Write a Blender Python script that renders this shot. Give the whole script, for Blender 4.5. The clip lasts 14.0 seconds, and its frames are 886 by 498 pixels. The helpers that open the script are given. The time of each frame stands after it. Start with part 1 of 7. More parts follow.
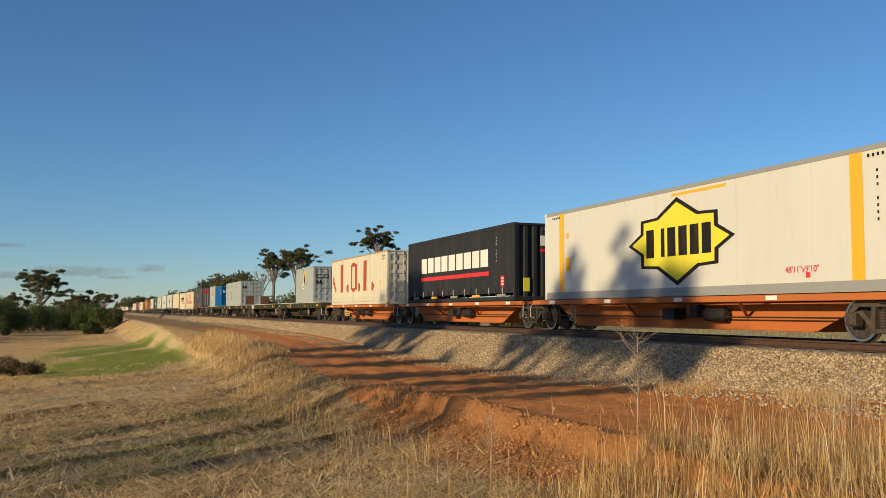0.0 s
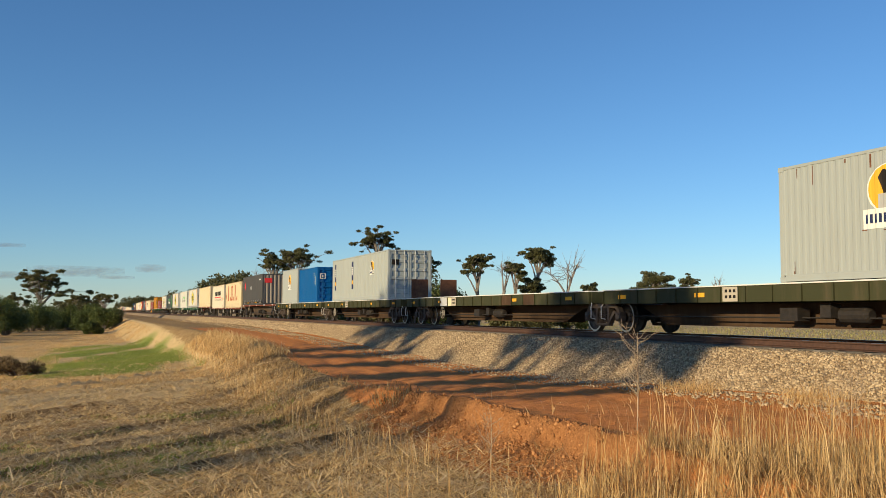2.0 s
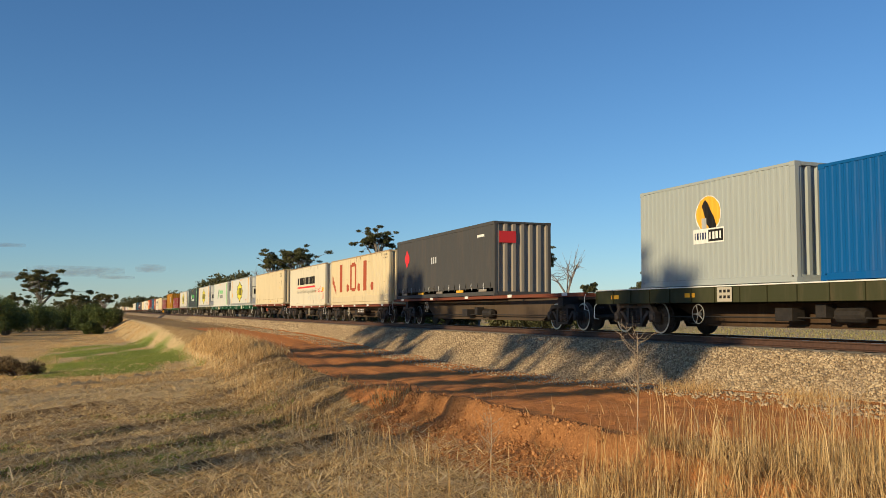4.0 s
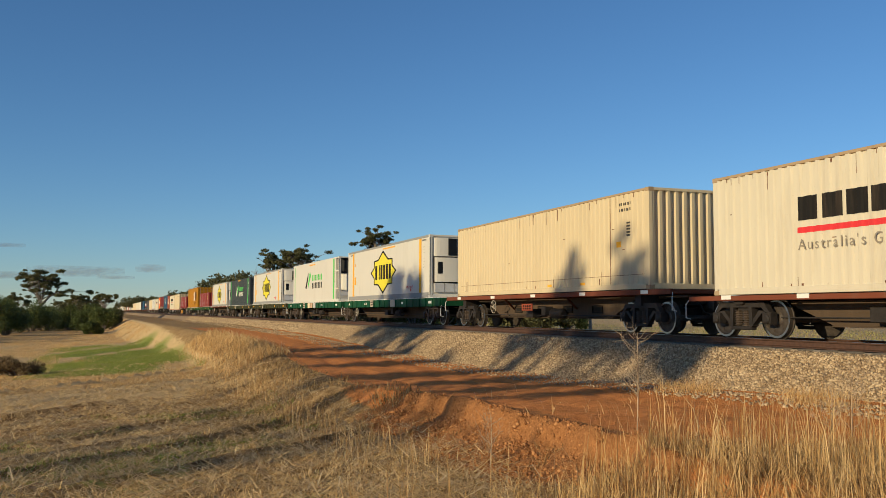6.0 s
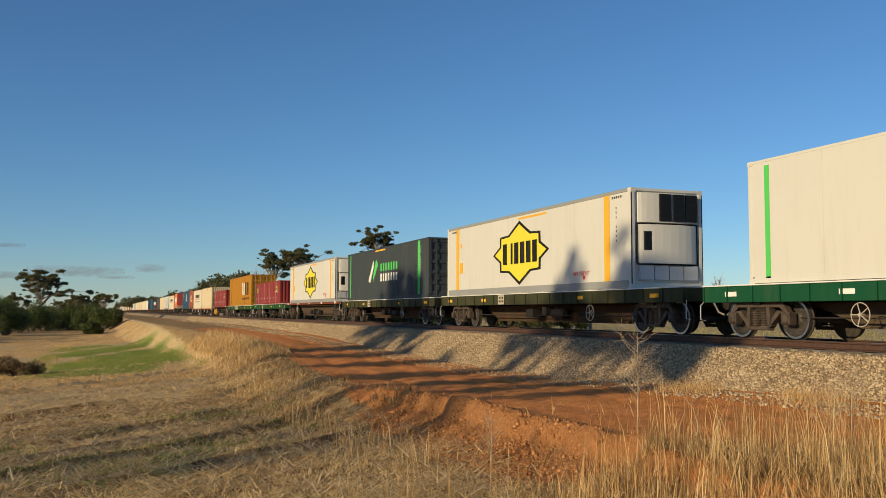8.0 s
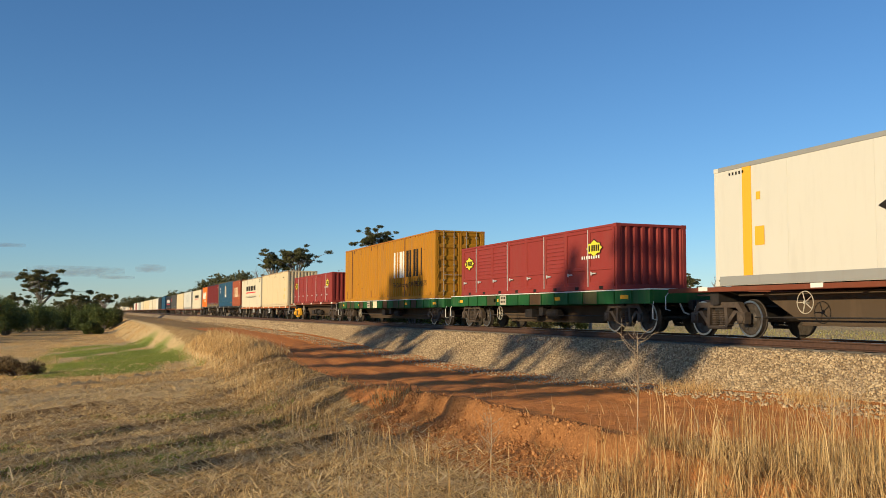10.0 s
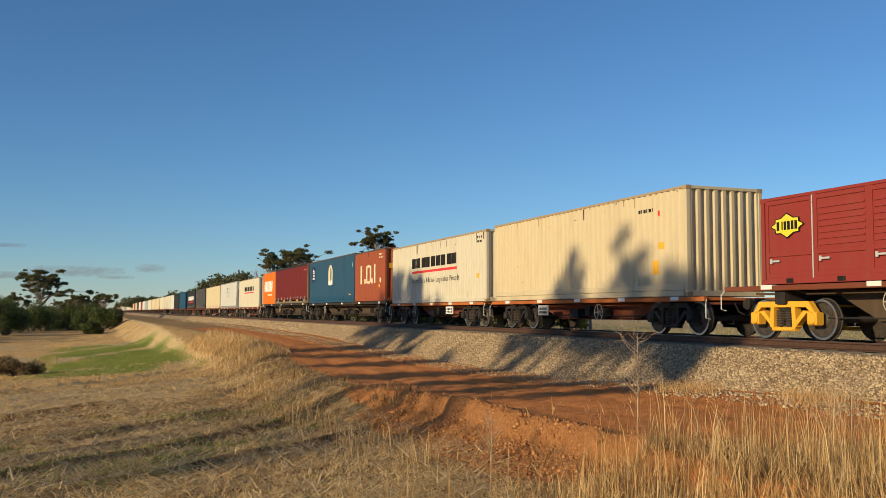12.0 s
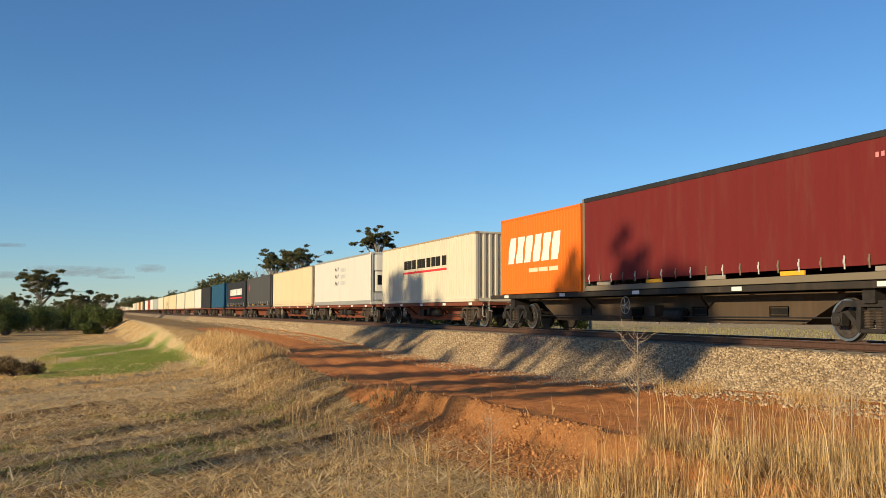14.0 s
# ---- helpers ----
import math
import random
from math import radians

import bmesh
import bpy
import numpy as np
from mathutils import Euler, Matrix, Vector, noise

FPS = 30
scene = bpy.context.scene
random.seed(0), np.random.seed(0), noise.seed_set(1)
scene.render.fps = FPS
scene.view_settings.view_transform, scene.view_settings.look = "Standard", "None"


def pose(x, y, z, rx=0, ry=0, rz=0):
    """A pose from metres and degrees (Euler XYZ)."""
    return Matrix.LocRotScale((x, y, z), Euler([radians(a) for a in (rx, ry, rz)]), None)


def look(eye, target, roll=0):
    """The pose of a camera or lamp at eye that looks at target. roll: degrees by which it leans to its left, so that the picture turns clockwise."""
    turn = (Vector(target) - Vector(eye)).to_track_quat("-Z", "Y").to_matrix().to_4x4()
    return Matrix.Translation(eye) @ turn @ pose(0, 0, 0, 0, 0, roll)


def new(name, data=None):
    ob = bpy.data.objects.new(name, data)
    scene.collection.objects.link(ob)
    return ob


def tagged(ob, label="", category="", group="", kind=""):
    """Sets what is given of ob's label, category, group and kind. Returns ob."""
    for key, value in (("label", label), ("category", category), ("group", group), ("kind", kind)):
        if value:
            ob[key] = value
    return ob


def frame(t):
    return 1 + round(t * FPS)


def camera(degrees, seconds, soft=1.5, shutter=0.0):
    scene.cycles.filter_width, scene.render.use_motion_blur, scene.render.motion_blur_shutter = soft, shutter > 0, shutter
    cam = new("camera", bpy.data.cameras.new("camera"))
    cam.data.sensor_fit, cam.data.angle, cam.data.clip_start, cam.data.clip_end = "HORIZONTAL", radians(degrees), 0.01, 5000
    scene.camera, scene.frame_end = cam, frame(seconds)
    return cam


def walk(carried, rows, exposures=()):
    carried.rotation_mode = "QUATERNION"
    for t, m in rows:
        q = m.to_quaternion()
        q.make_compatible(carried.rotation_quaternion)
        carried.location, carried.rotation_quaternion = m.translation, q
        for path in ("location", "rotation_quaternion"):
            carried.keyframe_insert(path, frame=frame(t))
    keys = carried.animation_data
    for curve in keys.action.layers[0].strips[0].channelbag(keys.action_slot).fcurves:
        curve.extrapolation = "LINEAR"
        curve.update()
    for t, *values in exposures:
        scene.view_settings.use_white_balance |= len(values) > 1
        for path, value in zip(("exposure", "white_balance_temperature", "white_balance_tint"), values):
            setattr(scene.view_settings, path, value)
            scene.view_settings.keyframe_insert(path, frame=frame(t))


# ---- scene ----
# metres; z = 0 at the top of the rails, the track runs along +Y, the camera stands beside it
SECONDS = 14.0
SPEED = 26.6525           # of the train, towards -Y
TRACK_X = 15.35           # middle of the track
EYE = Vector((0.0, 0.0, 0.60))
YAW, TILT = radians(20.71), radians(3.9855)

cam = camera(52.17, SECONDS, soft=0.6)
AIM = Vector((math.sin(YAW) * math.cos(TILT), math.cos(YAW) * math.cos(TILT), math.sin(TILT)))
# the camera's own metering, darker where pale containers fill the view: seconds, stops, kelvin, tint
EXPOSURES = [(t, e - 0.09, 5180, 5) for t, e in ((0.0, 0.12), (0.5, 0.22), (1.0, 0.27), (1.5, 0.16), (2.0, 0.32), (2.5, 0.32), (3.2, 0.28), (5.5, 0.06), (6.5, 0.06), (7.0, 0.08), (8.0, 0.06), (10.5, 0.28), (11.0, 0.28), (11.5, 0.24), (12.5, 0.06), (13.0, 0.12), (13.5, 0.33), (14.0, 0.36))]
STAND = look(EYE, EYE + AIM, 0.1732)
walk(cam, [(0.0, STAND), (SECONDS, STAND)], exposures=EXPOSURES)

# ---- light ----
SUN_ELEVATION = radians(16.0)
SUN_HEADING = radians(20.0)     # way of the light over the ground, from +X towards +Y
world = bpy.data.worlds.new("sky")
scene.world = world
world.use_nodes = True
wn = world.node_tree.nodes
sky = wn.new("ShaderNodeTexSky")
sky.sky_type = 'NISHITA'
sky.sun_disc = False
sky.sun_elevation = SUN_ELEVATION
sky.sun_rotation = radians(250.0)
sky.altitude = 100
sky.air_density = 0.97
sky.dust_density = 0.0
sky.ozone_density = 3.2
wn["Background"].inputs["Strength"].default_value = 0.086
world.node_tree.links.new(sky.outputs["Color"], wn["Background"].inputs["Color"])

sun = new("sun", bpy.data.lights.new("sun", 'SUN'))
sun.data.energy = 5.0
sun.data.angle = radians(0.7)
sun.data.color = (1.0, 0.69, 0.325)
LIGHT_WAY = Vector((math.cos(SUN_HEADING) * math.cos(SUN_ELEVATION), math.sin(SUN_HEADING) * math.cos(SUN_ELEVATION), -math.sin(SUN_ELEVATION)))
sun.matrix_world = look((-40, 0, 30), Vector((-40, 0, 30)) + LIGHT_WAY)


# ---- materials ----
def ramp(nt, fac, stops):
    n = nt.nodes.new("ShaderNodeValToRGB")
    el = n.color_ramp.elements
    el[0].position, el[0].color = stops[0][0], (*stops[0][1], 1)
    el[1].position, el[1].color = stops[-1][0], (*stops[-1][1], 1)
    for p, c in stops[1:-1]:
        e = el.new(p)
        e.color = (*c, 1)
    nt.links.new(fac, n.inputs["Fac"])
    return n.outputs["Color"]


def coords(nt, scale=(1, 1, 1), kind="Object"):
    tc = nt.nodes.new("ShaderNodeTexCoord")
    mp = nt.nodes.new("ShaderNodeMapping")
    mp.inputs["Scale"].default_value = scale
    nt.links.new(tc.outputs[kind], mp.inputs["Vector"])
    return mp.outputs["Vector"]


def noise_node(nt, vec, scale, detail=4.0, rough=0.6):
    n = nt.nodes.new("ShaderNodeTexNoise")
    n.inputs["Scale"].default_value = scale
    n.inputs["Detail"].default_value = detail
    n.inputs["Roughness"].default_value = rough
    nt.links.new(vec, n.inputs["Vector"])
    return n.outputs["Fac"]


def mix(nt, fac, a, b, mode='MIX'):
    n = nt.nodes.new("ShaderNodeMix")
    n.data_type = 'RGBA'
    n.blend_type = mode
    for idx, val in ((0, fac), (6, a), (7, b)):
        if isinstance(val, (int, float)):
            n.inputs[idx].default_value = val
        elif isinstance(val, tuple):
            n.inputs[idx].default_value = (*val, 1)
        else:
            nt.links.new(val, n.inputs[idx])
    return n.outputs[2]


def maths(nt, op, a, b=0.0):
    n = nt.nodes.new("ShaderNodeMath")
    n.operation = op
    n.use_clamp = False
    for i, val in enumerate((a, b)):
        if isinstance(val, (int, float)):
            n.inputs[i].default_value = val
        else:
            nt.links.new(val, n.inputs[i])
    return n.outputs[0]


def smooth(nt, val, lo, hi):
    n = nt.nodes.new("ShaderNodeMapRange")
    n.interpolation_type = 'SMOOTHSTEP'
    n.inputs["From Min"].default_value = lo
    n.inputs["From Max"].default_value = hi
    nt.links.new(val, n.inputs["Value"])
    return n.outputs["Result"]


def bump(nt, height, strength, distance):
    n = nt.nodes.new("ShaderNodeBump")
    n.inputs["Strength"].default_value = strength
    n.inputs["Distance"].default_value = distance
    nt.links.new(height, n.inputs["Height"])
    return n.outputs["Normal"]


def cloud_material():
    """Thin grey-mauve vapour with frayed edges."""
    m, nt, b = material("thin_cloud")
    tc = nt.nodes.new("ShaderNodeTexCoord")
    n = noise_node(nt, coords(nt, (1.0, 1.0, 2.6)), 0.03, 5, 0.6)
    g = nt.nodes.new("ShaderNodeVectorMath")
    g.operation = 'LENGTH'
    mp = nt.nodes.new("ShaderNodeMapping")
    mp.inputs["Location"].default_value = (-1, -1, -1)
    mp.inputs["Scale"].default_value = (2, 0, 2)
    nt.links.new(tc.outputs["Generated"], mp.inputs["Vector"])
    nt.links.new(mp.outputs["Vector"], g.inputs[0])
    edge = maths(nt, 'SUBTRACT', maths(nt, 'ADD', maths(nt, 'MULTIPLY', n, 1.3), 1.0), g.outputs["Value"])
    nt.links.new(maths(nt, 'MULTIPLY', smooth(nt, edge, -0.1, 0.95), 0.5), b.inputs["Alpha"])
    b.inputs["Base Color"].default_value = (0.30, 0.29, 0.36, 1)
    b.inputs["Roughness"].default_value = 1.0
    return m


def material(name):
    m = bpy.data.materials.new(name)
    m.use_nodes = True
    return m, m.node_tree, m.node_tree.nodes["Principled BSDF"]


PAINTS = {}


def paint(name, color, rough=0.5, dirt=0.35, rust=0.12, metal=0.0):
    """Painted or bare steel with streaks of grime running down it and a few rust spots."""
    if name in PAINTS:
        return PAINTS[name]
    m, nt, b = material(name)
    grime = noise_node(nt, coords(nt, (1.3, 1.3, 0.22)), 2.2, 6, 0.65)
    fine = noise_node(nt, coords(nt), 9.0, 5, 0.6)
    big = noise_node(nt, coords(nt, (0.5, 0.5, 0.5)), 0.7, 3)
    dirtc = tuple(c * 0.45 + d * 0.12 for c, d in zip(color, (0.9, 0.62, 0.4)))
    c1 = mix(nt, maths(nt, 'MULTIPLY', smooth(nt, grime, 0.45, 0.8), dirt), color, dirtc)
    c2 = mix(nt, maths(nt, 'MULTIPLY', smooth(nt, big, 0.35, 0.75), 0.25), c1, tuple(min(1, c * 0.86 + 0.005) for c in color))
    c3 = mix(nt, maths(nt, 'MULTIPLY', smooth(nt, fine, 0.66, 0.78), rust), c2, (0.16, 0.065, 0.025))
    nt.links.new(c3, b.inputs["Base Color"])
    b.inputs["Metallic"].default_value = metal
    b.inputs["Specular IOR Level"].default_value = 0.12
    nt.links.new(maths(nt, 'ADD', maths(nt, 'MULTIPLY', fine, 0.25), rough - 0.04), b.inputs["Roughness"])
    nt.links.new(bump(nt, fine, 0.12, 0.01), b.inputs["Normal"])
    PAINTS[name] = m
    return m


def ground_material():
    m, nt, b = material("paddock_soil")
    def attr(n):
        a = nt.nodes.new("ShaderNodeAttribute")
        a.attribute_name = n
        return a.outputs["Fac"]
    vec = coords(nt)
    n1 = noise_node(nt, vec, 0.35, 6, 0.65)
    n2 = noise_node(nt, vec, 4.0, 8, 0.7)
    n3 = noise_node(nt, vec, 22.0, 6, 0.7)
    streak = noise_node(nt, coords(nt, (1.2, 0.35, 1)), 3.0, 5, 0.6)
    straw = ramp(nt, n2, [(0.32, (0.10, 0.057, 0.021)), (0.48, (0.34, 0.215, 0.086)), (0.66, (0.62, 0.44, 0.205))])
    straw = mix(nt, maths(nt, 'MULTIPLY', smooth(nt, n1, 0.42, 0.60), 0.4), straw, (0.24, 0.15, 0.055))
    green = ramp(nt, n2, [(0.3, (0.15, 0.19, 0.030)), (0.7, (0.33, 0.37, 0.08))])
    dirt = ramp(nt, n2, [(0.25, (0.45, 0.155, 0.038)), (0.55, (0.66, 0.265, 0.070)), (0.8, (0.76, 0.355, 0.11))])
    dirt = mix(nt, maths(nt, 'MULTIPLY', smooth(nt, streak, 0.42, 0.7), 0.4), dirt, (0.38, 0.155, 0.048))
    pale = ramp(nt, n2, [(0.3, (0.44, 0.31, 0.135)), (0.7, (0.76, 0.56, 0.28))])
    wob = maths(nt, 'MULTIPLY', maths(nt, 'SUBTRACT', n2, 0.5), 0.9)
    def mask(n):
        return smooth(nt, maths(nt, 'ADD', attr(n), wob), 0.36, 0.64)
    c = mix(nt, mask("pale"), straw, pale)
    c = mix(nt, mask("green"), c, green)
    c = mix(nt, mask("dirt"), c, dirt)
    # browner soil of the bank face, with its partial shade put into the colour
    shaded_clay = ramp(nt, n3, [(0.3, (0.24, 0.10, 0.033)), (0.7, (0.50, 0.235, 0.078))])
    c = mix(nt, mask("shaded_clay"), c, shaded_clay)
    nt.links.new(c, b.inputs["Base Color"])
    b.inputs["Roughness"].default_value = 0.95
    b.inputs["Specular IOR Level"].default_value = 0.15
    h = maths(nt, 'ADD', n2, maths(nt, 'MULTIPLY', n3, 0.5))
    nt.links.new(bump(nt, h, 0.8, 0.08), b.inputs["Normal"])
    return m


def varied(name, stops, rough=0.9, translucent=0.0, scale=0.0):
    """Small pieces in one mesh, each with its own shade out of a range."""
    m, nt, b = material(name)
    geo = nt.nodes.new("ShaderNodeNewGeometry")
    fac = geo.outputs["Random Per Island"]
    if scale:
        n = noise_node(nt, coords(nt), scale, 3)
        fac = maths(nt, 'ADD', maths(nt, 'MULTIPLY', fac, 0.6), maths(nt, 'MULTIPLY', n, 0.4))
    c = ramp(nt, fac, stops)
    nt.links.new(c, b.inputs["Base Color"])
    b.inputs["Roughness"].default_value = rough
    b.inputs["Specular IOR Level"].default_value = 0.2
    if translucent:
        tr = nt.nodes.new("ShaderNodeBsdfTranslucent")
        nt.links.new(c, tr.inputs["Color"])
        mx = nt.nodes.new("ShaderNodeMixShader")
        mx.inputs[0].default_value = translucent
        nt.links.new(b.outputs[0], mx.inputs[1])
        nt.links.new(tr.outputs[0], mx.inputs[2])
        nt.links.new(mx.outputs[0], nt.nodes["Material Output"].inputs["Surface"])
    return m


def rough_stuff(name, a, b2, scale=6.0, rough=0.8, metal=0.0, strength=0.4, distance=0.02):
    m, nt, b = material(name)
    n = noise_node(nt, coords(nt), scale, 6, 0.65)
    nt.links.new(ramp(nt, n, [(0.3, a), (0.7, b2)]), b.inputs["Base Color"])
    b.inputs["Roughness"].default_value = rough
    b.inputs["Metallic"].default_value = metal
    nt.links.new(bump(nt, n, strength, distance), b.inputs["Normal"])
    return m


GROUND = ground_material()
STONE = varied("ballast_stone", [(0.0, (0.10, 0.062, 0.033)), (0.35, (0.32, 0.228, 0.130)), (0.7, (0.54, 0.41, 0.245)), (1.0, (0.76, 0.61, 0.39))], 0.9, 0, 1.3)
CLOD = varied("orange_clods", [(0.0, (0.24, 0.10, 0.034)), (0.6, (0.40, 0.185, 0.062)), (1.0, (0.52, 0.265, 0.10))], 0.95)
BALLAST_BED = rough_stuff("ballast_bed", (0.11, 0.074, 0.042), (0.44, 0.325, 0.19), 16.0, 0.95, 0, 1.0, 0.06)
STRAW = varied("dry_straw", [(0.0, (0.20, 0.11, 0.035)), (0.35, (0.58, 0.36, 0.13)), (0.7, (0.76, 0.55, 0.26)), (1.0, (0.93, 0.76, 0.45))], 0.7, 0.2, 0.8)
PALE_STRAW = varied("pale_cut_straw", [(0.0, (0.20, 0.13, 0.055)), (0.3, (0.60, 0.41, 0.165)), (0.7, (0.79, 0.60, 0.31)), (1.0, (0.93, 0.79, 0.50))], 0.7, 0.2, 0.8)
# dead grass, browned further to stand for shade among stems and on the bank
SHADE_BROWN_STRAW = varied("shaded_dead_grass", [(0.0, (0.09, 0.055, 0.022)), (0.5, (0.27, 0.175, 0.075)), (1.0, (0.60, 0.43, 0.20))], 0.8, 0.15, 0.8)
TALL_STRAW = varied("tall_dry_stems", [(0.0, (0.34, 0.18, 0.055)), (0.5, (0.62, 0.40, 0.15)), (1.0, (0.84, 0.63, 0.32))], 0.65, 0.25)
GREEN_BLADES = varied("green_blades", [(0.0, (0.15, 0.19, 0.028)), (0.6, (0.32, 0.36, 0.07)), (1.0, (0.52, 0.48, 0.16))], 0.7, 0.3, 0.6)
FIELD_BLADES = varied("field_blades", [(0.0, (0.19, 0.18, 0.045)), (0.6, (0.38, 0.34, 0.11)), (1.0, (0.58, 0.49, 0.20))], 0.8, 0.2, 0.4)
GUM_LEAF = varied("gum_leaves", [(0.0, (0.06, 0.06, 0.024)), (0.6, (0.13, 0.125, 0.05)), (1.0, (0.23, 0.21, 0.085))], 0.6, 0.25, 0.5)
BUSH_LEAF = varied("bush_leaves", [(0.0, (0.05, 0.07, 0.02)), (0.6, (0.12, 0.145, 0.04)), (1.0, (0.23, 0.24, 0.075))], 0.6, 0.25, 0.5)
RUSSET_LEAF = varied("dry_bush_leaves", [(0.0, (0.09, 0.06, 0.03)), (0.6, (0.18, 0.125, 0.06)), (1.0, (0.27, 0.21, 0.10))], 0.8, 0.15, 0.5)
BARK = rough_stuff("gum_bark", (0.12, 0.095, 0.075), (0.34, 0.29, 0.24), 5.0, 0.9, 0, 0.6, 0.03)
DEAD_WOOD = rough_stuff("dead_wood", (0.16, 0.13, 0.11), (0.36, 0.31, 0.26), 6.0, 0.9)
DRY_TWIG = rough_stuff("dry_twigs", (0.34, 0.24, 0.14), (0.58, 0.44, 0.28), 8.0, 0.85)
RAIL_STEEL = rough_stuff("rusty_rail_steel", (0.055, 0.028, 0.018), (0.12, 0.06, 0.035), 12.0, 0.7, 0.2)
RAIL_HEAD = rough_stuff("worn_rail_head", (0.35, 0.33, 0.31), (0.5, 0.48, 0.45), 20.0, 0.3, 1.0, 0.05)
CONCRETE = rough_stuff("sleeper_concrete", (0.16, 0.13, 0.10), (0.30, 0.26, 0.21), 8.0, 0.95)
CAST_STEEL = rough_stuff("bogie_cast_steel", (0.045, 0.032, 0.024), (0.10, 0.072, 0.05), 7.0, 0.75, 0.1)
DARK_STEEL = rough_stuff("dark_underframe_steel", (0.012, 0.010, 0.009), (0.035, 0.027, 0.022), 6.0, 0.75, 0.1)
WHEEL_STEEL = rough_stuff("wheel_steel", (0.045, 0.036, 0.03), (0.11, 0.09, 0.075), 9.0, 0.6, 0.5)
TREAD = rough_stuff("polished_wheel_rim", (0.45, 0.43, 0.4), (0.6, 0.58, 0.55), 20.0, 0.3, 1.0, 0.05)
BROWN_GIRDER = paint("brown_girder_paint", (0.072, 0.044, 0.025), 0.7, 0.5, 0.3)
BLACK_PAINT = paint("black_paint", (0.016, 0.015, 0.014), 0.6, 0.4, 0.1)
WHITE_PAINT = paint("white_paint", (0.78, 0.76, 0.70), 0.5, 0.25, 0.03)
YELLOW_PAINT = paint("yellow_paint", (0.80, 0.42, 0.02), 0.5, 0.2, 0.05)
LIME_PAINT = paint("lime_yellow_paint", (0.76, 0.66, 0.03), 0.5, 0.15, 0.02)
RED_PAINT = paint("red_paint", (0.62, 0.04, 0.045), 0.5, 0.15, 0.02)
GREEN_STRIPE = paint("bright_green_paint", (0.13, 0.56, 0.10), 0.5, 0.15, 0.02)
NAVY_PAINT = paint("navy_paint", (0.02, 0.03, 0.10), 0.5, 0.15, 0.02)
GREY_BADGE = paint("grey_badge_paint", (0.42, 0.42, 0.40), 0.6, 0.1, 0.0)
FADED_BLACK = paint("worn_black_lettering", (0.075, 0.065, 0.055), 0.7, 0.3, 0.03)
FADED_RED = paint("faded_red_lettering", (0.36, 0.085, 0.040), 0.7, 0.3, 0.05)
GREY_PANEL = paint("pale_grey_panel", (0.50, 0.50, 0.50), 0.5, 0.3, 0.05)
RUST_PLATE = rough_stuff("rusted_plate", (0.07, 0.026, 0.012), (0.20, 0.085, 0.035), 3.5, 0.9, 0, 0.4)
HANDWHEEL = paint("worn_cream_handwheel", (0.46, 0.41, 0.32), 0.6, 0.5, 0.3)
GLASSY = paint("dark_grille", (0.012, 0.014, 0.018), 0.3, 0.1, 0.0)
CREAM_PAINT = paint("cream_paint_lettering", (0.72, 0.62, 0.42), 0.6, 0.2, 0.03)


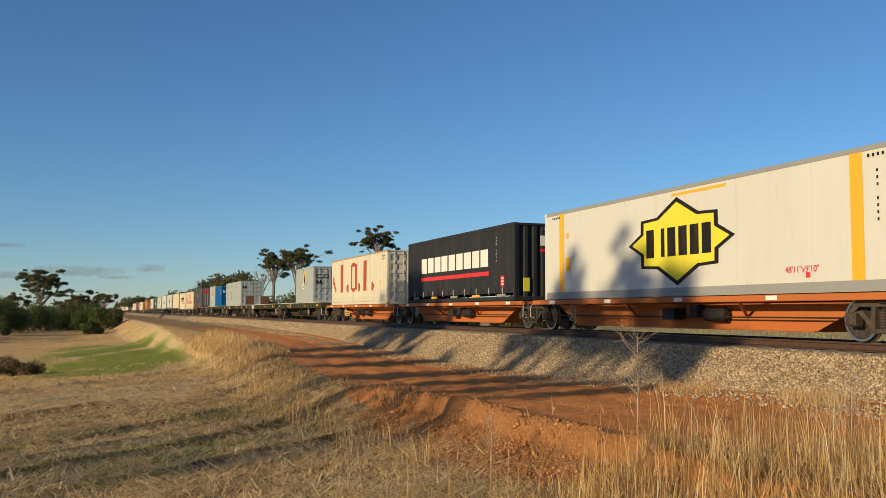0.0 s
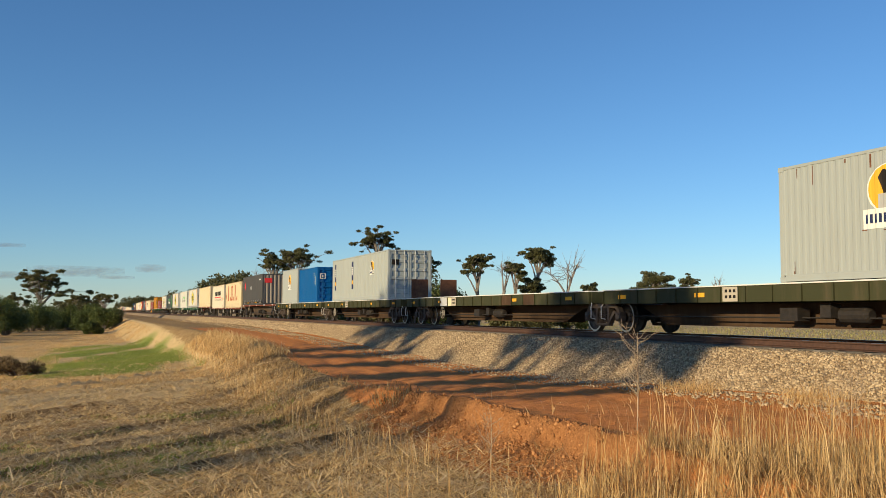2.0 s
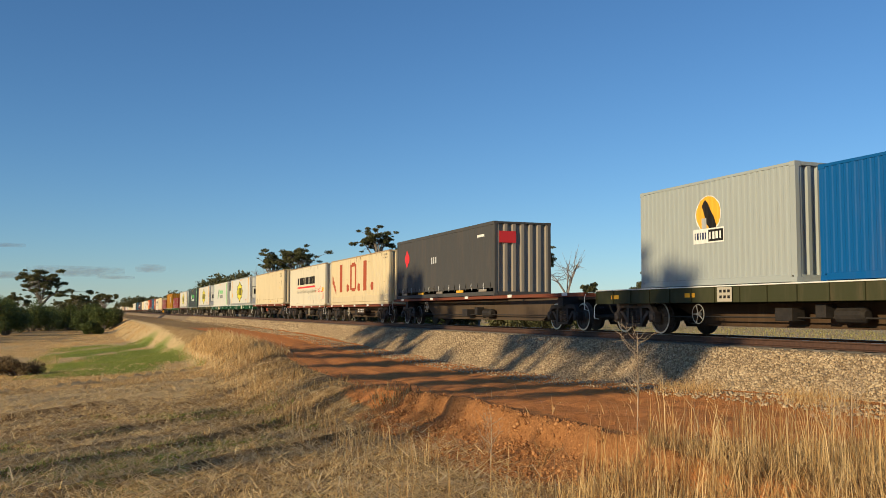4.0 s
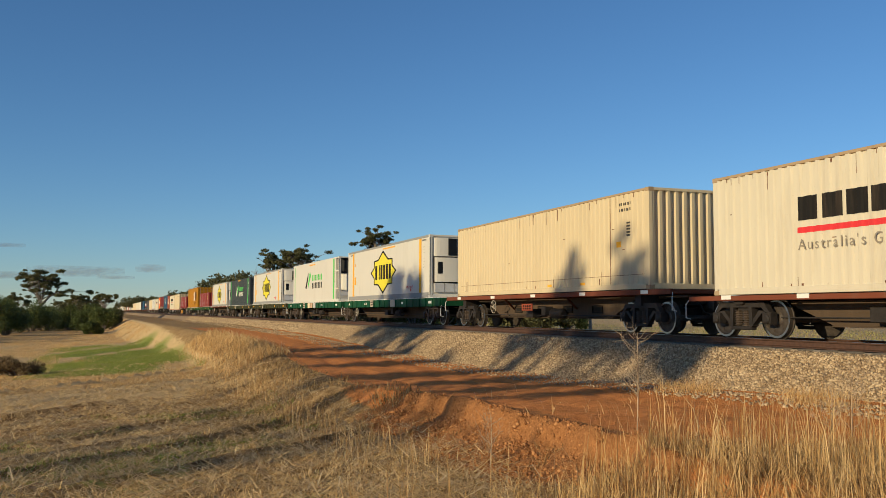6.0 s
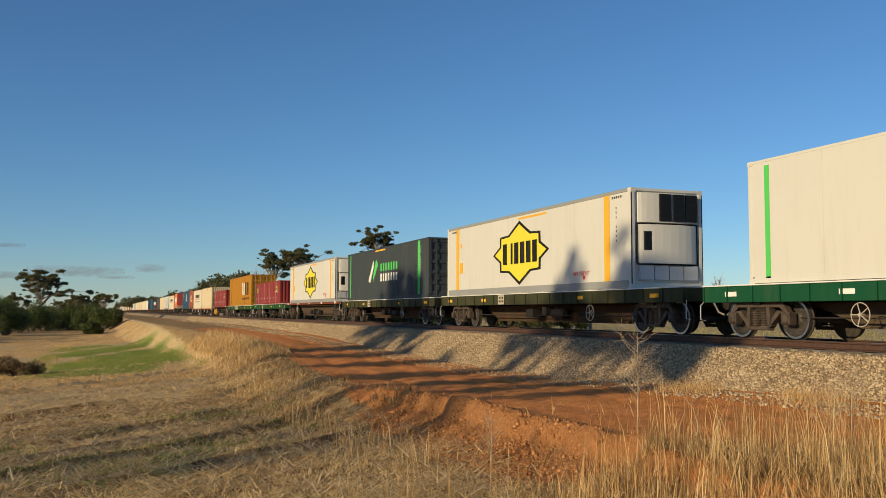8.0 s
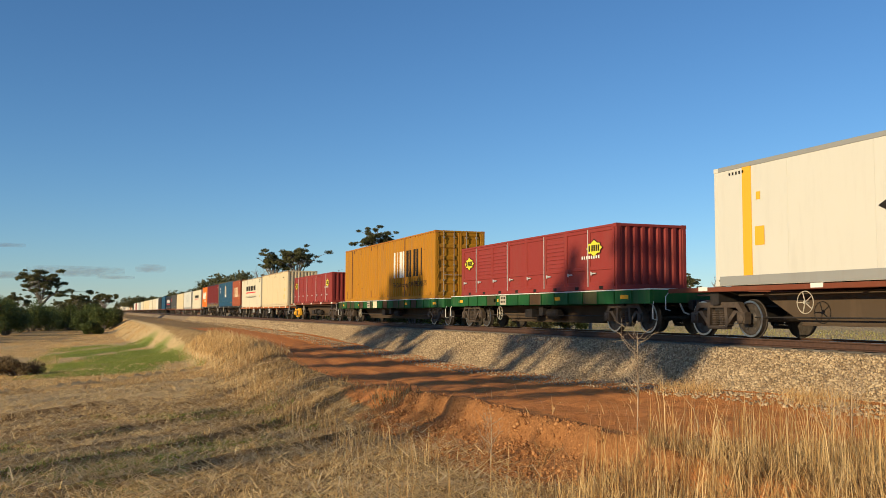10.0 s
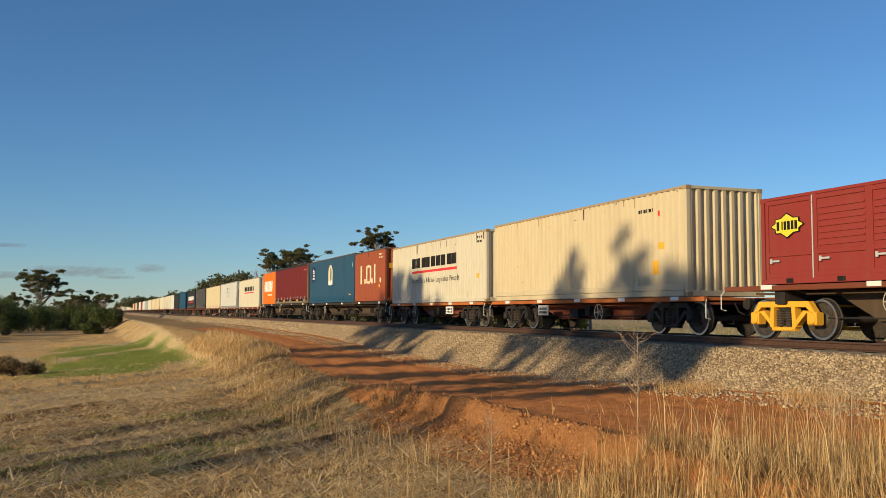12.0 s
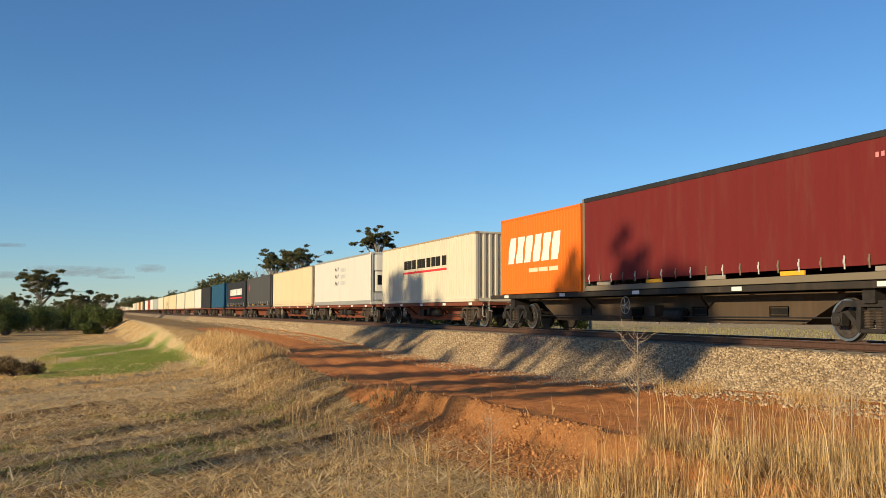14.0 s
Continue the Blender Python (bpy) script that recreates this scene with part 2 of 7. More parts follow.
# ---- mesh tools ----
class Form:
    """Vertices and faces of one mesh."""

    def __init__(self):
        self.v, self.f = [], []

    def quad(self, a, b, c, d):
        n = len(self.v)
        self.v += [a, b, c, d]
        self.f.append((n, n + 1, n + 2, n + 3))
        return self

    def box(self, x0, y0, z0, x1, y1, z1):
        n = len(self.v)
        self.v += [(x0, y0, z0), (x1, y0, z0), (x1, y1, z0), (x0, y1, z0), (x0, y0, z1), (x1, y0, z1), (x1, y1, z1), (x0, y1, z1)]
        self.f += [tuple(n + i for i in q) for q in ((0, 3, 2, 1), (4, 5, 6, 7), (0, 1, 5, 4), (1, 2, 6, 5), (2, 3, 7, 6), (3, 0, 4, 7))]
        return self

    def slab(self, x0, y0, z0, x1, y1, z1, c=0.012):
        """A box with its four long edges chamfered (along its longest side)."""
        size = (x1 - x0, y1 - y0, z1 - z0)
        ax = max(range(3), key=lambda i: size[i])
        o = [i for i in range(3) if i != ax]
        lo, hi = (x0, y0, z0), (x1, y1, z1)
        a0, a1, b0, b1 = lo[o[0]], hi[o[0]], lo[o[1]], hi[o[1]]
        ring = [(a0 + c, b0), (a1 - c, b0), (a1, b0 + c), (a1, b1 - c), (a1 - c, b1), (a0 + c, b1), (a0, b1 - c), (a0, b0 + c)]
        n = len(self.v)
        for end in (lo[ax], hi[ax]):
            for a, b in ring:
                p = [0, 0, 0]
                p[ax], p[o[0]], p[o[1]] = end, a, b
                self.v.append(tuple(p))
        for i in range(8):
            j = (i + 1) % 8
            self.f.append((n + i, n + j, n + 8 + j, n + 8 + i))
        self.f += [tuple(n + i for i in range(7, -1, -1)), tuple(n + 8 + i for i in range(8))]
        return self

    def prism(self, pts, axis, lo, hi):
        """A polygon, in the plane across the axis (0, 1 or 2), drawn out from lo to hi."""
        n, k = len(self.v), len(pts)
        o = [i for i in range(3) if i != axis]
        for end in (lo, hi):
            for a, b in pts:
                p = [0, 0, 0]
                p[axis], p[o[0]], p[o[1]] = end, a, b
                self.v.append(tuple(p))
        for i in range(k):
            j = (i + 1) % k
            self.f.append((n + i, n + j, n + k + j, n + k + i))
        self.f += [tuple(n + i for i in range(k - 1, -1, -1)), tuple(n + k + i for i in range(k))]
        return self

    def lathe(self, centre, axis, profile, sides=16):
        """Rings (along, radius) round an axis through centre."""
        n = len(self.v)
        o = [i for i in range(3) if i != axis]
        for along, r in profile:
            for i in range(sides):
                t = 2 * math.pi * i / sides
                p = list(centre)
                p[axis] += along
                p[o[0]] += r * math.cos(t)
                p[o[1]] += r * math.sin(t)
                self.v.append(tuple(p))
        for k in range(len(profile) - 1):
            for i in range(sides):
                j = (i + 1) % sides
                self.f.append((n + k * sides + i, n + k * sides + j, n + (k + 1) * sides + j, n + (k + 1) * sides + i))
        m = n + (len(profile) - 1) * sides
        self.f += [tuple(n + i for i in range(sides - 1, -1, -1)), tuple(m + i for i in range(sides))]
        return self

    def tube(self, pts, radii, sides=6):
        """A bent rod through the points."""
        n = len(self.v)
        pts = [Vector(p) for p in pts]
        for i, p in enumerate(pts):
            d = (pts[min(i + 1, len(pts) - 1)] - pts[max(i - 1, 0)]).normalized()
            a = d.cross(Vector((0.31, 0.17, 0.93)) if abs(d.z) < 0.9 else Vector((1, 0.1, 0))).normalized()
            b = d.cross(a)
            for k in range(sides):
                t = 2 * math.pi * k / sides
                self.v.append(tuple(p + radii[i] * (math.cos(t) * a + math.sin(t) * b)))
        for i in range(len(pts) - 1):
            for k in range(sides):
                j = (k + 1) % sides
                self.f.append((n + i * sides + k, n + i * sides + j, n + (i + 1) * sides + j, n + (i + 1) * sides + k))
        m = n + (len(pts) - 1) * sides
        self.f += [tuple(n + i for i in range(sides - 1, -1, -1)), tuple(m + i for i in range(sides))]
        return self


def mesh_of(name, form, mat):
    me = bpy.data.meshes.new(name)
    me.from_pydata(form.v, [], form.f)
    me.materials.append(mat)
    me.update()
    bm = bmesh.new()
    bm.from_mesh(me)
    bmesh.ops.recalc_face_normals(bm, faces=bm.faces)
    bm.to_mesh(me)
    bm.free()
    return me


def part(name, form, mat, parent, label=""):
    """One mesh object under a thing or a part; a mesh may be given instead of a form."""
    me = form if isinstance(form, bpy.types.Mesh) else mesh_of(name, form, mat)
    ob = new(name, me)
    ob.parent = parent
    if label:
        ob["label"] = label
    return ob


def fast_mesh(name, verts, tris, mat):
    """A big mesh straight from arrays."""
    me = bpy.data.meshes.new(name)
    me.vertices.add(len(verts))
    me.vertices.foreach_set("co", np.asarray(verts, np.float32).ravel())
    k = tris.shape[1]
    me.loops.add(tris.size)
    me.loops.foreach_set("vertex_index", tris.astype(np.int32).ravel())
    me.polygons.add(len(tris))
    me.polygons.foreach_set("loop_start", np.arange(0, tris.size, k, dtype=np.int32))
    me.polygons.foreach_set("loop_total", np.full(len(tris), k, np.int32))
    me.materials.append(mat)
    me.update(calc_edges=True)
    return me


# ---- ground ----
def step(x, a, b):
    t = np.clip((x - a) / (b - a), 0, 1)
    return t * t * (3 - 2 * t)


def wave(x, y, s, seed=0.0):
    """Cheap smooth unevenness, about -1 to 1."""
    return (np.sin(x * 1.31 / s + seed) * np.cos(y * 1.07 / s + 1.7 * seed) + np.sin((x * 0.57 - y * 0.83) / s * 1.9 + 2.3 * seed)
            + 0.6 * np.sin((x * 1.9 + y * 2.3) / s * 1.3 + seed * 5.1)) / 2.6


ROAD_EDGE_Y = (-60.0, 4.0, 7.0, 9.8, 12.5, 17.0, 20.5, 31.0, 42.0, 60.0, 100.0, 400.0, 3000.0)
ROAD_EDGE_X = (9.0, 6.2, 5.7, 5.8, 6.0, 6.2, 5.8, 6.3, 7.3, 7.0, 6.0, 6.0, 6.0)


def road_edge(y):
    return np.interp(y, ROAD_EDGE_Y, ROAD_EDGE_X)


def ground_z(x, y):
    x, y = np.asarray(x, float), np.asarray(y, float)
    left = np.interp(y, (-200, 0, 6, 10, 22, 45, 200, 3000), (-1.2, -1.1, -1.38, -1.52, -2.0, -2.3, -3.0, -3.0))
    left = left + 0.10 * wave(x, y, 5.0) + 0.05 * wave(x, y, 1.6, 3.0) + 0.06 * np.clip(x - 3.0, -7, 3) * step(y, 5, 14)
    # low windrows left by mowing
    q = 0.755 * y - 0.656 * x
    for q0, tall in ((9.6, 0.13), (10.9, 0.07), (12.4, 0.14), (14.4, 0.08), (16.6, 0.11), (19.4, 0.09), (22.6, 0.14), (26.3, 0.11), (31.5, 0.20)):
        left = left + tall * np.exp(-((q - q0 - 0.25 * wave(x, y, 2.3, q0)) / 0.16) ** 2) * step(x, 6.0, 4.0) * step(y, 6, 9)
    shelf = np.interp(y, (-200, 8, 12, 17, 22, 30, 42, 55, 90, 200, 3000), (-0.9, -0.88, -0.92, -1.05, -1.2, -1.24, -1.1, -0.85, -0.7, -0.9, -1.5)) + 0.03 * wave(x, y, 1.3, 1.0)
    edge = road_edge(y) + 0.35 * wave(y, x * 0.2, 0.9, 2.0) * step(y, 40, 12) + 0.15 * wave(y, x * 0.2, 0.3, 5.0)
    wide = np.interp(y, (0, 10, 18, 24, 30, 60, 300), (1.6, 1.1, 1.3, 2.8, 2.9, 2.6, 8.0))
    k = np.clip((x - edge + wide) / wide, 0, 1)
    steep = step(y, 21, 16)
    k = steep * (0.55 * k + 0.45 * step(k, 0.82, 1.0)) + (1 - steep) * k * k * (3 - 2 * k)
    # crumbled berm along the lip of the road
    lip = 0.075 * np.exp(-((x - edge) / 0.14) ** 2) * step(y, 21, 17) * step(y, 6.5, 8.5) * (0.65 + 0.35 * wave(x, y, 0.5, 7.0))
    # a low overgrown mound beside the far part of the road
    mound = 0.28 * np.exp(-((x - 6.0) / 1.2) ** 2 - ((y - 43) / 8.0) ** 2) * step(x, 8.5, 6.9)
    z = left + (shelf - left) * k + mound + lip
    far_side = np.interp(y, (-200, 100, 3000), (-1.1, -1.2, -2.2)) + 0.08 * wave(x, y, 9.0)
    z = z + (far_side - z) * step(x, 17.0, 21.0)
    return z


def swath(x, y):
    """Mown strips across the hollow, -1 to 1."""
    return np.sin((y - 2.2 * x) * 0.42 + 1.1 * wave(x, y, 6.0, 4.0))


def axis_lines(stops):
    out = []
    for a, b, d in stops:
        out += list(np.arange(a, b, d))
    return np.array(out + [stops[-1][1]])


def build_ground():
    xs = axis_lines([(-3000, -400, 400), (-400, -100, 30), (-100, -30, 6), (-30, -8, 1.2), (-8, 3.6, 0.16), (3.6, 7.4, 0.07), (7.4, 14, 0.16), (14, 30, 1.0), (30, 100, 7), (100, 400, 30), (400, 3000, 400)])
    ys = axis_lines([(-600, -100, 100), (-100, 0, 10), (0, 6, 0.5), (6, 7.6, 0.16), (7.6, 19, 0.075), (19, 30, 0.16), (30, 70, 0.5), (70, 150, 2), (150, 400, 10), (400, 1000, 60), (1000, 4200, 400)])
    gx, gy = np.meshgrid(xs, ys)
    z = ground_z(gx, gy)
    rng = np.random.default_rng(4)
    edge = road_edge(gy)
    near_bank = np.exp(-((gx - edge + 0.5) / 0.7) ** 2) * step(gy, 24, 18) * step(gy, 6, 9)
    z = z + near_bank * (rng.normal(0, 0.016, z.shape) + 0.05 * wave(gx, gy, 0.33, 8.0) + 0.045 * wave(gx, gy, 0.14, 3.0) + 0.02 * wave(gx, gy, 0.07, 6.0)) + rng.normal(0, 0.006, z.shape) * (np.abs(gx) < 20)
    # wheel ruts along the road
    for off in (1.5, 3.0, 4.1):
        z -= 0.045 * np.exp(-((gx - edge - off) / 0.22) ** 2) * (gy > 6) * (gy < 120)
    nx, ny = len(xs), len(ys)
    i = np.arange(nx * ny).reshape(ny, nx)
    quads = np.stack([i[:-1, :-1], i[:-1, 1:], i[1:, 1:], i[1:, :-1]], -1).reshape(-1, 4)
    me = fast_mesh("ground", np.stack([gx, gy, z], -1).reshape(-1, 3), quads, GROUND)
    dirt = step(gx, edge - 1.0, edge - 0.2) * step(gx, 17.5, 16.0) * step(gy, 95, 60)
    dirt = np.maximum(dirt, np.exp(-((gx - edge + 0.6) / 0.8) ** 2) * step(gy, 20, 16) * step(gy, 7.5, 9))
    dirt = dirt * (1 - 0.9 * step(gy, 19, 23) * step(gx, edge + 0.5, edge - 0.2))
    dirt = dirt * (1 - 0.5 * step(gy, 9.5, 7.0))
    rows = swath(gx, gy)
    green = np.exp(-((gx - 0.6) / 5.0) ** 4 - ((gy - 70) / 25) ** 4) * (0.72 + 0.22 * wave(gx, gy * 0.3, 1.7, 2.0) + 0.30 * rows)
    green = np.maximum(green, 0.36 * step(gy, 42, 50) * step(gy, 130, 100) * step(gx, 5.5, 4.0) * (gx > -20))
    green = np.maximum(green, 0.5 * np.exp(-((gx - 0.5) / 2.2) ** 2 - ((gy - 13.0) / 2.2) ** 2))
    green = np.maximum(green, 0.25 * step(gx, 19, 24) * (gy > 0) * step(gy, 500, 100))
    pale = np.maximum(step(gy, 24, 36) * step(gx, 6.5, 4.5), 0.55 * step(gx, 19, 22))
    # bank face and lip toned down, as if partly in shade
    shaded_clay = np.exp(-((gx - edge + 0.45) / 0.88) ** 4) * step(gy, 20, 17) * step(gy, 7.0, 8.5)
    for name, val in (("dirt", dirt), ("green", green), ("pale", pale), ("shaded_clay", shaded_clay)):
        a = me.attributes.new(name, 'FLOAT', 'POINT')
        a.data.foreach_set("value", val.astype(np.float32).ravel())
    me.polygons.foreach_set("use_smooth", np.ones(len(quads), bool))
    tagged(new("ground", me), "dry paddock with straw stubble, orange dirt track and green patches", "ground", kind="structure")


build_ground()

# ---- track ----
BED_TOP, TOE = -0.24, -1.32


def build_track():
    f = Form()
    pts = [(11.75, TOE - 0.3), (11.95, TOE), (13.55, BED_TOP), (17.15, BED_TOP), (18.75, TOE), (18.95, TOE - 0.3)]
    f.prism(pts, 1, -80, 1500)
    tagged(new("ballast_bed", mesh_of("ballast_bed", f, BALLAST_BED)), "long bank of pale crushed stone under the rails", "ballast", kind="structure")
    head = [(-0.036, 0), (0.036, 0), (0.036, -0.03), (0.012, -0.045), (0.012, -0.135), (0.07, -0.155), (0.07, -0.17), (-0.07, -0.17), (-0.07, -0.155),
            (-0.012, -0.135), (-0.012, -0.045), (-0.036, -0.03)]
    for side in (-1, 1):
        g = Form().prism([(TRACK_X + side * 0.755 + a, b - 0.003) for a, b in head], 1, -80, 1500)
        rail = tagged(new("rail", mesh_of("rail", g, RAIL_STEEL)), "long brown rusty steel rail on sleepers", "rail", "rails of the track", "structure")
        x = TRACK_X + side * 0.755
        part("running_surface", Form().box(x - 0.03, -80, -0.004, x + 0.03, 1500, 0.0), RAIL_HEAD, rail, "polished running surface")
    # sleepers
    s = Form().prism([(-0.13, -0.40), (0.13, -0.40), (0.10, -0.18), (-0.10, -0.18)], 0, -1.25, 1.25)
    me = mesh_of("sleeper", s, CONCRETE)
    for i in range(160):
        ob = new("sleeper", me)
        ob.location = (TRACK_X, -6 + 0.68 * i, 0.002)
        tagged(ob, "dusty concrete sleeper bedded in the ballast", "sleeper", "sleepers of the track", "structure")


def stones(count, y0, y1, seed, coarse=1.0):
    """Crushed stones on the near flank and crown of the bank."""
    rng = np.random.default_rng(seed)
    base = np.array([(0, 0, 1), (0.9, 0, 0.1), (0.1, 0.95, 0), (-0.9, 0.1, 0.1), (0, -0.9, -0.05), (0, 0, -1)], float)
    faces = np.array([(0, 1, 2), (0, 2, 3), (0, 3, 4), (0, 4, 1), (5, 2, 1), (5, 3, 2), (5, 4, 3), (5, 1, 4)])
    y = y0 + (y1 - y0) * rng.random(count) ** 1.35
    u = rng.random(count) * 1.32
    x = np.where(u < 1, 11.80 + 1.75 * u, 13.55 + (u - 1) * 1.8)
    z = np.where(u < 1, TOE + (BED_TOP - TOE) * (x - 11.95) / 1.6, BED_TOP)
    clear = z > ground_z(x, y) - 0.02
    # spill at the toe
    spill = rng.random(count) < 0.06
    x = np.where(spill, 11.9 - rng.random(count) ** 2 * 1.6, x)
    z = np.where(spill, ground_z(x, y), z)
    keep = clear | spill
    x, y, z = x[keep], y[keep], z[keep]
    count = len(x)
    r = coarse * (0.017 + 0.028 * rng.random(count) ** 1.5)[:, None, None]
    v = base[None] * (0.65 + 0.7 * rng.random((count, 6, 1))) * r * (0.7 + 0.6 * rng.random((count, 1, 3)))
    q = rng.normal(size=(count, 4))
    q /= np.linalg.norm(q, axis=1, keepdims=True)
    w, a, b, c = q.T
    rot = np.stack([1 - 2 * (b * b + c * c), 2 * (a * b - c * w), 2 * (a * c + b * w), 2 * (a * b + c * w), 1 - 2 * (a * a + c * c), 2 * (b * c - a * w),
                    2 * (a * c - b * w), 2 * (b * c + a * w), 1 - 2 * (a * a + b * b)], -1).reshape(-1, 3, 3)
    v = np.einsum('nij,nkj->nki', rot, v) + np.stack([x, y, z + 0.008], -1)[:, None]
    t = faces[None] + 6 * np.arange(count)[:, None, None]
    me = fast_mesh("ballast_stones", v.reshape(-1, 3), t.reshape(-1, 3), STONE)
    tagged(new("ballast_stones", me), "loose pale crushed stones heaped along the track", "ballast", kind="stuff")


def clods(count, seed):
    """Crumbled lumps of orange soil down the face of the road bank."""
    rng = np.random.default_rng(seed)
    base = np.array([(0, 0, 1), (0.9, 0, 0.1), (0.1, 0.95, 0), (-0.9, 0.1, 0.1), (0, -0.9, -0.05), (0, 0, -1)], float)
    faces = np.array([(0, 1, 2), (0, 2, 3), (0, 3, 4), (0, 4, 1), (5, 2, 1), (5, 3, 2), (5, 4, 3), (5, 1, 4)])
    y = 8.8 + 9.0 * rng.random(count)
    x = road_edge(y) - 1.25 * rng.random(count) ** 1.0 + 0.1 * rng.normal(size=count)
    r = (0.006 + 0.030 * rng.random(count) ** 7)[:, None, None]
    v = base[None] * (0.6 + 0.8 * rng.random((count, 6, 1))) * r * (0.6 + 0.8 * rng.random((count, 1, 3)))
    v = v + np.stack([x, y, ground_z(x, y) + 0.012 * rng.normal(size=count)], -1)[:, None]
    t = faces[None] + 6 * np.arange(count)[:, None, None]
    tagged(new("soil_clods", fast_mesh("soil_clods", v.reshape(-1, 3), t.reshape(-1, 3), CLOD)), "crumbled orange soil lumps on the road bank", "soil", kind="stuff")


build_track()
clods(24000, 17)
stones(90000, 8.0, 62.0, 11)
stones(26000, 62.0, 150.0, 12, 2.0)


# ---- grass ----
def blades(name, mat, x, y, height, lean, width, label, seed, z=None, bend=0.6, category="grass"):
    """Thin bent blades, each of three triangles, standing on the ground."""
    rng = np.random.default_rng(seed)
    n = len(x)
    z = (ground_z(x, y) if z is None else z) - 0.02
    turn = rng.random(n) * 2 * np.pi
    way = np.stack([np.cos(turn), np.sin(turn), np.zeros(n)], -1)
    face = rng.random(n) * 2 * np.pi
    side = np.stack([np.cos(face), np.sin(face), np.zeros(n)], -1)
    up = np.array([0, 0, 1.0])
    foot = np.stack([x, y, z], -1)
    h, l, w = height[:, None], lean[:, None], width[:, None]
    midp = foot + up * h * 0.55 * np.cos(l * bend) + way * h * 0.55 * np.sin(l * bend)
    tip = midp + up * h * 0.45 * np.cos(l * 1.4) + way * h * 0.45 * np.sin(l * 1.4)
    v = np.stack([foot - side * w, foot + side * w, midp + side * w * 0.75, midp - side * w * 0.75, tip], 1)
    t = np.array([(0, 1, 2), (0, 2, 3), (3, 2, 4)])[None] + 5 * np.arange(n)[:, None, None]
    me = fast_mesh(name, v.reshape(-1, 3), t.reshape(-1, 3), mat)
    return tagged(new(name, me), label, category, kind="stuff")


def build_grass():
    rng = np.random.default_rng(21)
    # matted straw over the near paddock: tufts, and stalks that lie on it
    def field(n, near, deep, power, lo=-8, hi=28):
        d = near + deep * rng.random(n) ** power
        a = radians(lo) + radians(hi - lo) * rng.random(n)
        return d * np.sin(a), d * np.cos(a)
    x, y = field(9000, 7.4, 46, 1.7)
    k = rng.integers(8, 20, len(x))
    x, y, size = np.repeat(x, k), np.repeat(y, k), np.repeat(0.6 + 0.8 * rng.random(len(x)) ** 2, k)
    x, y = x + 0.05 * size * rng.normal(size=len(x)), y + 0.05 * size * rng.normal(size=len(x))
    keep = (x < road_edge(y) - 0.7 - 0.5 * step(y, 22, 18)) & (wave(x, y, 1.5, 5.0) + 0.6 * wave(x, y, 0.5, 1.0) > -0.75 + 0.75 * rng.random(len(x)))
    x, y, size = x[keep], y[keep], size[keep]
    m = len(x)
    blades("straw_tufts", PALE_STRAW, x, y, (0.05 + 0.12 * rng.random(m)) * size, 0.3 + 0.9 * rng.random(m), 0.0026 + 0.0030 * rng.random(m) ** 2 + 0.00022 * np.hypot(x, y), "dry straw tufts over the paddock", 1)
    x, y = field(52000, 7.4, 40, 1.9)
    keep = (x < road_edge(y) - 0.8) & (wave(x, y, 0.9, 4.0) > -1.0 + 0.9 * rng.random(len(x)))
    x, y = x[keep], y[keep]
    m = len(x)
    blades("fallen_straw", PALE_STRAW, x, y, 0.15 + 0.45 * rng.random(m) ** 1.5, 1.10 + 0.45 * rng.random(m), 0.0034 + 0.0056 * rng.random(m) ** 2 + 0.0002 * np.hypot(x, y), "pale cut straw lying matted on the ground", 12,
           z=ground_z(x, y) + 0.04 + 0.07 * rng.random(m), bend=1.0)
    # green shoots between it
    n = 60000
    d = 8.0 + 18 * rng.random(n) ** 1.7
    a = radians(-7) + radians(20) * rng.random(n)
    x, y = d * np.sin(a), d * np.cos(a)
    keep = (x < road_edge(y) - 1.4) & (wave(x, y, 1.7, 1.3) > 0.05 + 0.35 * rng.random(n))
    x, y = x[keep], y[keep]
    m = len(x)
    blades("green_shoots", GREEN_BLADES, x, y, 0.06 + 0.09 * rng.random(m), 0.3 + 0.8 * rng.random(m), 0.003 + 0.0002 * np.hypot(x, y), "short green shoots between the straw", 2)
    # green patch in the hollow
    n = 80000
    x = 0.8 + 4.6 * (2 * rng.random(n) - 1) + 0.4 * rng.normal(size=n)
    y = 47 + 46 * rng.random(n) ** 1.3
    keep = (x < road_edge(y) - 2.0) & (wave(x, y * 0.3, 1.7, 2.0) + 0.7 * swath(x, y) > -1.1 + 0.9 * rng.random(n))
    x, y = x[keep], y[keep]
    m = len(x)
    blades("green_grass", GREEN_BLADES, x, y, 0.05 + 0.09 * rng.random(m), 0.3 + 0.8 * rng.random(m), 0.006 + 0.010 * rng.random(m), "short fresh green grass in a shallow hollow", 3)
    # tall dry stems beside the road
    pts = []
    def clump(cx, cy, sx, sy, k):
        pts.append(np.stack([cx + sx * rng.normal(size=k), cy + sy * rng.normal(size=k)], -1))
    n = 3300
    u = rng.random((n, 2))
    px = 560 + 1050 * u[:, 0] ** 0.75
    d = 6.9 + 3.9 * u[:, 1]
    a = YAW + np.arctan((px - 784) / 1601.0)
    p = np.stack([d * np.sin(a), d * np.cos(a)], -1)
    ok = (px > 1010) | (rng.random(n) < 0.16)
    ok &= ~((px > 800) & (px < 1060) & (p[:, 1] > 8.9))
    pts.append(p[ok])
    for i in range(18):
        yy = 11.5 + 9.5 * rng.random()
        clump(road_edge(yy) - 1.5 - 0.9 * rng.random(), yy, 0.16, 0.16, 26)
    for i in range(34):
        yy = 23 + 14 * rng.random()
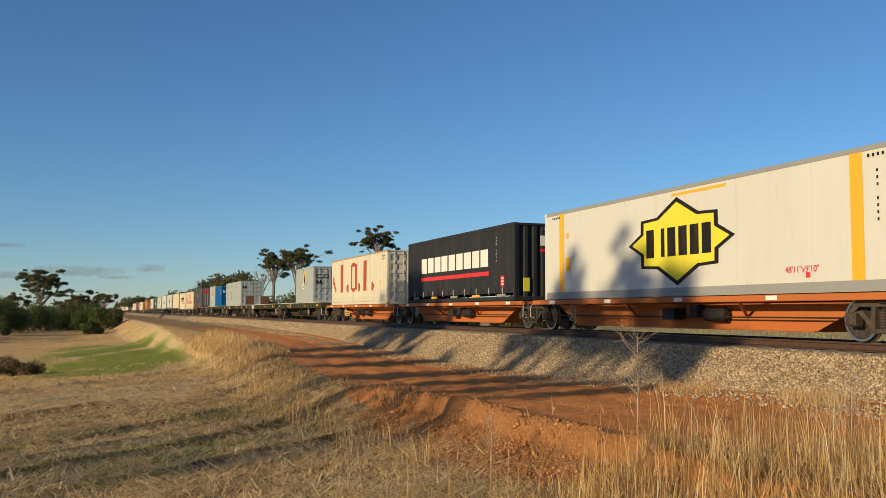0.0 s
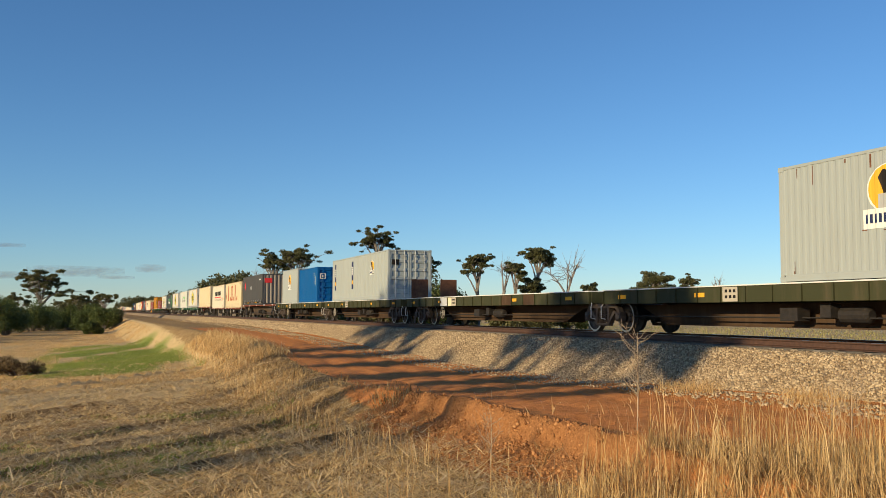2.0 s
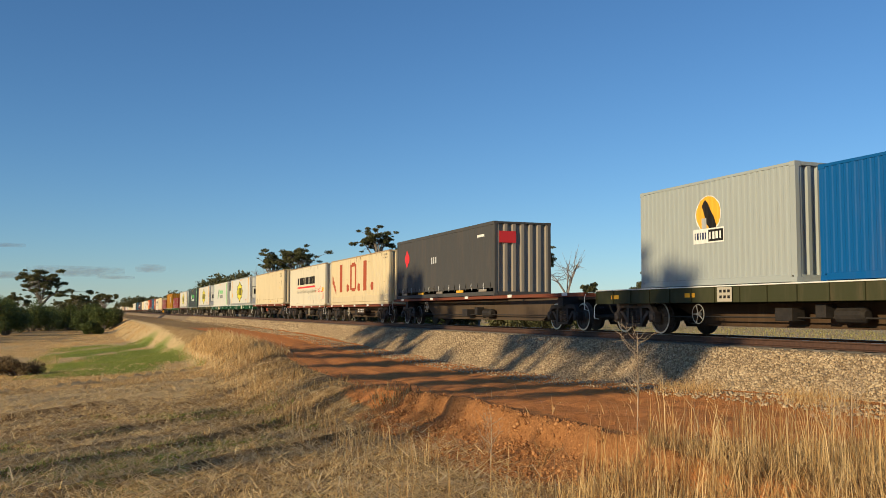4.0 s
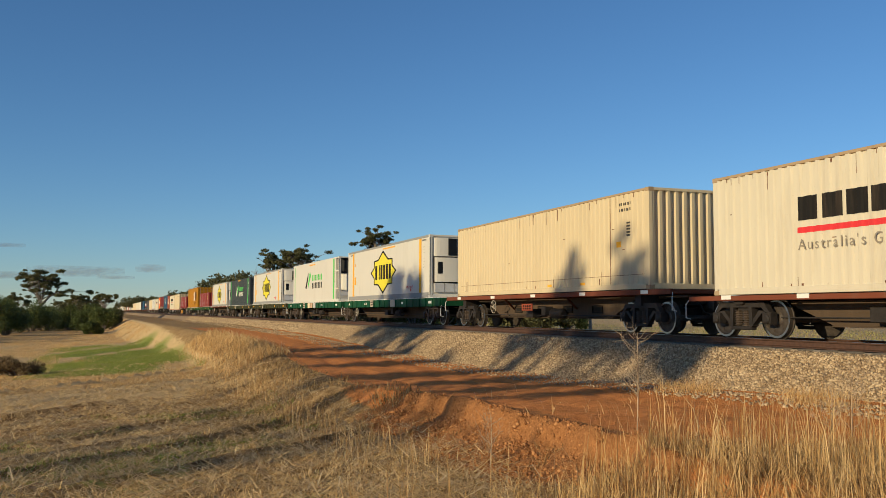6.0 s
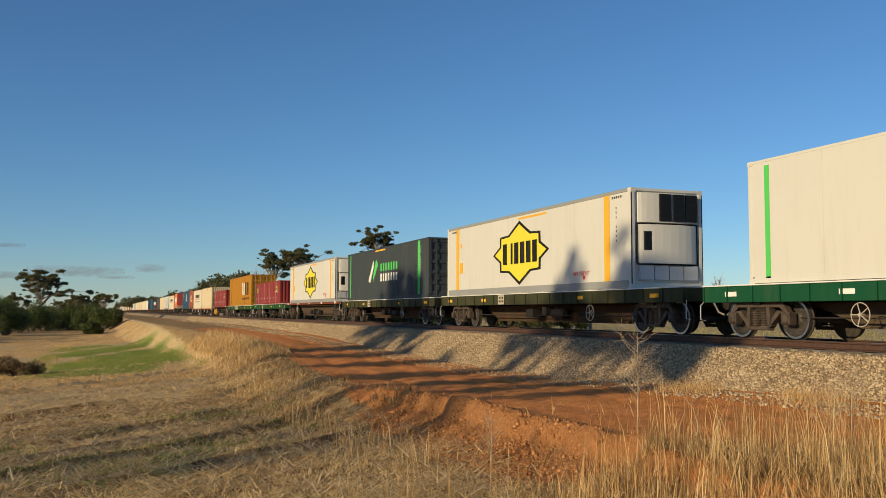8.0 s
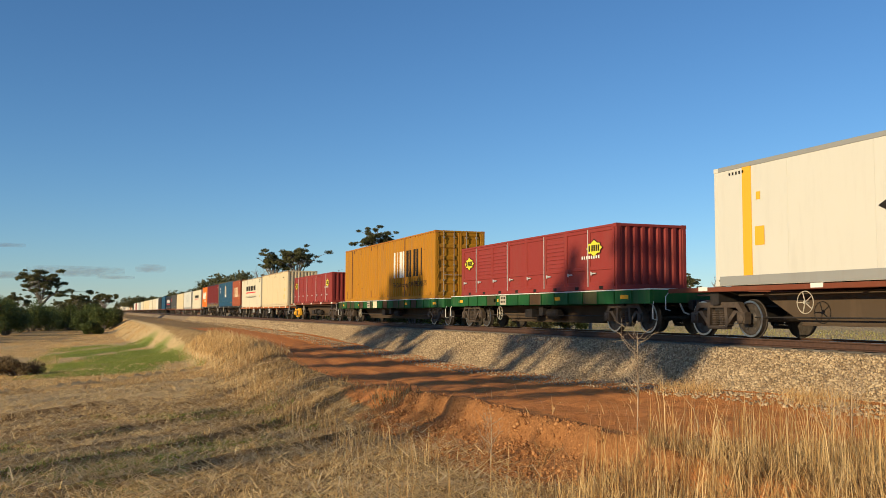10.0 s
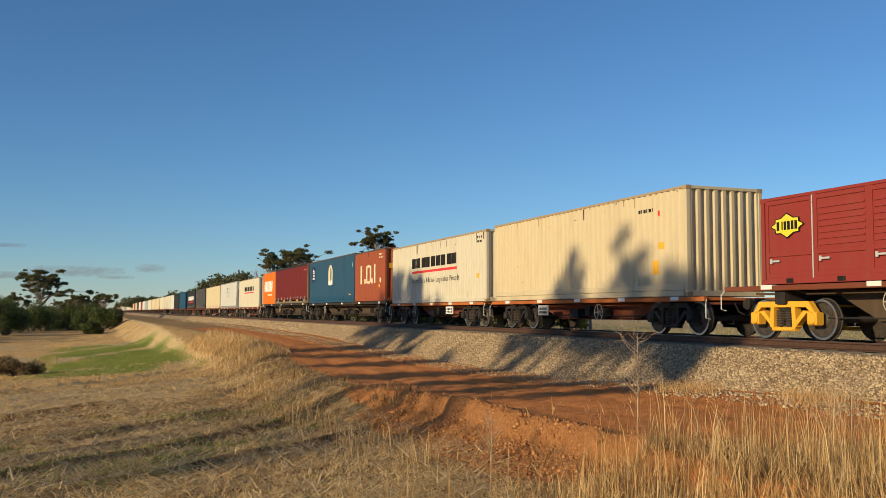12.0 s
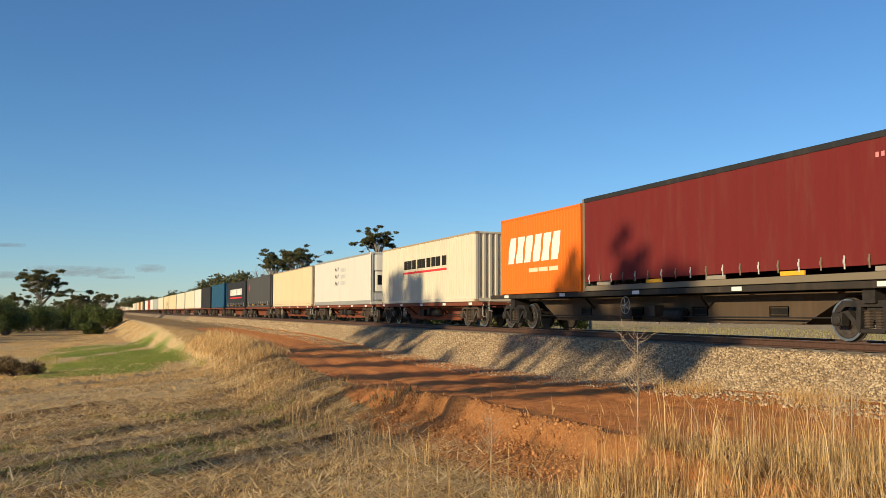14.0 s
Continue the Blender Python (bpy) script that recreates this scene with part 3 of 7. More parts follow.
        clump(road_edge(yy) - 1.1 - 1.0 * rng.random(), yy, 0.3, 0.3, 26)
    p = np.concatenate(pts)
    m = len(p)
    dist = np.hypot(p[:, 0], p[:, 1])
    h = (0.26 + 0.74 * rng.random(m) ** 1.9) * np.where(dist > 12.5, 0.8, 1.0)
    blades("tall_dry_grass", TALL_STRAW, p[:, 0], p[:, 1], h, 0.05 + 0.6 * rng.random(m) ** 2, 0.0020 + 0.0036 * rng.random(m) ** 2, "tall sunlit golden dry grass stems", 5, bend=0.5)
    # undergrowth beneath the tall stems
    n = 26000
    u = rng.random((n, 2))
    px = 900 + 760 * u[:, 0] ** 0.8
    d = 6.9 + 3.6 * u[:, 1] ** 1.2
    a = YAW + np.arctan((px - 784) / 1601.0)
    x, y = d * np.sin(a), d * np.cos(a)
    # every second blade takes the darker colour, for shade at the stems' feet
    for k, (mat, label) in enumerate(((STRAW, "tangled dry undergrowth below the tall stems"), (SHADE_BROWN_STRAW, "tangled dead undergrowth, coloured darker for the shade below the tall stems"))):
        px, py = x[k::2], y[k::2]
        m = len(px)
        blades("grass_undergrowth", mat, px, py, 0.08 + 0.30 * rng.random(m) ** 1.5, 0.4 + 0.9 * rng.random(m), 0.0022 + 0.0026 * rng.random(m), label, 6 + 20 * k)
    # tufts that root in the face of the road bank
    n = 9000
    y = 8.6 + 9.5 * rng.random(n)
    x = road_edge(y) - 0.15 - 1.6 * rng.random(n)
    ok = wave(x, y, 0.45, 3.0) + 0.5 * wave(x, y, 0.17, 6.0) > 0.15 + 0.35 * rng.random(n)
    x, y = x[ok], y[ok]
    m = len(x)
    blades("bank_tufts", SHADE_BROWN_STRAW, x, y, 0.05 + 0.16 * rng.random(m) ** 1.5, 0.4 + 0.9 * rng.random(m), 0.0022 + 0.0022 * rng.random(m), "thin dry tufts rooted in the road bank", 33)
    # long grass on the far mound
    n = 9000
    y = 35 + 26 * rng.random(n)
    x = road_edge(y) - 0.9 + 0.55 * rng.normal(size=n)
    keep = (x < road_edge(y) + 0.6)
    x, y = x[keep], y[keep]
    m = len(x)
    blades("mound_grass", STRAW, x, y, 0.15 + 0.42 * rng.random(m) ** 1.5, 0.2 + 0.7 * rng.random(m), 0.006 + 0.006 * rng.random(m), "long dry grass on the low mound", 8)
    # rough grass over the bank beside the road, dark brown to stand for shaded hollows
    n = 22000
    y = 18 + 30 * rng.random(n) ** 1.3
    x = road_edge(y) - np.interp(y, (18, 34, 40), (3.4, 3.0, 1.9)) * rng.random(n) + 0.2 * rng.normal(size=n)
    ok = wave(x, y, 0.7, 9.0) + 0.5 * wave(x, y, 0.3, 4.0) > -0.35 + 0.5 * rng.random(n)
    x, y = x[ok], y[ok]
    m = len(x)
    blades("bank_grass", SHADE_BROWN_STRAW, x, y, 0.05 + 0.12 * rng.random(m) * (1 + 1.6 * (wave(x, y, 1.2, 6.0) > 0.35)), 0.3 + 0.8 * rng.random(m), 0.004 + 0.004 * rng.random(m) + 0.00012 * y, "rough dry grass on the bank of the dirt road", 14)
    # sparse tufts on the road margin and the foot of the ballast
    n = 3500
    y = 9 + 8 * rng.random(n)
    x = 11.6 + 0.5 * rng.normal(size=n)
    x = np.where(rng.random(n) < 0.05, road_edge(y) + 3.6 * rng.random(n), x)
    ok = (x < 12.4) & (wave(x, y, 0.8, 2.0) > 0.1)
    x, y = x[ok], y[ok]
    m = len(x)
    blades("verge_grass", TALL_STRAW, x, y, 0.10 + 0.30 * rng.random(m), 0.3 + 0.6 * rng.random(m), 0.003 + 0.002 * rng.random(m), "sparse dry tufts beside the ballast", 9)
    # paddock stubble farther off
    n = 115000
    y = 38 + 170 * rng.random(n) ** 1.5
    x = -0.12 * y + (5.0 + 0.12 * y) * rng.random(n)
    ok = (wave(x, y * 0.3, 2.5, 3.3) > -0.7 + 0.5 * rng.random(n)) & ((wave(x, y * 0.3, 1.7, 2.0) < -1.1 + 0.7 * rng.random(n)) | (np.abs(x - 1.4) > 3.8) | (y > 95) | (y < 47))
    x, y = x[ok], y[ok]
    m = len(x)
    blades("paddock_stubble", STRAW, x, y, 0.05 + 0.10 * rng.random(m), 0.3 + 0.9 * rng.random(m), 0.004 + 0.00018 * y + 0.006 * rng.random(m), "pale stubble in rows over the low paddock", 10)
    # field beyond the track
    n = 40000
    y = 5 + 130 * rng.random(n) ** 1.4
    x = 19.3 + 50 * rng.random(n) ** 1.8
    blades("far_field_grass", FIELD_BLADES, x, y, 0.10 + 0.22 * rng.random(n), 0.2 + 0.7 * rng.random(n), 0.012 + 0.012 * rng.random(n), "yellow-green grass on the field beyond the track", 15)


build_grass()


# ---- trees ----
def leaf_cloud(centres, radii, counts, size, rng, flat=0.7):
    """Small leaf cards scattered through clumps, as arrays of quads."""
    c = np.repeat(np.asarray(centres), counts, axis=0)
    r = np.repeat(np.asarray(radii), counts)[:, None]
    n = len(c)
    d = rng.normal(size=(n, 3))
    d /= np.linalg.norm(d, axis=1, keepdims=True)
    p = c + d * r * (rng.random((n, 1)) ** 0.45) * np.array([1, 1, flat])
    a = rng.normal(size=(n, 3))
    a /= np.linalg.norm(a, axis=1, keepdims=True)
    b = np.cross(a, rng.normal(size=(n, 3)))
    b /= np.linalg.norm(b, axis=1, keepdims=True)
    s = (size * (0.6 + 0.8 * rng.random(n)))[:, None]
    v = np.stack([p - a * s, p + b * s * 0.45, p + a * s, p - b * s * 0.45], 1)
    q = np.arange(4)[None] + 4 * np.arange(n)[:, None]
    return v.reshape(-1, 3), q


def tree(name, place, height, spread, seed, leaf=GUM_LEAF, leaf_size=0.11, leaves=5000, trunk=0.42, limbs=7, label="", category="tree", clump=0.17, bare=False, stout=0.022, sway=0.05, dome=0.0):
    """A gum: a tapered leaning trunk, forked limbs, and clumps of leaves at their ends."""
    rng = np.random.default_rng(seed)
    base = new(name)
    f = Form()
    top = height * trunk
    lean = rng.normal(0, sway, 2) * height
    r0 = stout * height + 0.05
    stem = [(lean[0] * t * t, lean[1] * t * t, top * t - 0.3 * (t == 0)) for t in (0, 0.3, 0.65, 1.0)]
    f.tube(stem, [r0 * 1.25, r0, r0 * 0.85, r0 * 0.7], 8)
    ends, rad = [], []
    for i in range(limbs):
        t = 2 * math.pi * (i + rng.random() * 0.7) / limbs
        reach = spread * (0.45 + 0.55 * rng.random())
        start = Vector(stem[-1]) if i % 3 else Vector(stem[-2]).lerp(Vector(stem[-1]), 0.2 + 0.7 * rng.random())
        end = Vector((lean[0] + reach * math.cos(t), lean[1] + reach * math.sin(t), top + (height - top) * (0.35 + 0.6 * rng.random()) * (1.0 - 0.35 * reach / spread)))
        if dome:      # an umbrella of foliage over bare forked limbs
            end.z = height - (height - top) * dome * (reach / spread) ** 2 - height * clump * (0.6 + 0.5 * rng.random())
        midp = start.lerp(end, 0.5) + Vector((0, 0, 0.06 * height * rng.random()))
        f.tube([start, midp, end], [r0 * 0.45, r0 * 0.3, r0 * 0.1], 5)
        ends.append(tuple(end))
        rad.append(height * clump * ((0.4 + 0.7 * rng.random()) if dome else (0.7 + 0.6 * rng.random())))
        for k in range(4 if dome else 3 if not bare else 5):
            e2 = midp.lerp(end, 0.3 + 0.6 * rng.random()) + Vector(rng.normal(0, 0.13 * height * min(1.0, spread / 3.0), 3) * np.array([1, 1, 0.55])) + Vector((0, 0, 0.05 * height))
            s2 = midp.lerp(end, 0.2 + 0.4 * rng.random())
            f.tube([s2, s2.lerp(e2, 0.5) + Vector((0, 0, 0.02 * height)), e2], [r0 * 0.18, r0 * 0.12, r0 * 0.05], 4)
            ends.append(tuple(e2))
            if dome:
                e2.z = min(e2.z, height - height * clump * 0.4) - (height - top) * 0.25 * rng.random() ** 2
            rad.append(height * clump * ((0.25 + 0.6 * rng.random()) if dome else (0.45 + 0.6 * rng.random())))
            if bare:
                for j in range(2):
                    e3 = e2 + Vector(rng.normal(0, 0.06 * height, 3)) + Vector((0, 0, 0.04 * height))
                    f.tube([s2.lerp(e2, 0.6), e3], [r0 * 0.07, r0 * 0.03], 4)
    part("trunk", f, DEAD_WOOD if bare else BARK, base)
    if not bare:
        w = np.array(rad) ** 2
        counts = np.maximum(20, (leaves * w / w.sum()).astype(int))
        v, q = leaf_cloud(ends, rad, counts, leaf_size, rng, 0.45 if dome else 0.62)
        part("crown", fast_mesh("crown", v, q, leaf), leaf, base)
    base.matrix_basis = pose(place[0], place[1], place[2] if len(place) > 2 else float(ground_z(place[0], place[1])), 0, 0, float(rng.random() * 360))
    return tagged(base, label or "gum tree with a pale trunk and dark open crown", category, "gum trees")


def bush(place, height, spread, seed, leaf=BUSH_LEAF, leaf_size=0.16, leaves=4500, label="dense dark green bush on dry ground"):
    rng = np.random.default_rng(seed)
    base = new("bush")
    f = Form()
    ends, rad = [], []
    for i in range(16):
        t = rng.random() * 6.283
        r = spread * rng.random() ** 0.6
        e = Vector((r * math.cos(t), r * math.sin(t), height * (0.3 + 0.55 * rng.random()) * (1 - 0.45 * r / spread)))
        f.tube([(0.1 * e.x, 0.1 * e.y, -0.1), (0.5 * e.x, 0.5 * e.y, 0.5 * e.z), tuple(e)], [0.012 * height + 0.02, 0.01 * height + 0.01, 0.006 * height], 4)
        ends.append(tuple(e))
        rad.append(height * (0.20 + 0.16 * rng.random()))
    part("stem", f, BARK, base)
    w = np.array(rad) ** 2
    v, q = leaf_cloud(ends, rad, np.maximum(20, (leaves * w / w.sum()).astype(int)), leaf_size, rng, 0.85)
    v[:, 2] = np.maximum(v[:, 2], 0.02)
    part("foliage", fast_mesh("foliage", v, q, leaf), leaf, base)
    base.matrix_basis = pose(place[0], place[1], float(ground_z(*place)))
    return tagged(base, label, "bush", "bushes")


def seen_at(px, dist):
    """A place on the ground at that distance along a bearing given across the picture."""
    a = YAW + math.atan((px - 784) / 1601.3)
    return dist * math.sin(a), dist * math.cos(a)


def build_trees():
    # far side of the track
    tree("gum_tree", seen_at(525, 140), 12.0, 2.4, 31, leaves=9500, limbs=14, clump=0.075, sway=0.005, trunk=0.60, leaf_size=0.12, dome=0.5)
    tree("gum_tree", seen_at(484, 142), 11.4, 1.9, 32, sway=0.005, leaves=8000, clump=0.08, trunk=0.56, limbs=12, leaf_size=0.12, dome=0.6)
    tree("gum_tree", seen_at(668, 110), 11.6, 2.0, 33, leaves=9000, trunk=0.76, sway=0.003, clump=0.055, limbs=13, leaf_size=0.10, dome=0.4, label="tall gum tree with a high flat dark crown")
    tree("gum_tree", seen_at(733, 102), 9.4, 2.2, 34, leaves=8000, trunk=0.5, clump=0.09, limbs=10, dome=0.6)
    tree("gum_tree", seen_at(700, 104), 7.2, 2.6, 35, leaves=10000, trunk=0.35, clump=0.13, limbs=10, dome=0.6)
    tree("gum_tree", seen_at(846, 104), 9.3, 1.5, 36, leaves=7500, trunk=0.55, clump=0.075, limbs=10, dome=0.6)
    tree("gum_tree", seen_at(912, 98), 8.0, 1.0, 37, leaves=5500, trunk=0.5, clump=0.08, limbs=8, dome=0.6)
    tree("gum_tree", seen_at(951, 100), 9.6, 1.5, 38, leaves=8000, trunk=0.62, clump=0.075, limbs=11, dome=0.5)
    tree("gum_tree", seen_at(948, 99), 6.4, 1.3, 48, leaves=6500, trunk=0.4, clump=0.10, limbs=9, dome=0.7)
    tree("dead_tree", seen_at(1005, 96), 8.8, 2.6, 39, bare=True, limbs=6, trunk=0.4, label="bare dead tree with grey branching limbs", category="dead tree")
    tree("dead_tree", seen_at(884, 97), 8.2, 1.0, 40, bare=True, limbs=4, trunk=0.5, label="slender bare dead tree with grey twigs", category="dead tree")
    tree("dead_tree", seen_at(458, 138), 9.4, 1.8, 41, bare=True, limbs=5, trunk=0.45, label="bare grey dead tree among the gums", category="dead tree")
    tree("gum_tree", seen_at(1044, 98), 5.6, 0.8, 42, leaves=3000, trunk=0.55, clump=0.085, limbs=8, dome=0.5, sway=0.01)
    tree("gum_tree", seen_at(1163, 150), 10.4, 2.4, 43, leaves=14000, trunk=0.36, clump=0.12, limbs=14, dome=0.8, leaf_size=0.14, sway=0.01)
    tree("gum_tree", seen_at(1126, 152), 7.6, 2.0, 44, leaves=8000, trunk=0.3, clump=0.13, limbs=10, dome=0.8, sway=0.01)
    tree("gum_tree", seen_at(1219, 150), 9.6, 1.2, 45, leaves=6500, trunk=0.42, clump=0.085, limbs=9, dome=0.8, sway=0.01)
    tree("gum_tree", seen_at(1252, 152), 7.0, 1.2, 46, leaf=RUSSET_LEAF, leaves=2200, trunk=0.4, clump=0.10, limbs=8, dome=0.6, sway=0.01, label="small gum tree with a browned crown")
    tree("dead_tree", seen_at(1272, 152), 8.6, 1.2, 47, bare=True, limbs=4, trunk=0.5, label="bare grey dead tree on the far side of the track", category="dead tree")
    for i, (px, d, h, s) in enumerate([(500, 128, 6.0, 4.2), (540, 132, 5.4, 3.6), (580, 150, 8.4, 3.6), (610, 150, 8.6, 3.2), (690, 96, 7.4, 3.6), (748, 98, 7.0, 3.4), (655, 100, 6.2, 3.4), (672, 92, 5.6, 3.0), (712, 98, 7.2, 3.2), (765, 100, 6.4, 3.0), (820, 100, 4.6, 2.6),
                                       (735, 94, 4.8, 3.0), (780, 96, 5.0, 3.2), (910, 92, 3.6, 2.4), (960, 92, 4.2, 2.6), (1000, 94, 2.6, 2.0)]):
        bush(seen_at(px, d), h, s, 60 + i, GUM_LEAF if i % 3 else RUSSET_LEAF if i == 3 else BUSH_LEAF, 0.17, 4200, "tall dense scrub behind the track")
    # woods along the far part of the line
    for i in range(26):
        px = 224 + 8.2 * i + 3 * math.sin(i * 2.1)
        d = 470 - 10.5 * i
        tree("gum_tree", seen_at(px, d), (7.0 + 0.12 * i + 1.6 * math.sin(i * 1.7)) * (1.15 if i > 17 else 1), 5.0, 100 + i, leaves=1100, leaf_size=0.42, trunk=0.38, clump=0.2, limbs=6,
             label="distant gum tree with a dark crown beside the line")
    # paddock on the near side
    tree("gum_tree", seen_at(73, 205), 14.0, 4.2, 51, leaves=17000, trunk=0.45, clump=0.085, limbs=20, leaf_size=0.15, dome=0.75, sway=0.008, label="tall spreading gum tree with a pale forked trunk")
    for i, (px, d, h, s, lf) in enumerate([(-10, 150, 7.0, 3.6, 0), (14, 156, 5.8, 2.8, 0), (60, 190, 6.6, 3.4, 0), (88, 200, 6.0, 3.2, 0), (114, 215, 6.6, 3.4, 1), (38, 205, 6.8, 3.4, 1), (126, 205, 5.8, 2.8, 0),
                                           (160, 176, 5.6, 2.5, 0), (184, 172, 5.4, 2.6, 0), (166, 150, 2.5, 1.1, 0), (202, 182, 3.8, 2.0, 1), (146, 212, 6.6, 3.0, 1), (0, 176, 7.0, 3.6, 1)]):
        bush(seen_at(px, d), h, s, 80 + i, GUM_LEAF if lf else BUSH_LEAF, 0.15, 9000, "dense dark green bush in the dry paddock")
    for i, (px, d, h, w) in enumerate([(141, 235, 9.4, 2.6), (185, 240, 8.8, 2.6), (163, 262, 8.0, 2.4), (112, 250, 7.6, 3.0), (30, 240, 8.6, 3.0)]):
        tree("gum_tree", seen_at(px, d), h, w, 140 + i, leaves=3400, leaf_size=0.24, trunk=0.45, clump=0.095, limbs=10, dome=0.6, sway=0.01, label="gum tree with a rounded dark crown in the paddock")
    b = bush(seen_at(38, 51), 1.35, 1.15, 95, RUSSET_LEAF, 0.05, 6000, "low brown dry bush on the straw paddock")
    # trees beyond the view whose shade falls over the grass, the road and the train:
    # where the crown's shade lies along the train, its top and foot there, half width, clump, leaves, distance, stem
    for i, (y, top, foot, wide, clump, leaves, d, stem) in enumerate([
            (44.3, 2.65, -1.3, 0.75, 0.52, 4600, 50, 0.006), (41.0, 3.1, -1.4, 0.65, 0.52, 4600, 47, 0.006), (46.4, 0.2, -1.7, 1.1, 0.6, 2600, 54, 0.006), (38.9, 0.3, -1.7, 0.8, 0.5, 4000, 52, 0.008),
            (22.2, 2.6, -1.0, 0.55, 0.44, 4000, 46, 0.006), (20.2, 1.75, -1.1, 0.5, 0.42, 3200, 49, 0.006), (25.6, 1.9, -1.0, 0.6, 0.44, 4000, 48, 0.006), (28.2, 0.1, -1.7, 0.8, 0.46, 1100, 52, 0.009),
            (24.0, 0.2, -1.7, 0.8, 0.42, 1000, 51, 0.006), (26.7, 0.2, -1.8, 0.7, 0.46, 900, 47, 0.006), (32.8, -1.95, -3.9, 0.7, 0.42, 2600, 51, 0.008), (37.6, -1.6, -4.0, 0.6, 0.45, 2600, 55, 0.008),
            (18.6, 0.0, -1.9, 0.5, 0.4, 2000, 47, 0.014), (21.4, 0.3, -1.9, 0.7, 0.46, 900, 54, 0.007), (42.6, 0.3, -1.8, 1.2, 0.6, 2800, 56, 0.006), (19.5, 0.0, -1.8, 0.6, 0.44, 900, 52, 0.006), (22.9, 0.2, -1.8, 0.7, 0.46, 900, 50, 0.006),
            (42.6, -1.7, -3.8, 0.9, 0.5, 3600, 49, 0.008), (27.1, -1.9, -4.2, 0.55, 0.42, 2600, 50, 0.008), (23.6, -1.9, -4.1, 0.55, 0.42, 2600, 53, 0.008), (20.9, -1.9, -3.9, 0.45, 0.36, 2200, 48, 0.008), (18.2, -2.0, -3.5, 0.35, 0.3, 1600, 50, 0.008)]):
        x0 = 14.13 - d * math.cos(SUN_HEADING)
        y0 = y - d * math.sin(SUN_HEADING)
        rise = d * math.tan(SUN_ELEVATION)
        gz = float(ground_z(x0, y0))
        high = top - 0.6 * clump + rise - gz
        tree("gum_tree", (x0, y0, gz), high, wide, 160 + i, leaves=leaves, leaf_size=0.13, trunk=(foot + clump + rise - gz) / high, clump=clump / high, limbs=11 if leaves > 2000 else 6,
             stout=stem, sway=0.003, label="slender gum tree casting long shade over the paddock")
    # scrub beyond the view along the low paddock
    for i, (y, h) in enumerate([(112, 8.0), (124, 6.5), (136, 9.0), (150, 8.0), (164, 9.5), (178, 8.0), (192, 9.5)]):
        x = -0.094 * y - 9.5
        bush((x, y), h, 3.2, 240 + i, BUSH_LEAF, 0.2, 3000, "dense dark green scrub at the edge of the paddock")


build_trees()


def weed(place, height, seed, label):
    """A dead forked weed with fine twigs."""
    rng = np.random.default_rng(seed)
    f = Form()
    z = float(ground_z(*place)) - 0.05
    stem = [Vector((0.02 * math.sin(3 * t), 0.02 * math.cos(2 * t), height * t)) for t in (0, 0.25, 0.5, 0.75, 1.0)]
    f.tube(stem, [0.009, 0.008, 0.007, 0.005, 0.002], 5)
    for i in range(22):
        t = 0.30 + 0.68 * rng.random()
        s = Vector((0.02 * math.sin(3 * t), 0.02 * math.cos(2 * t), height * t))
        w = rng.random() * 6.283
        n = height * (0.10 + 0.22 * rng.random()) * (1.15 - t * 0.5)
        e = s + Vector((math.cos(w) * n, math.sin(w) * n, n * (0.5 + 0.8 * rng.random())))
        f.tube([s, s.lerp(e, 0.5) + Vector((0, 0, -0.02)), e], [0.004, 0.003, 0.0015], 4)
        for k in range(3):
            e2 = e + Vector(rng.normal(0, 0.06, 3)) + Vector((0, 0, 0.05))
            f.tube([s.lerp(e, 0.6 + 0.3 * rng.random()), e2], [0.0022, 0.001], 3)
    ob = new("dead_weed", mesh_of("dead_weed", f, DRY_TWIG))
    ob.matrix_basis = pose(place[0], place[1], z)
    return tagged(ob, label, "weed", "weeds")


weed(seen_at(1126, 11.8), 1.30, 3, "tall bare forked weed beside the dirt road")
weed(seen_at(1500, 10.6), 0.85, 4, "bare tangled dry weed among the grass")
weed(seen_at(1465, 10.9), 0.75, 5, "bare tangled dry weed among the grass")
weed(seen_at(868, 12.2), 0.75, 6, "thin bare weed at the edge of the road bank")
for k, (wx, wy) in enumerate(((20.3, 17.0), (20.6, 18.6), (20.2, 15.4))):
    bush((wx, wy), 0.7, 0.55, 200 + k, RUSSET_LEAF, 0.03, 1500, "low dry shrub on the far side of the track")


def build_clouds():
    """Thin low clouds beyond the horizon."""
    mat = cloud_material()
    for px, py, w, h in ((135, 487, 150, 18), (266, 480, 50, 14), (10, 447, 55, 7), (10, 495, 70, 12), (205, 496, 60, 6), (455, 500, 40, 6)):
        x, y = seen_at(px, 2600)
        a = math.atan2(x, y)
        k = 2600 / 1601.3 / 2
        f = Form()
        n = 10
        for i in range(n):
            for j in range(4):
                u0, u1, v0, v1 = -1 + 2 * i / n, -1 + 2 * (i + 1) / n, -1 + j / 2, -1 + (j + 1) / 2
                f.quad((u0 * w * k, 0, v0 * h * k), (u1 * w * k, 0, v0 * h * k), (u1 * w * k, 0, v1 * h * k), (u0 * w * k, 0, v1 * h * k))
        ob = new("cloud", mesh_of("cloud", f, mat))
        ob.matrix_basis = pose(x, y, EYE.z + (552 - py) * 2600 / 1601.3, 0, 0, -math.degrees(a))
        tagged(ob, "thin mauve-grey cloud low over the horizon", "cloud", "clouds", "structure")


build_clouds()


# ---- train: containers ----
HALF = 1.219              # half a container's width
MOVERS = []               # (thing, y at the start, z): everything that rides with the train


MESHES = {}


def shared(key, make, mat):
    if key not in MESHES:
        MESHES[key] = mesh_of(key, make(), mat)
    return MESHES[key]


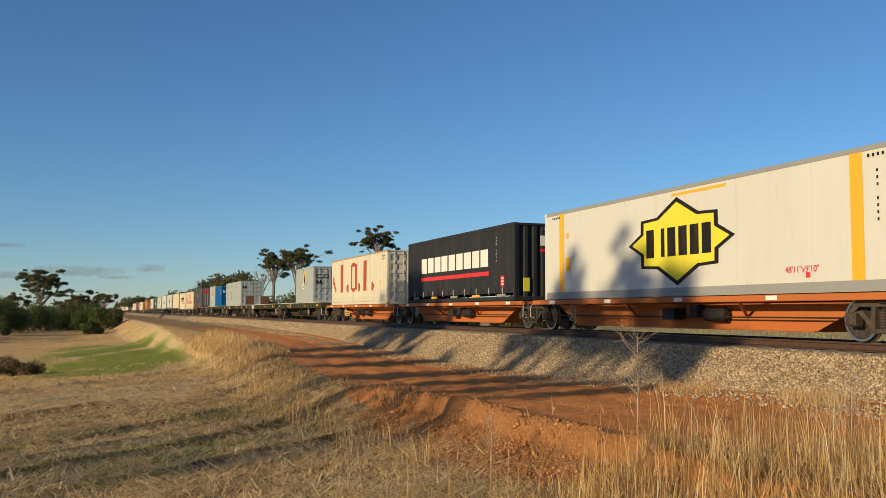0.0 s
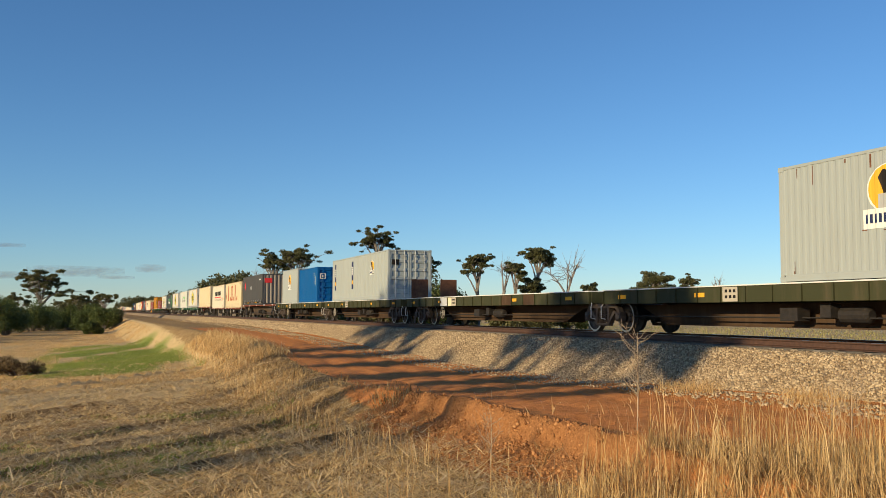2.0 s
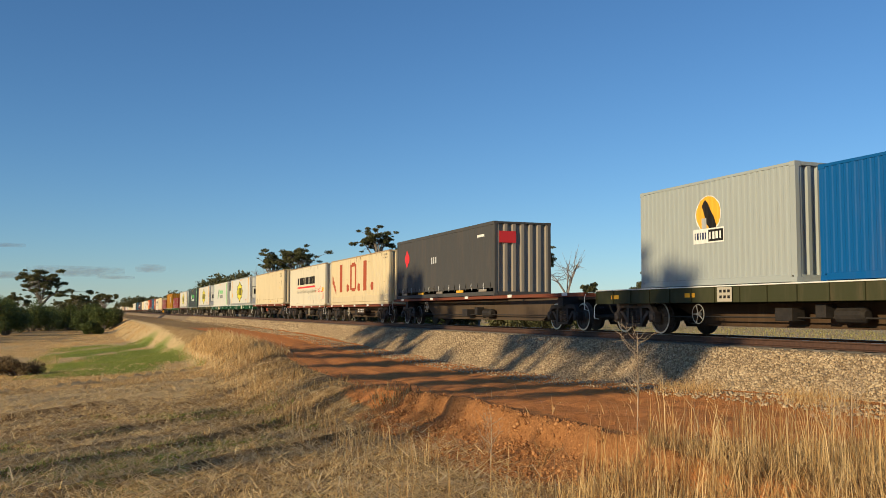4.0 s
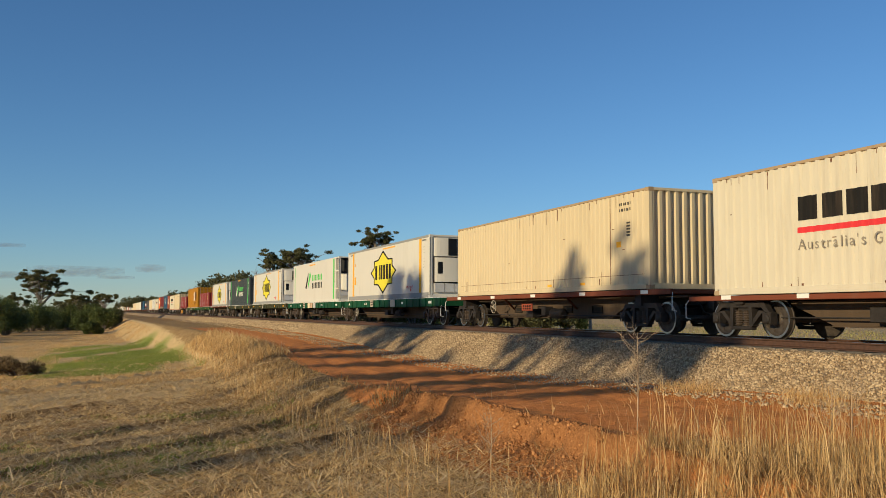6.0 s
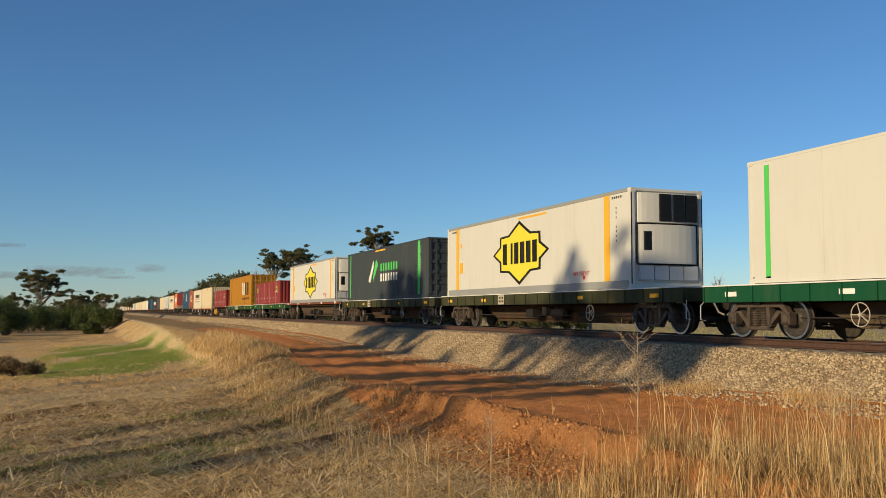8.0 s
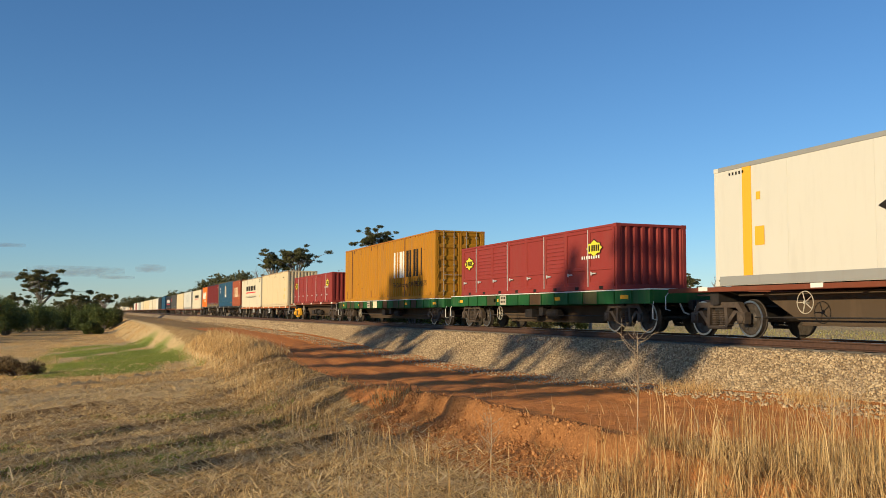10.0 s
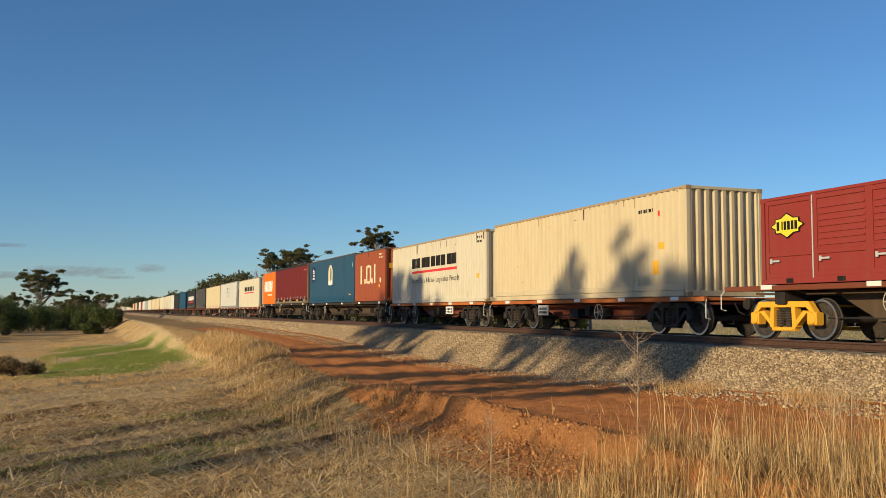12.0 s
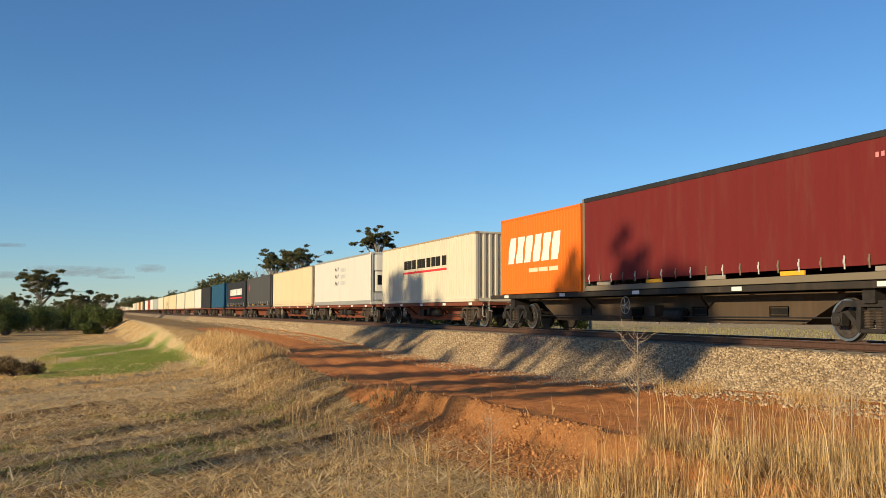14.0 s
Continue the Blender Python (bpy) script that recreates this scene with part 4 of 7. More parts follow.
def rides(ob, y, z):
    ob.matrix_basis = pose(TRACK_X, y, z)
    MOVERS.append((ob, y, z))
    return ob


def corrugation(length, y0, pitch=0.28, depth=0.036):
    """Break points (along, depth) of a corrugated sheet that begins and ends flush."""
    k = max(1, round((length - 0.06) / pitch))
    p = (length - 0.06) / k
    pts = [(y0, 0.0)]
    for i in range(k):
        a = y0 + 0.03 + i * p
        pts += [(a + 0.17 * p, 0.0), (a + 0.31 * p, depth), (a + 0.69 * p, depth), (a + 0.83 * p, 0.0)]
    return pts + [(y0 + length, 0.0)]


def ripples(length, y0, pitch=0.62, depth=0.012):
    """A slack curtain: shallow soft waves."""
    k = max(2, int(length / pitch * 4))
    return [(y0 + length * i / k, depth * (0.5 + 0.5 * math.sin(i * math.pi / 2 + 0.7 * math.sin(i * 0.9)))) for i in range(k + 1)]


def depth_at(pts, y):
    for (a, da), (b, db) in zip(pts, pts[1:]):
        if a <= y <= b:
            return da + (db - da) * (y - a) / max(b - a, 1e-6)
    return 0.0


def side_sheet(pts, z0, z1, side):
    """A sheet along the container, with thickness, for the side -1 (near) or 1."""
    f = Form()
    x = lambda d: side * (HALF - 0.006 - d)
    n = len(pts)
    for z in (z0, z1):
        for y, d in pts:
            f.v.append((x(d), y, z))
    for i in range(n - 1):
        f.f.append((i, i + 1, n + i + 1, n + i))
    return f


def end_sheet(pts, z0, z1, y):
    f = Form()
    n = len(pts)
    for z in (z0, z1):
        for x, d in pts:
            f.v.append((x, y + d, z))
    for i in range(n - 1):
        f.f.append((i, i + 1, n + i + 1, n + i))
    return f


class Decals:
    """Painted marks on the near side, laid on the folds of its sheet."""

    def __init__(self, box, pts, proud=0.004):
        self.box, self.pts, self.proud, self.forms = box, pts, proud, []

    def form(self, mat):
        self.forms.append((Form(), mat))
        return self.forms[-1][0]

    def band(self, mat, y0, y1, lo, hi, proud=None, cuts=1, f=None):
        """Between the curves lo(y) and hi(y)."""
        f = f or self.form(mat)
        p = self.proud if proud is None else proud
        ys = sorted({y0, y1, *(y0 + (y1 - y0) * i / cuts for i in range(1, cuts)), *(a for a, _ in self.pts if y0 < a < y1)})
        for a, b in zip(ys, ys[1:]):
            xa, xb = -(HALF - 0.006 - depth_at(self.pts, a) + p), -(HALF - 0.006 - depth_at(self.pts, b) + p)
            f.quad((xa, a, lo(a)), (xb, b, lo(b)), (xb, b, hi(b)), (xa, a, hi(a)))

    def bar(self, mat, y0, y1, z0, z1, proud=None):
        self.band(mat, min(y0, y1), max(y0, y1), lambda y: z0, lambda y: z1, proud)

    def slanted(self, mat, y0, y1, z0, z1, lean):
        """A block whose top leans towards -Y."""
        k = (z1 - z0) / lean
        lo = lambda y: z0 + max(0.0, y0 - y) * k
        hi = lambda y: z1 - max(0.0, y - y1 + lean) * k
        f = self.form(mat)
        for a, b in ((y0 - lean, y0), (y0, y1 - lean), (y1 - lean, y1)):
            self.band(mat, a, b, lo, hi, f=f)

    def disc(self, mat, yc, zc, r, proud=None):
        h = lambda y: math.sqrt(max(0.0, r * r - (y - yc) ** 2))
        self.band(mat, yc - r, yc + r, lambda y: zc - h(y), lambda y: zc + h(y), proud, 12)

    def outline(self, mat, yc, zc, pts, proud=None):
        """A shape that is convex upwards and downwards, given as upper heights along y and mirrored below."""
        ys, zs = [yc + a for a, _ in pts], [b for _, b in pts]
        up = lambda y: zc + float(np.interp(y, ys, zs))
        dn = lambda y: zc - float(np.interp(y, ys, zs))
        f = self.form(mat)
        for a, b in zip(ys, ys[1:]):
            if b > a:
                self.band(mat, a, b, dn, up, proud, 1, f)

    def marks(self, mat, y_from, y_to, z0, z1, letters, fill=0.62):
        """Plain upright blocks in place of lettering, from y_from (read first) to y_to."""
        w = (y_to - y_from) / letters
        for i in range(letters):
            a = y_from + w * i + w * (1 - fill) / 2
            self.bar(mat, a, a + w * fill, z0, z1)

    def finish(self, name="marking"):
        for f, mat in self.forms:
            part(name, f, mat, self.box)


def star_badge(dec, yc, zc, wide, high):
    """A yellow eight-pointed badge with a dark border and plain dark blocks."""
    def pts(k, m):
        return [(-1.0 * wide * k, 0.01), (-0.735 * wide * k, 0.26 * m * high), (-0.73 * wide * k, 0.57 * m * high), (-0.40 * wide * k, 0.60 * m * high), (0.0, m * high),
                (0.40 * wide * k, 0.60 * m * high), (0.73 * wide * k, 0.57 * m * high), (0.735 * wide * k, 0.26 * m * high), (wide * k, 0.01)]
    dec.outline(BLACK_PAINT, yc, zc, pts(1.0, 1.0), 0.004)
    dec.outline(LIME_PAINT, yc, zc, pts(0.91, 0.89), 0.008)
    w = wide * 1.28 / 6
    for i in range(6):
        a = yc + wide * 0.64 - w * (i + 1)
        dec.bar(BLACK_PAINT, a + w * 0.12, a + w * (0.46 if i == 1 else 0.86), zc - high * 0.33, zc + high * 0.33, 0.012)


def bird_badge(dec, yc, zc, s):
    """A yellow oval with a dark perched shape over a two-tone banner."""
    oval = [(0.5 * s * math.sin(a), 0.47 * s * math.cos(a) + 0.001) for a in (-1.57, -1.3, -1.0, -0.7, -0.35, 0.0, 0.35, 0.7, 1.0, 1.3, 1.57)]
    dec.outline(WHITE_PAINT, yc, zc + 0.19 * s, [(1.08 * a, 1.06 * b) for a, b in oval], 0.003)
    dec.outline(YELLOW_PAINT, yc, zc + 0.20 * s, oval, 0.006)
    ys, up = [yc - 0.34 * s, yc - 0.20 * s, yc - 0.05 * s, yc + 0.08 * s, yc + 0.17 * s, yc + 0.25 * s], [zc - 0.1 * s, zc + 0.16 * s, zc + 0.40 * s, zc + 0.58 * s, zc + 0.56 * s, zc + 0.44 * s]
    low = [zc - 0.22 * s, zc - 0.22 * s, zc - 0.22 * s, zc - 0.02 * s, zc + 0.20 * s, zc + 0.40 * s]
    dec.band(BLACK_PAINT, ys[0], ys[-1], lambda y: float(np.interp(y, ys, low)), lambda y: float(np.interp(y, ys, up)), 0.009, 10)
    dec.bar(GREY_BADGE, yc + 0.06 * s, yc + 0.26 * s, zc - 0.22 * s, zc + 0.10 * s, 0.010)
    dec.bar(WHITE_PAINT, yc - 0.64 * s, yc + 0.64 * s, zc - 0.57 * s, zc - 0.18 * s, 0.012)
    dec.bar(BLACK_PAINT, yc - 0.61 * s, yc, zc - 0.53 * s, zc - 0.22 * s, 0.015)
    for i in range(5):
        dec.bar(NAVY_PAINT, yc + 0.08 * s + 0.11 * s * i, yc + 0.14 * s + 0.11 * s * i, zc - 0.46 * s, zc - 0.28 * s, 0.015)
    for i in range(4):
        dec.bar(WHITE_PAINT, yc - 0.54 * s + 0.14 * s * i, yc - 0.46 * s + 0.14 * s * i, zc - 0.47 * s, zc - 0.28 * s, 0.018)


def scribble(dec, mat, y_from, y_to, z0, z1, letters, seed, stroke=0.022, loops=3):
    """Illegible sprayed strokes."""
    rng = np.random.default_rng(seed)
    w = (y_to - y_from) / letters
    for i in range(letters):
        f = dec.form(mat)
        y0 = y_from + w * i
        p = [(y0 + w * (0.05 + k % 2 * 0.55 + 0.35 * rng.random()), z0 + (z1 - z0) * (k / loops * 0.75 + 0.25 * rng.random())) for k in range(loops + 1)]
        for (ya, za), (yb, zb) in zip(p, p[1:]):
            if ya > yb:
                ya, za, yb, zb = yb, zb, ya, za
            if yb - ya < 0.09:
                yb = ya + 0.09
            s = stroke * math.hypot(1, (zb - za) / (yb - ya))
            s = min(s, 0.25 * abs(zb - za) + stroke)
            line = lambda y, ya=ya, za=za, yb=yb, zb=zb: za + (zb - za) * (y - ya) / (yb - ya)
            dec.band(mat, ya, yb, lambda y: line(y) - s * 0.5, lambda y: line(y) + s * 0.5, 0.007, 1, f)


def text_part(words, size, mat, box, y, z, x=-HALF - 0.003, turned=False, spacing=1.0):
    """Readable words on the near side; y is where they begin, read towards the front."""
    cu = bpy.data.curves.new("words", 'FONT')
    cu.body, cu.size, cu.extrude, cu.space_character = words, size, 0.001, spacing
    tmp = bpy.data.objects.new("words", cu)
    scene.collection.objects.link(tmp)
    me = bpy.data.meshes.new_from_object(tmp.evaluated_get(bpy.context.evaluated_depsgraph_get()))
    bpy.data.objects.remove(tmp)
    me.materials.clear()
    me.materials.append(mat)
    if turned:      # on the leading end, read towards +x
        m = Matrix(((1, 0, 0, x), (0, 0, -1, y), (0, 1, 0, z), (0, 0, 0, 1)))
    else:
        m = Matrix(((0, 0, -1, x), (-1, 0, 0, y), (0, 1, 0, z), (0, 0, 0, 1)))
    me.transform(m)
    ob = new("lettering", me)
    ob.parent = box
    return ob


def frame_of(box, length, height, mat, fine=True, rail_mat=None):
    """Corner posts, rails and castings, each a part."""
    for x in (-1, 1):
        for y0 in (0.0, length - 0.11):
            a, b = x * HALF, x * (HALF - 0.13)
            part("corner_post", Form().slab(min(a, b), y0, 0.11, max(a, b), y0 + 0.11, height - 0.11, 0.012), mat, box)
        a, b = x * HALF, x * (HALF - 0.06)
        part("top_rail", Form().slab(min(a, b), 0.17, height - 0.075, max(a, b), length - 0.17, height - 0.005, 0.01), rail_mat or mat, box)
        a, b = x * HALF, x * (HALF - 0.05)
        part("bottom_rail", Form().slab(min(a, b), 0.17, 0.012, max(a, b), length - 0.17, 0.165, 0.008), mat, box)
    for y in (0.0, length - 0.06):
        part("header", Form().slab(-HALF + 0.16, y, height - 0.09, HALF - 0.16, y + 0.06, height - 0.005, 0.01), mat, box)
        part("sill", Form().slab(-HALF + 0.16, y, 0.012, HALF - 0.16, y + 0.06, 0.165, 0.008), mat, box)
    if fine:
        me = shared("casting_" + (rail_mat or mat).name, lambda: Form().slab(-0.085, -0.09, 0, 0.085, 0.09, 0.118, 0.012), rail_mat or mat)
        for x in (-1, 1):
            for y in (0.087, length - 0.087):
                for z in (-0.002, height - 0.114):
                    o = part("corner_casting", me, None, box)
                    o.location = (x * (HALF - 0.082), y, z)


def roof_of(box, length, height, mat):
    part("roof", Form().box(-HALF + 0.05, 0.05, height - 0.05, HALF - 0.05, length - 0.05, height - 0.02), mat, box)
    part("floor", Form().box(-HALF + 0.05, 0.06, 0.10, HALF - 0.05, length - 0.06, 0.16), BLACK_PAINT, box)


def doors_of(box, height, mat, rod_mat):
    """Two leaves with ribbed panels and four lock rods at the leading end."""
    for s in (-1, 1):
        f = Form()
        x0, x1 = (-HALF + 0.125, -0.012) if s < 0 else (0.012, HALF - 0.125)
        z0, z1 = 0.17, height - 0.10
        k = 5
        hgt = (z1 - z0 - 0.10) / k
        pts = [(z0, 0.022)]
        for i in range(k):
            a = z0 + 0.05 + i * hgt
            pts += [(a + 0.10 * hgt, 0.022), (a + 0.20 * hgt, 0.06), (a + 0.75 * hgt, 0.06), (a + 0.85 * hgt, 0.022)]
        pts += [(z1, 0.022)]
        n = len(pts)
        for x in (x0 + 0.07, x1 - 0.07):
            for z, d in pts:
                f.v.append((x, d, z))
        for i in range(n - 1):
            f.f.append((i, i + 1, n + i + 1, n + i))
        f.slab(x0, 0.012, z0, x0 + 0.075, 0.07, z1, 0.008)
        f.slab(x1 - 0.075, 0.012, z0, x1, 0.07, z1, 0.008)
        leaf = part("door", f, mat, box)
        for u in (0.27, 0.73):
            x = x0 + (x1 - x0) * u
            part("lock_rod", Form().lathe((x, -0.012, z0 - 0.06), 2, [(0, 0.018), (z1 - z0 + 0.12, 0.018)], 8), rod_mat, leaf)
            g = Form().slab(x - 0.02, -0.05, 1.05, x + 0.02, -0.028, 1.09).slab(x - 0.005 if s < 0 else x - 0.4, -0.055, 1.05, x + 0.4 if s < 0 else x + 0.005, -0.035, 1.085, 0.006)
            for z in (0.3, 0.8, 1.5, height - 0.35):
                g.slab(x - 0.045, -0.03, z, x + 0.045, 0.02, z + 0.07, 0.006)
            part("handle", g, rod_mat, leaf)
    for x in (-HALF + 0.10, HALF - 0.14):
        for z in (0.35, 0.95, 1.55, height - 0.45):
            part("hinge", Form().slab(x, -0.004, z, x + 0.05, 0.02, z + 0.14, 0.008), mat, box)


def wall_at_rear(box, length, height, mat):
    part("rear_wall", end_sheet(corrugation(2 * HALF - 0.2, -HALF + 0.1, 0.3, -0.04), 0.15, height - 0.06, length - 0.02), mat, box)


def corrugated(name, length, height, mat, front, label, rod_mat=None, group="freight containers", smooth_base=0.0, pitch=0.28, depth=0.036, fine=True, rail_mat=None):
    """A steel box; front is 'doors', 'ribs' or 'plain'."""
    box = new(name)
    frame_of(box, length, height, mat, fine, rail_mat)
    roof_of(box, length, height, mat)
    pts = corrugation(length - 0.2, 0.1, pitch, depth)
    for s in (-1, 1):
        part("side_panel", side_sheet(pts, 0.15 + (smooth_base if s < 0 else 0), height - 0.06, s), mat, box)
    if smooth_base:
        k = max(2, round(length / 2.4))
        for i in range(k):
            w = (length - 0.24) / k
            part("lower_panel", Form().slab(-HALF + 0.001, 0.12 + w * i + 0.012, 0.172, -HALF + 0.05, 0.12 + w * (i + 1) - 0.012, 0.15 + smooth_base, 0.01), mat, box)
    if front == "doors":
        doors_of(box, height, mat, rod_mat or mat)
    else:
        part("front_wall", end_sheet(corrugation(2 * HALF - 0.22, -HALF + 0.11, 0.27, 0.075), 0.15, height - 0.06, 0.015), mat, box)
    wall_at_rear(box, length, height, mat)
    tagged(box, label, "container", group)
    return box, Decals(box, pts)


def curtain_sided(name, length, height, mat, frame_mat, end_mat, label, top_mat=None):
    """A box with a buckled fabric curtain for its side."""
    box = new(name)
    frame_of(box, length, height, frame_mat)
    roof_of(box, length, height, frame_mat)
    pts = ripples(length - 0.24, 0.12)
    for s in (-1, 1):
        part("curtain", side_sheet(pts, 0.30, height - 0.10, s), mat, box)
    f = Form().slab(-HALF - 0.004, 0.1, height - 0.13, -HALF + 0.05, length - 0.1, height + 0.012, 0.012)
    part("curtain_rail", f, top_mat or frame_mat, box)
    k = int(length / 0.62)
    for i in range(k):
        y = 0.4 + (length - 0.8) * i / (k - 1)
        g = Form().slab(-HALF - 0.012, y - 0.02, 0.24, -HALF + 0.004, y + 0.02, 0.52, 0.004).slab(-HALF - 0.028, y - 0.028, 0.36, -HALF - 0.01, y + 0.028, 0.45, 0.006)
        part("strap", g, GREY_PANEL if i % 2 else frame_mat, box, "buckled curtain strap")
    for i in range(5):
        y = 0.8 + (length - 2.4) * i / 4
        part("kick_plate", Form().slab(-HALF - 0.004, y, 0.17, -HALF + 0.03, y + 0.75, 0.27, 0.008), YELLOW_PAINT if i % 2 else STRIPED_END, box, "worn plate along the lower rail")
    part("front_wall", end_sheet(corrugation(2 * HALF - 0.22, -HALF + 0.11, 0.36, 0.085), 0.15, height - 0.06, 0.015), end_mat, box)
    wall_at_rear(box, length, height, end_mat)
    tagged(box, label, "container", "freight containers")
    return box, Decals(box, pts, 0.010)


def reefer(name, length, height, mat, label, unit="flush", grey_rails=True):
    """An insulated smooth-sided box with a cooling unit in its leading end."""
    box = new(name)
    rail = paint("grey_rail_paint", (0.30, 0.30, 0.29), 0.5, 0.4, 0.06)
    frame_of(box, length, height, mat)
    roof_of(box, length, height, mat)
    pts = [(0.1, 0.0), (length - 0.1, 0.0)]
    k = 6
    for s in (-1, 1):
        for i in range(k):
            first = 0.95 if unit == "cage" else 0.11
            w = (length - 0.11 - first) / k
            a = first + w * i
            x0, x1 = (-HALF + 0.006, -HALF + 0.05) if s < 0 else (HALF - 0.05, HALF - 0.006)
            part("side_panel", Form().slab(x0, a + 0.0015, 0.16, x1, a + w - 0.0015, height - 0.07, 0.003), mat, box)
    if grey_rails:
        part("kick_rail", Form().slab(-HALF - 0.004, 0.17, 0.02, -HALF + 0.02, length - 0.17, 0.24, 0.006), rail, box, "grey lower rail")
        part("roof_rail", Form().slab(-HALF - 0.004, 0.17, height - 0.11, -HALF + 0.03, length - 0.17, height + 0.004, 0.012), rail, box, "grey roof rail")
    wall_at_rear(box, length, height, mat)
    if unit == "flush":
        part("front_wall", Form().slab(-HALF + 0.1, 0.05, 0.15, HALF - 0.1, 0.11, height - 0.06), mat, box)
        # bulging lower casing, grille above, service hatches below
        z0 = 0.72
        bow = lambda w, y, k: [(-w, 0.03)] + [(w * math.sin(t), y - k * math.cos(t)) for t in [radians(-80 + 16 * i) for i in range(11)]] + [(w, 0.03)]
        g = Form().prism(bow(1.0, 0.02, 0.20), 2, z0, z0 + 1.12)
        cover = part("unit_cover", g, mat, box)
        part("control_panel", Form().slab(-0.86, -0.135, z0 + 0.38, -0.54, -0.07, z0 + 0.92, 0.012), GLASSY, cover, "dark control panel")
        part("gasket", Form().slab(-1.03, -0.03, z0 - 0.035, 1.03, 0.05, z0 - 0.005).slab(-1.03, -0.03, z0 + 1.125, 1.03, 0.05, z0 + 1.16).slab(-1.035, -0.02, z0, -1.005, 0.05, z0 + 1.12).slab(1.005, -0.02, z0, 1.035, 0.05, z0 + 1.12), BLACK_PAINT, cover)
        top = Form().prism(bow(1.0, 0.02, 0.16), 2, z0 + 1.18, height - 0.14)
        head = part("condenser_cover", top, mat, box)
        for i in range(3):
            a = -0.36 + 0.45 * i
            front = -0.165 if i < 2 else -0.14
            part("grille", Form().slab(a, front, z0 + 1.22, a + 0.41, -0.06, height - 0.17, 0.01), GLASSY, head, "dark ventilation grille")
            for j in range(7):
                z = z0 + 1.28 + j * (height - z0 - 1.55) / 6
                part("slat", Form().slab(a + 0.02, front - 0.008, z, a + 0.39, front + 0.002, z + 0.02, 0.003), BLACK_PAINT, head)
        for i in range(4):
            a = -1.0 + 0.5 * i
            part("hatch", Form().slab(a + 0.02, -0.07, 0.24, a + 0.48, 0.04, 0.66, 0.02), GREY_PANEL, box, "small grey service hatch")
    else:
        # an open cage round a dark round-fronted unit
        part("front_wall", Form().slab(-HALF + 0.1, 0.85, 0.15, HALF - 0.1, 0.92, height - 0.06), GREY_PANEL, box)
        for x in (-HALF + 0.06, HALF - 0.06):
            for z in (0.75, 1.9):
                part("guard_bar", Form().slab(x - 0.03, 0.1, z, x + 0.03, 0.86, z + 0.10, 0.01), mat, box, "white bar of the open guard frame")
            part("guard_post", Form().slab(x - 0.05, 0.86, 0.15, x + 0.05, 0.96, height - 0.08, 0.01), mat, box)
        part("front_step", Form().slab(-HALF + 0.1, 0.0, 0.35, HALF - 0.1, 0.06, 0.62, 0.01), GREY_PANEL, box, "grey lower guard panel")
        hood = part("unit_hood", Form().prism([(-0.95, 0.86), (-0.92, 0.35), (-0.6, 0.12), (0.6, 0.12), (0.92, 0.35), (0.95, 0.86)], 2, height - 1.05, height - 0.12), GLASSY, box, "dark rounded cooling unit")
        low = part("unit_cover", Form().prism([(-0.85, 0.86), (-0.8, 0.45), (-0.5, 0.25), (0.5, 0.25), (0.8, 0.45), (0.85, 0.86)], 2, 0.62, height - 1.05), mat, box)
        part("control_panel", Form().slab(-0.35, 0.225, 0.95, 0.05, 0.27, 1.5, 0.012), GLASSY, low, "dark control panel")
    for x in (-HALF - 0.003, HALF - 0.027):
        part("edge_seal", Form().slab(x, -0.008, 0.13, x + 0.03, 0.016, height - 0.13, 0.006), BLACK_PAINT, box, "dark weathered edge of the corner post")
    tagged(box, label, "container", "refrigerated containers")
    return box, Decals(box, pts, 0.006)


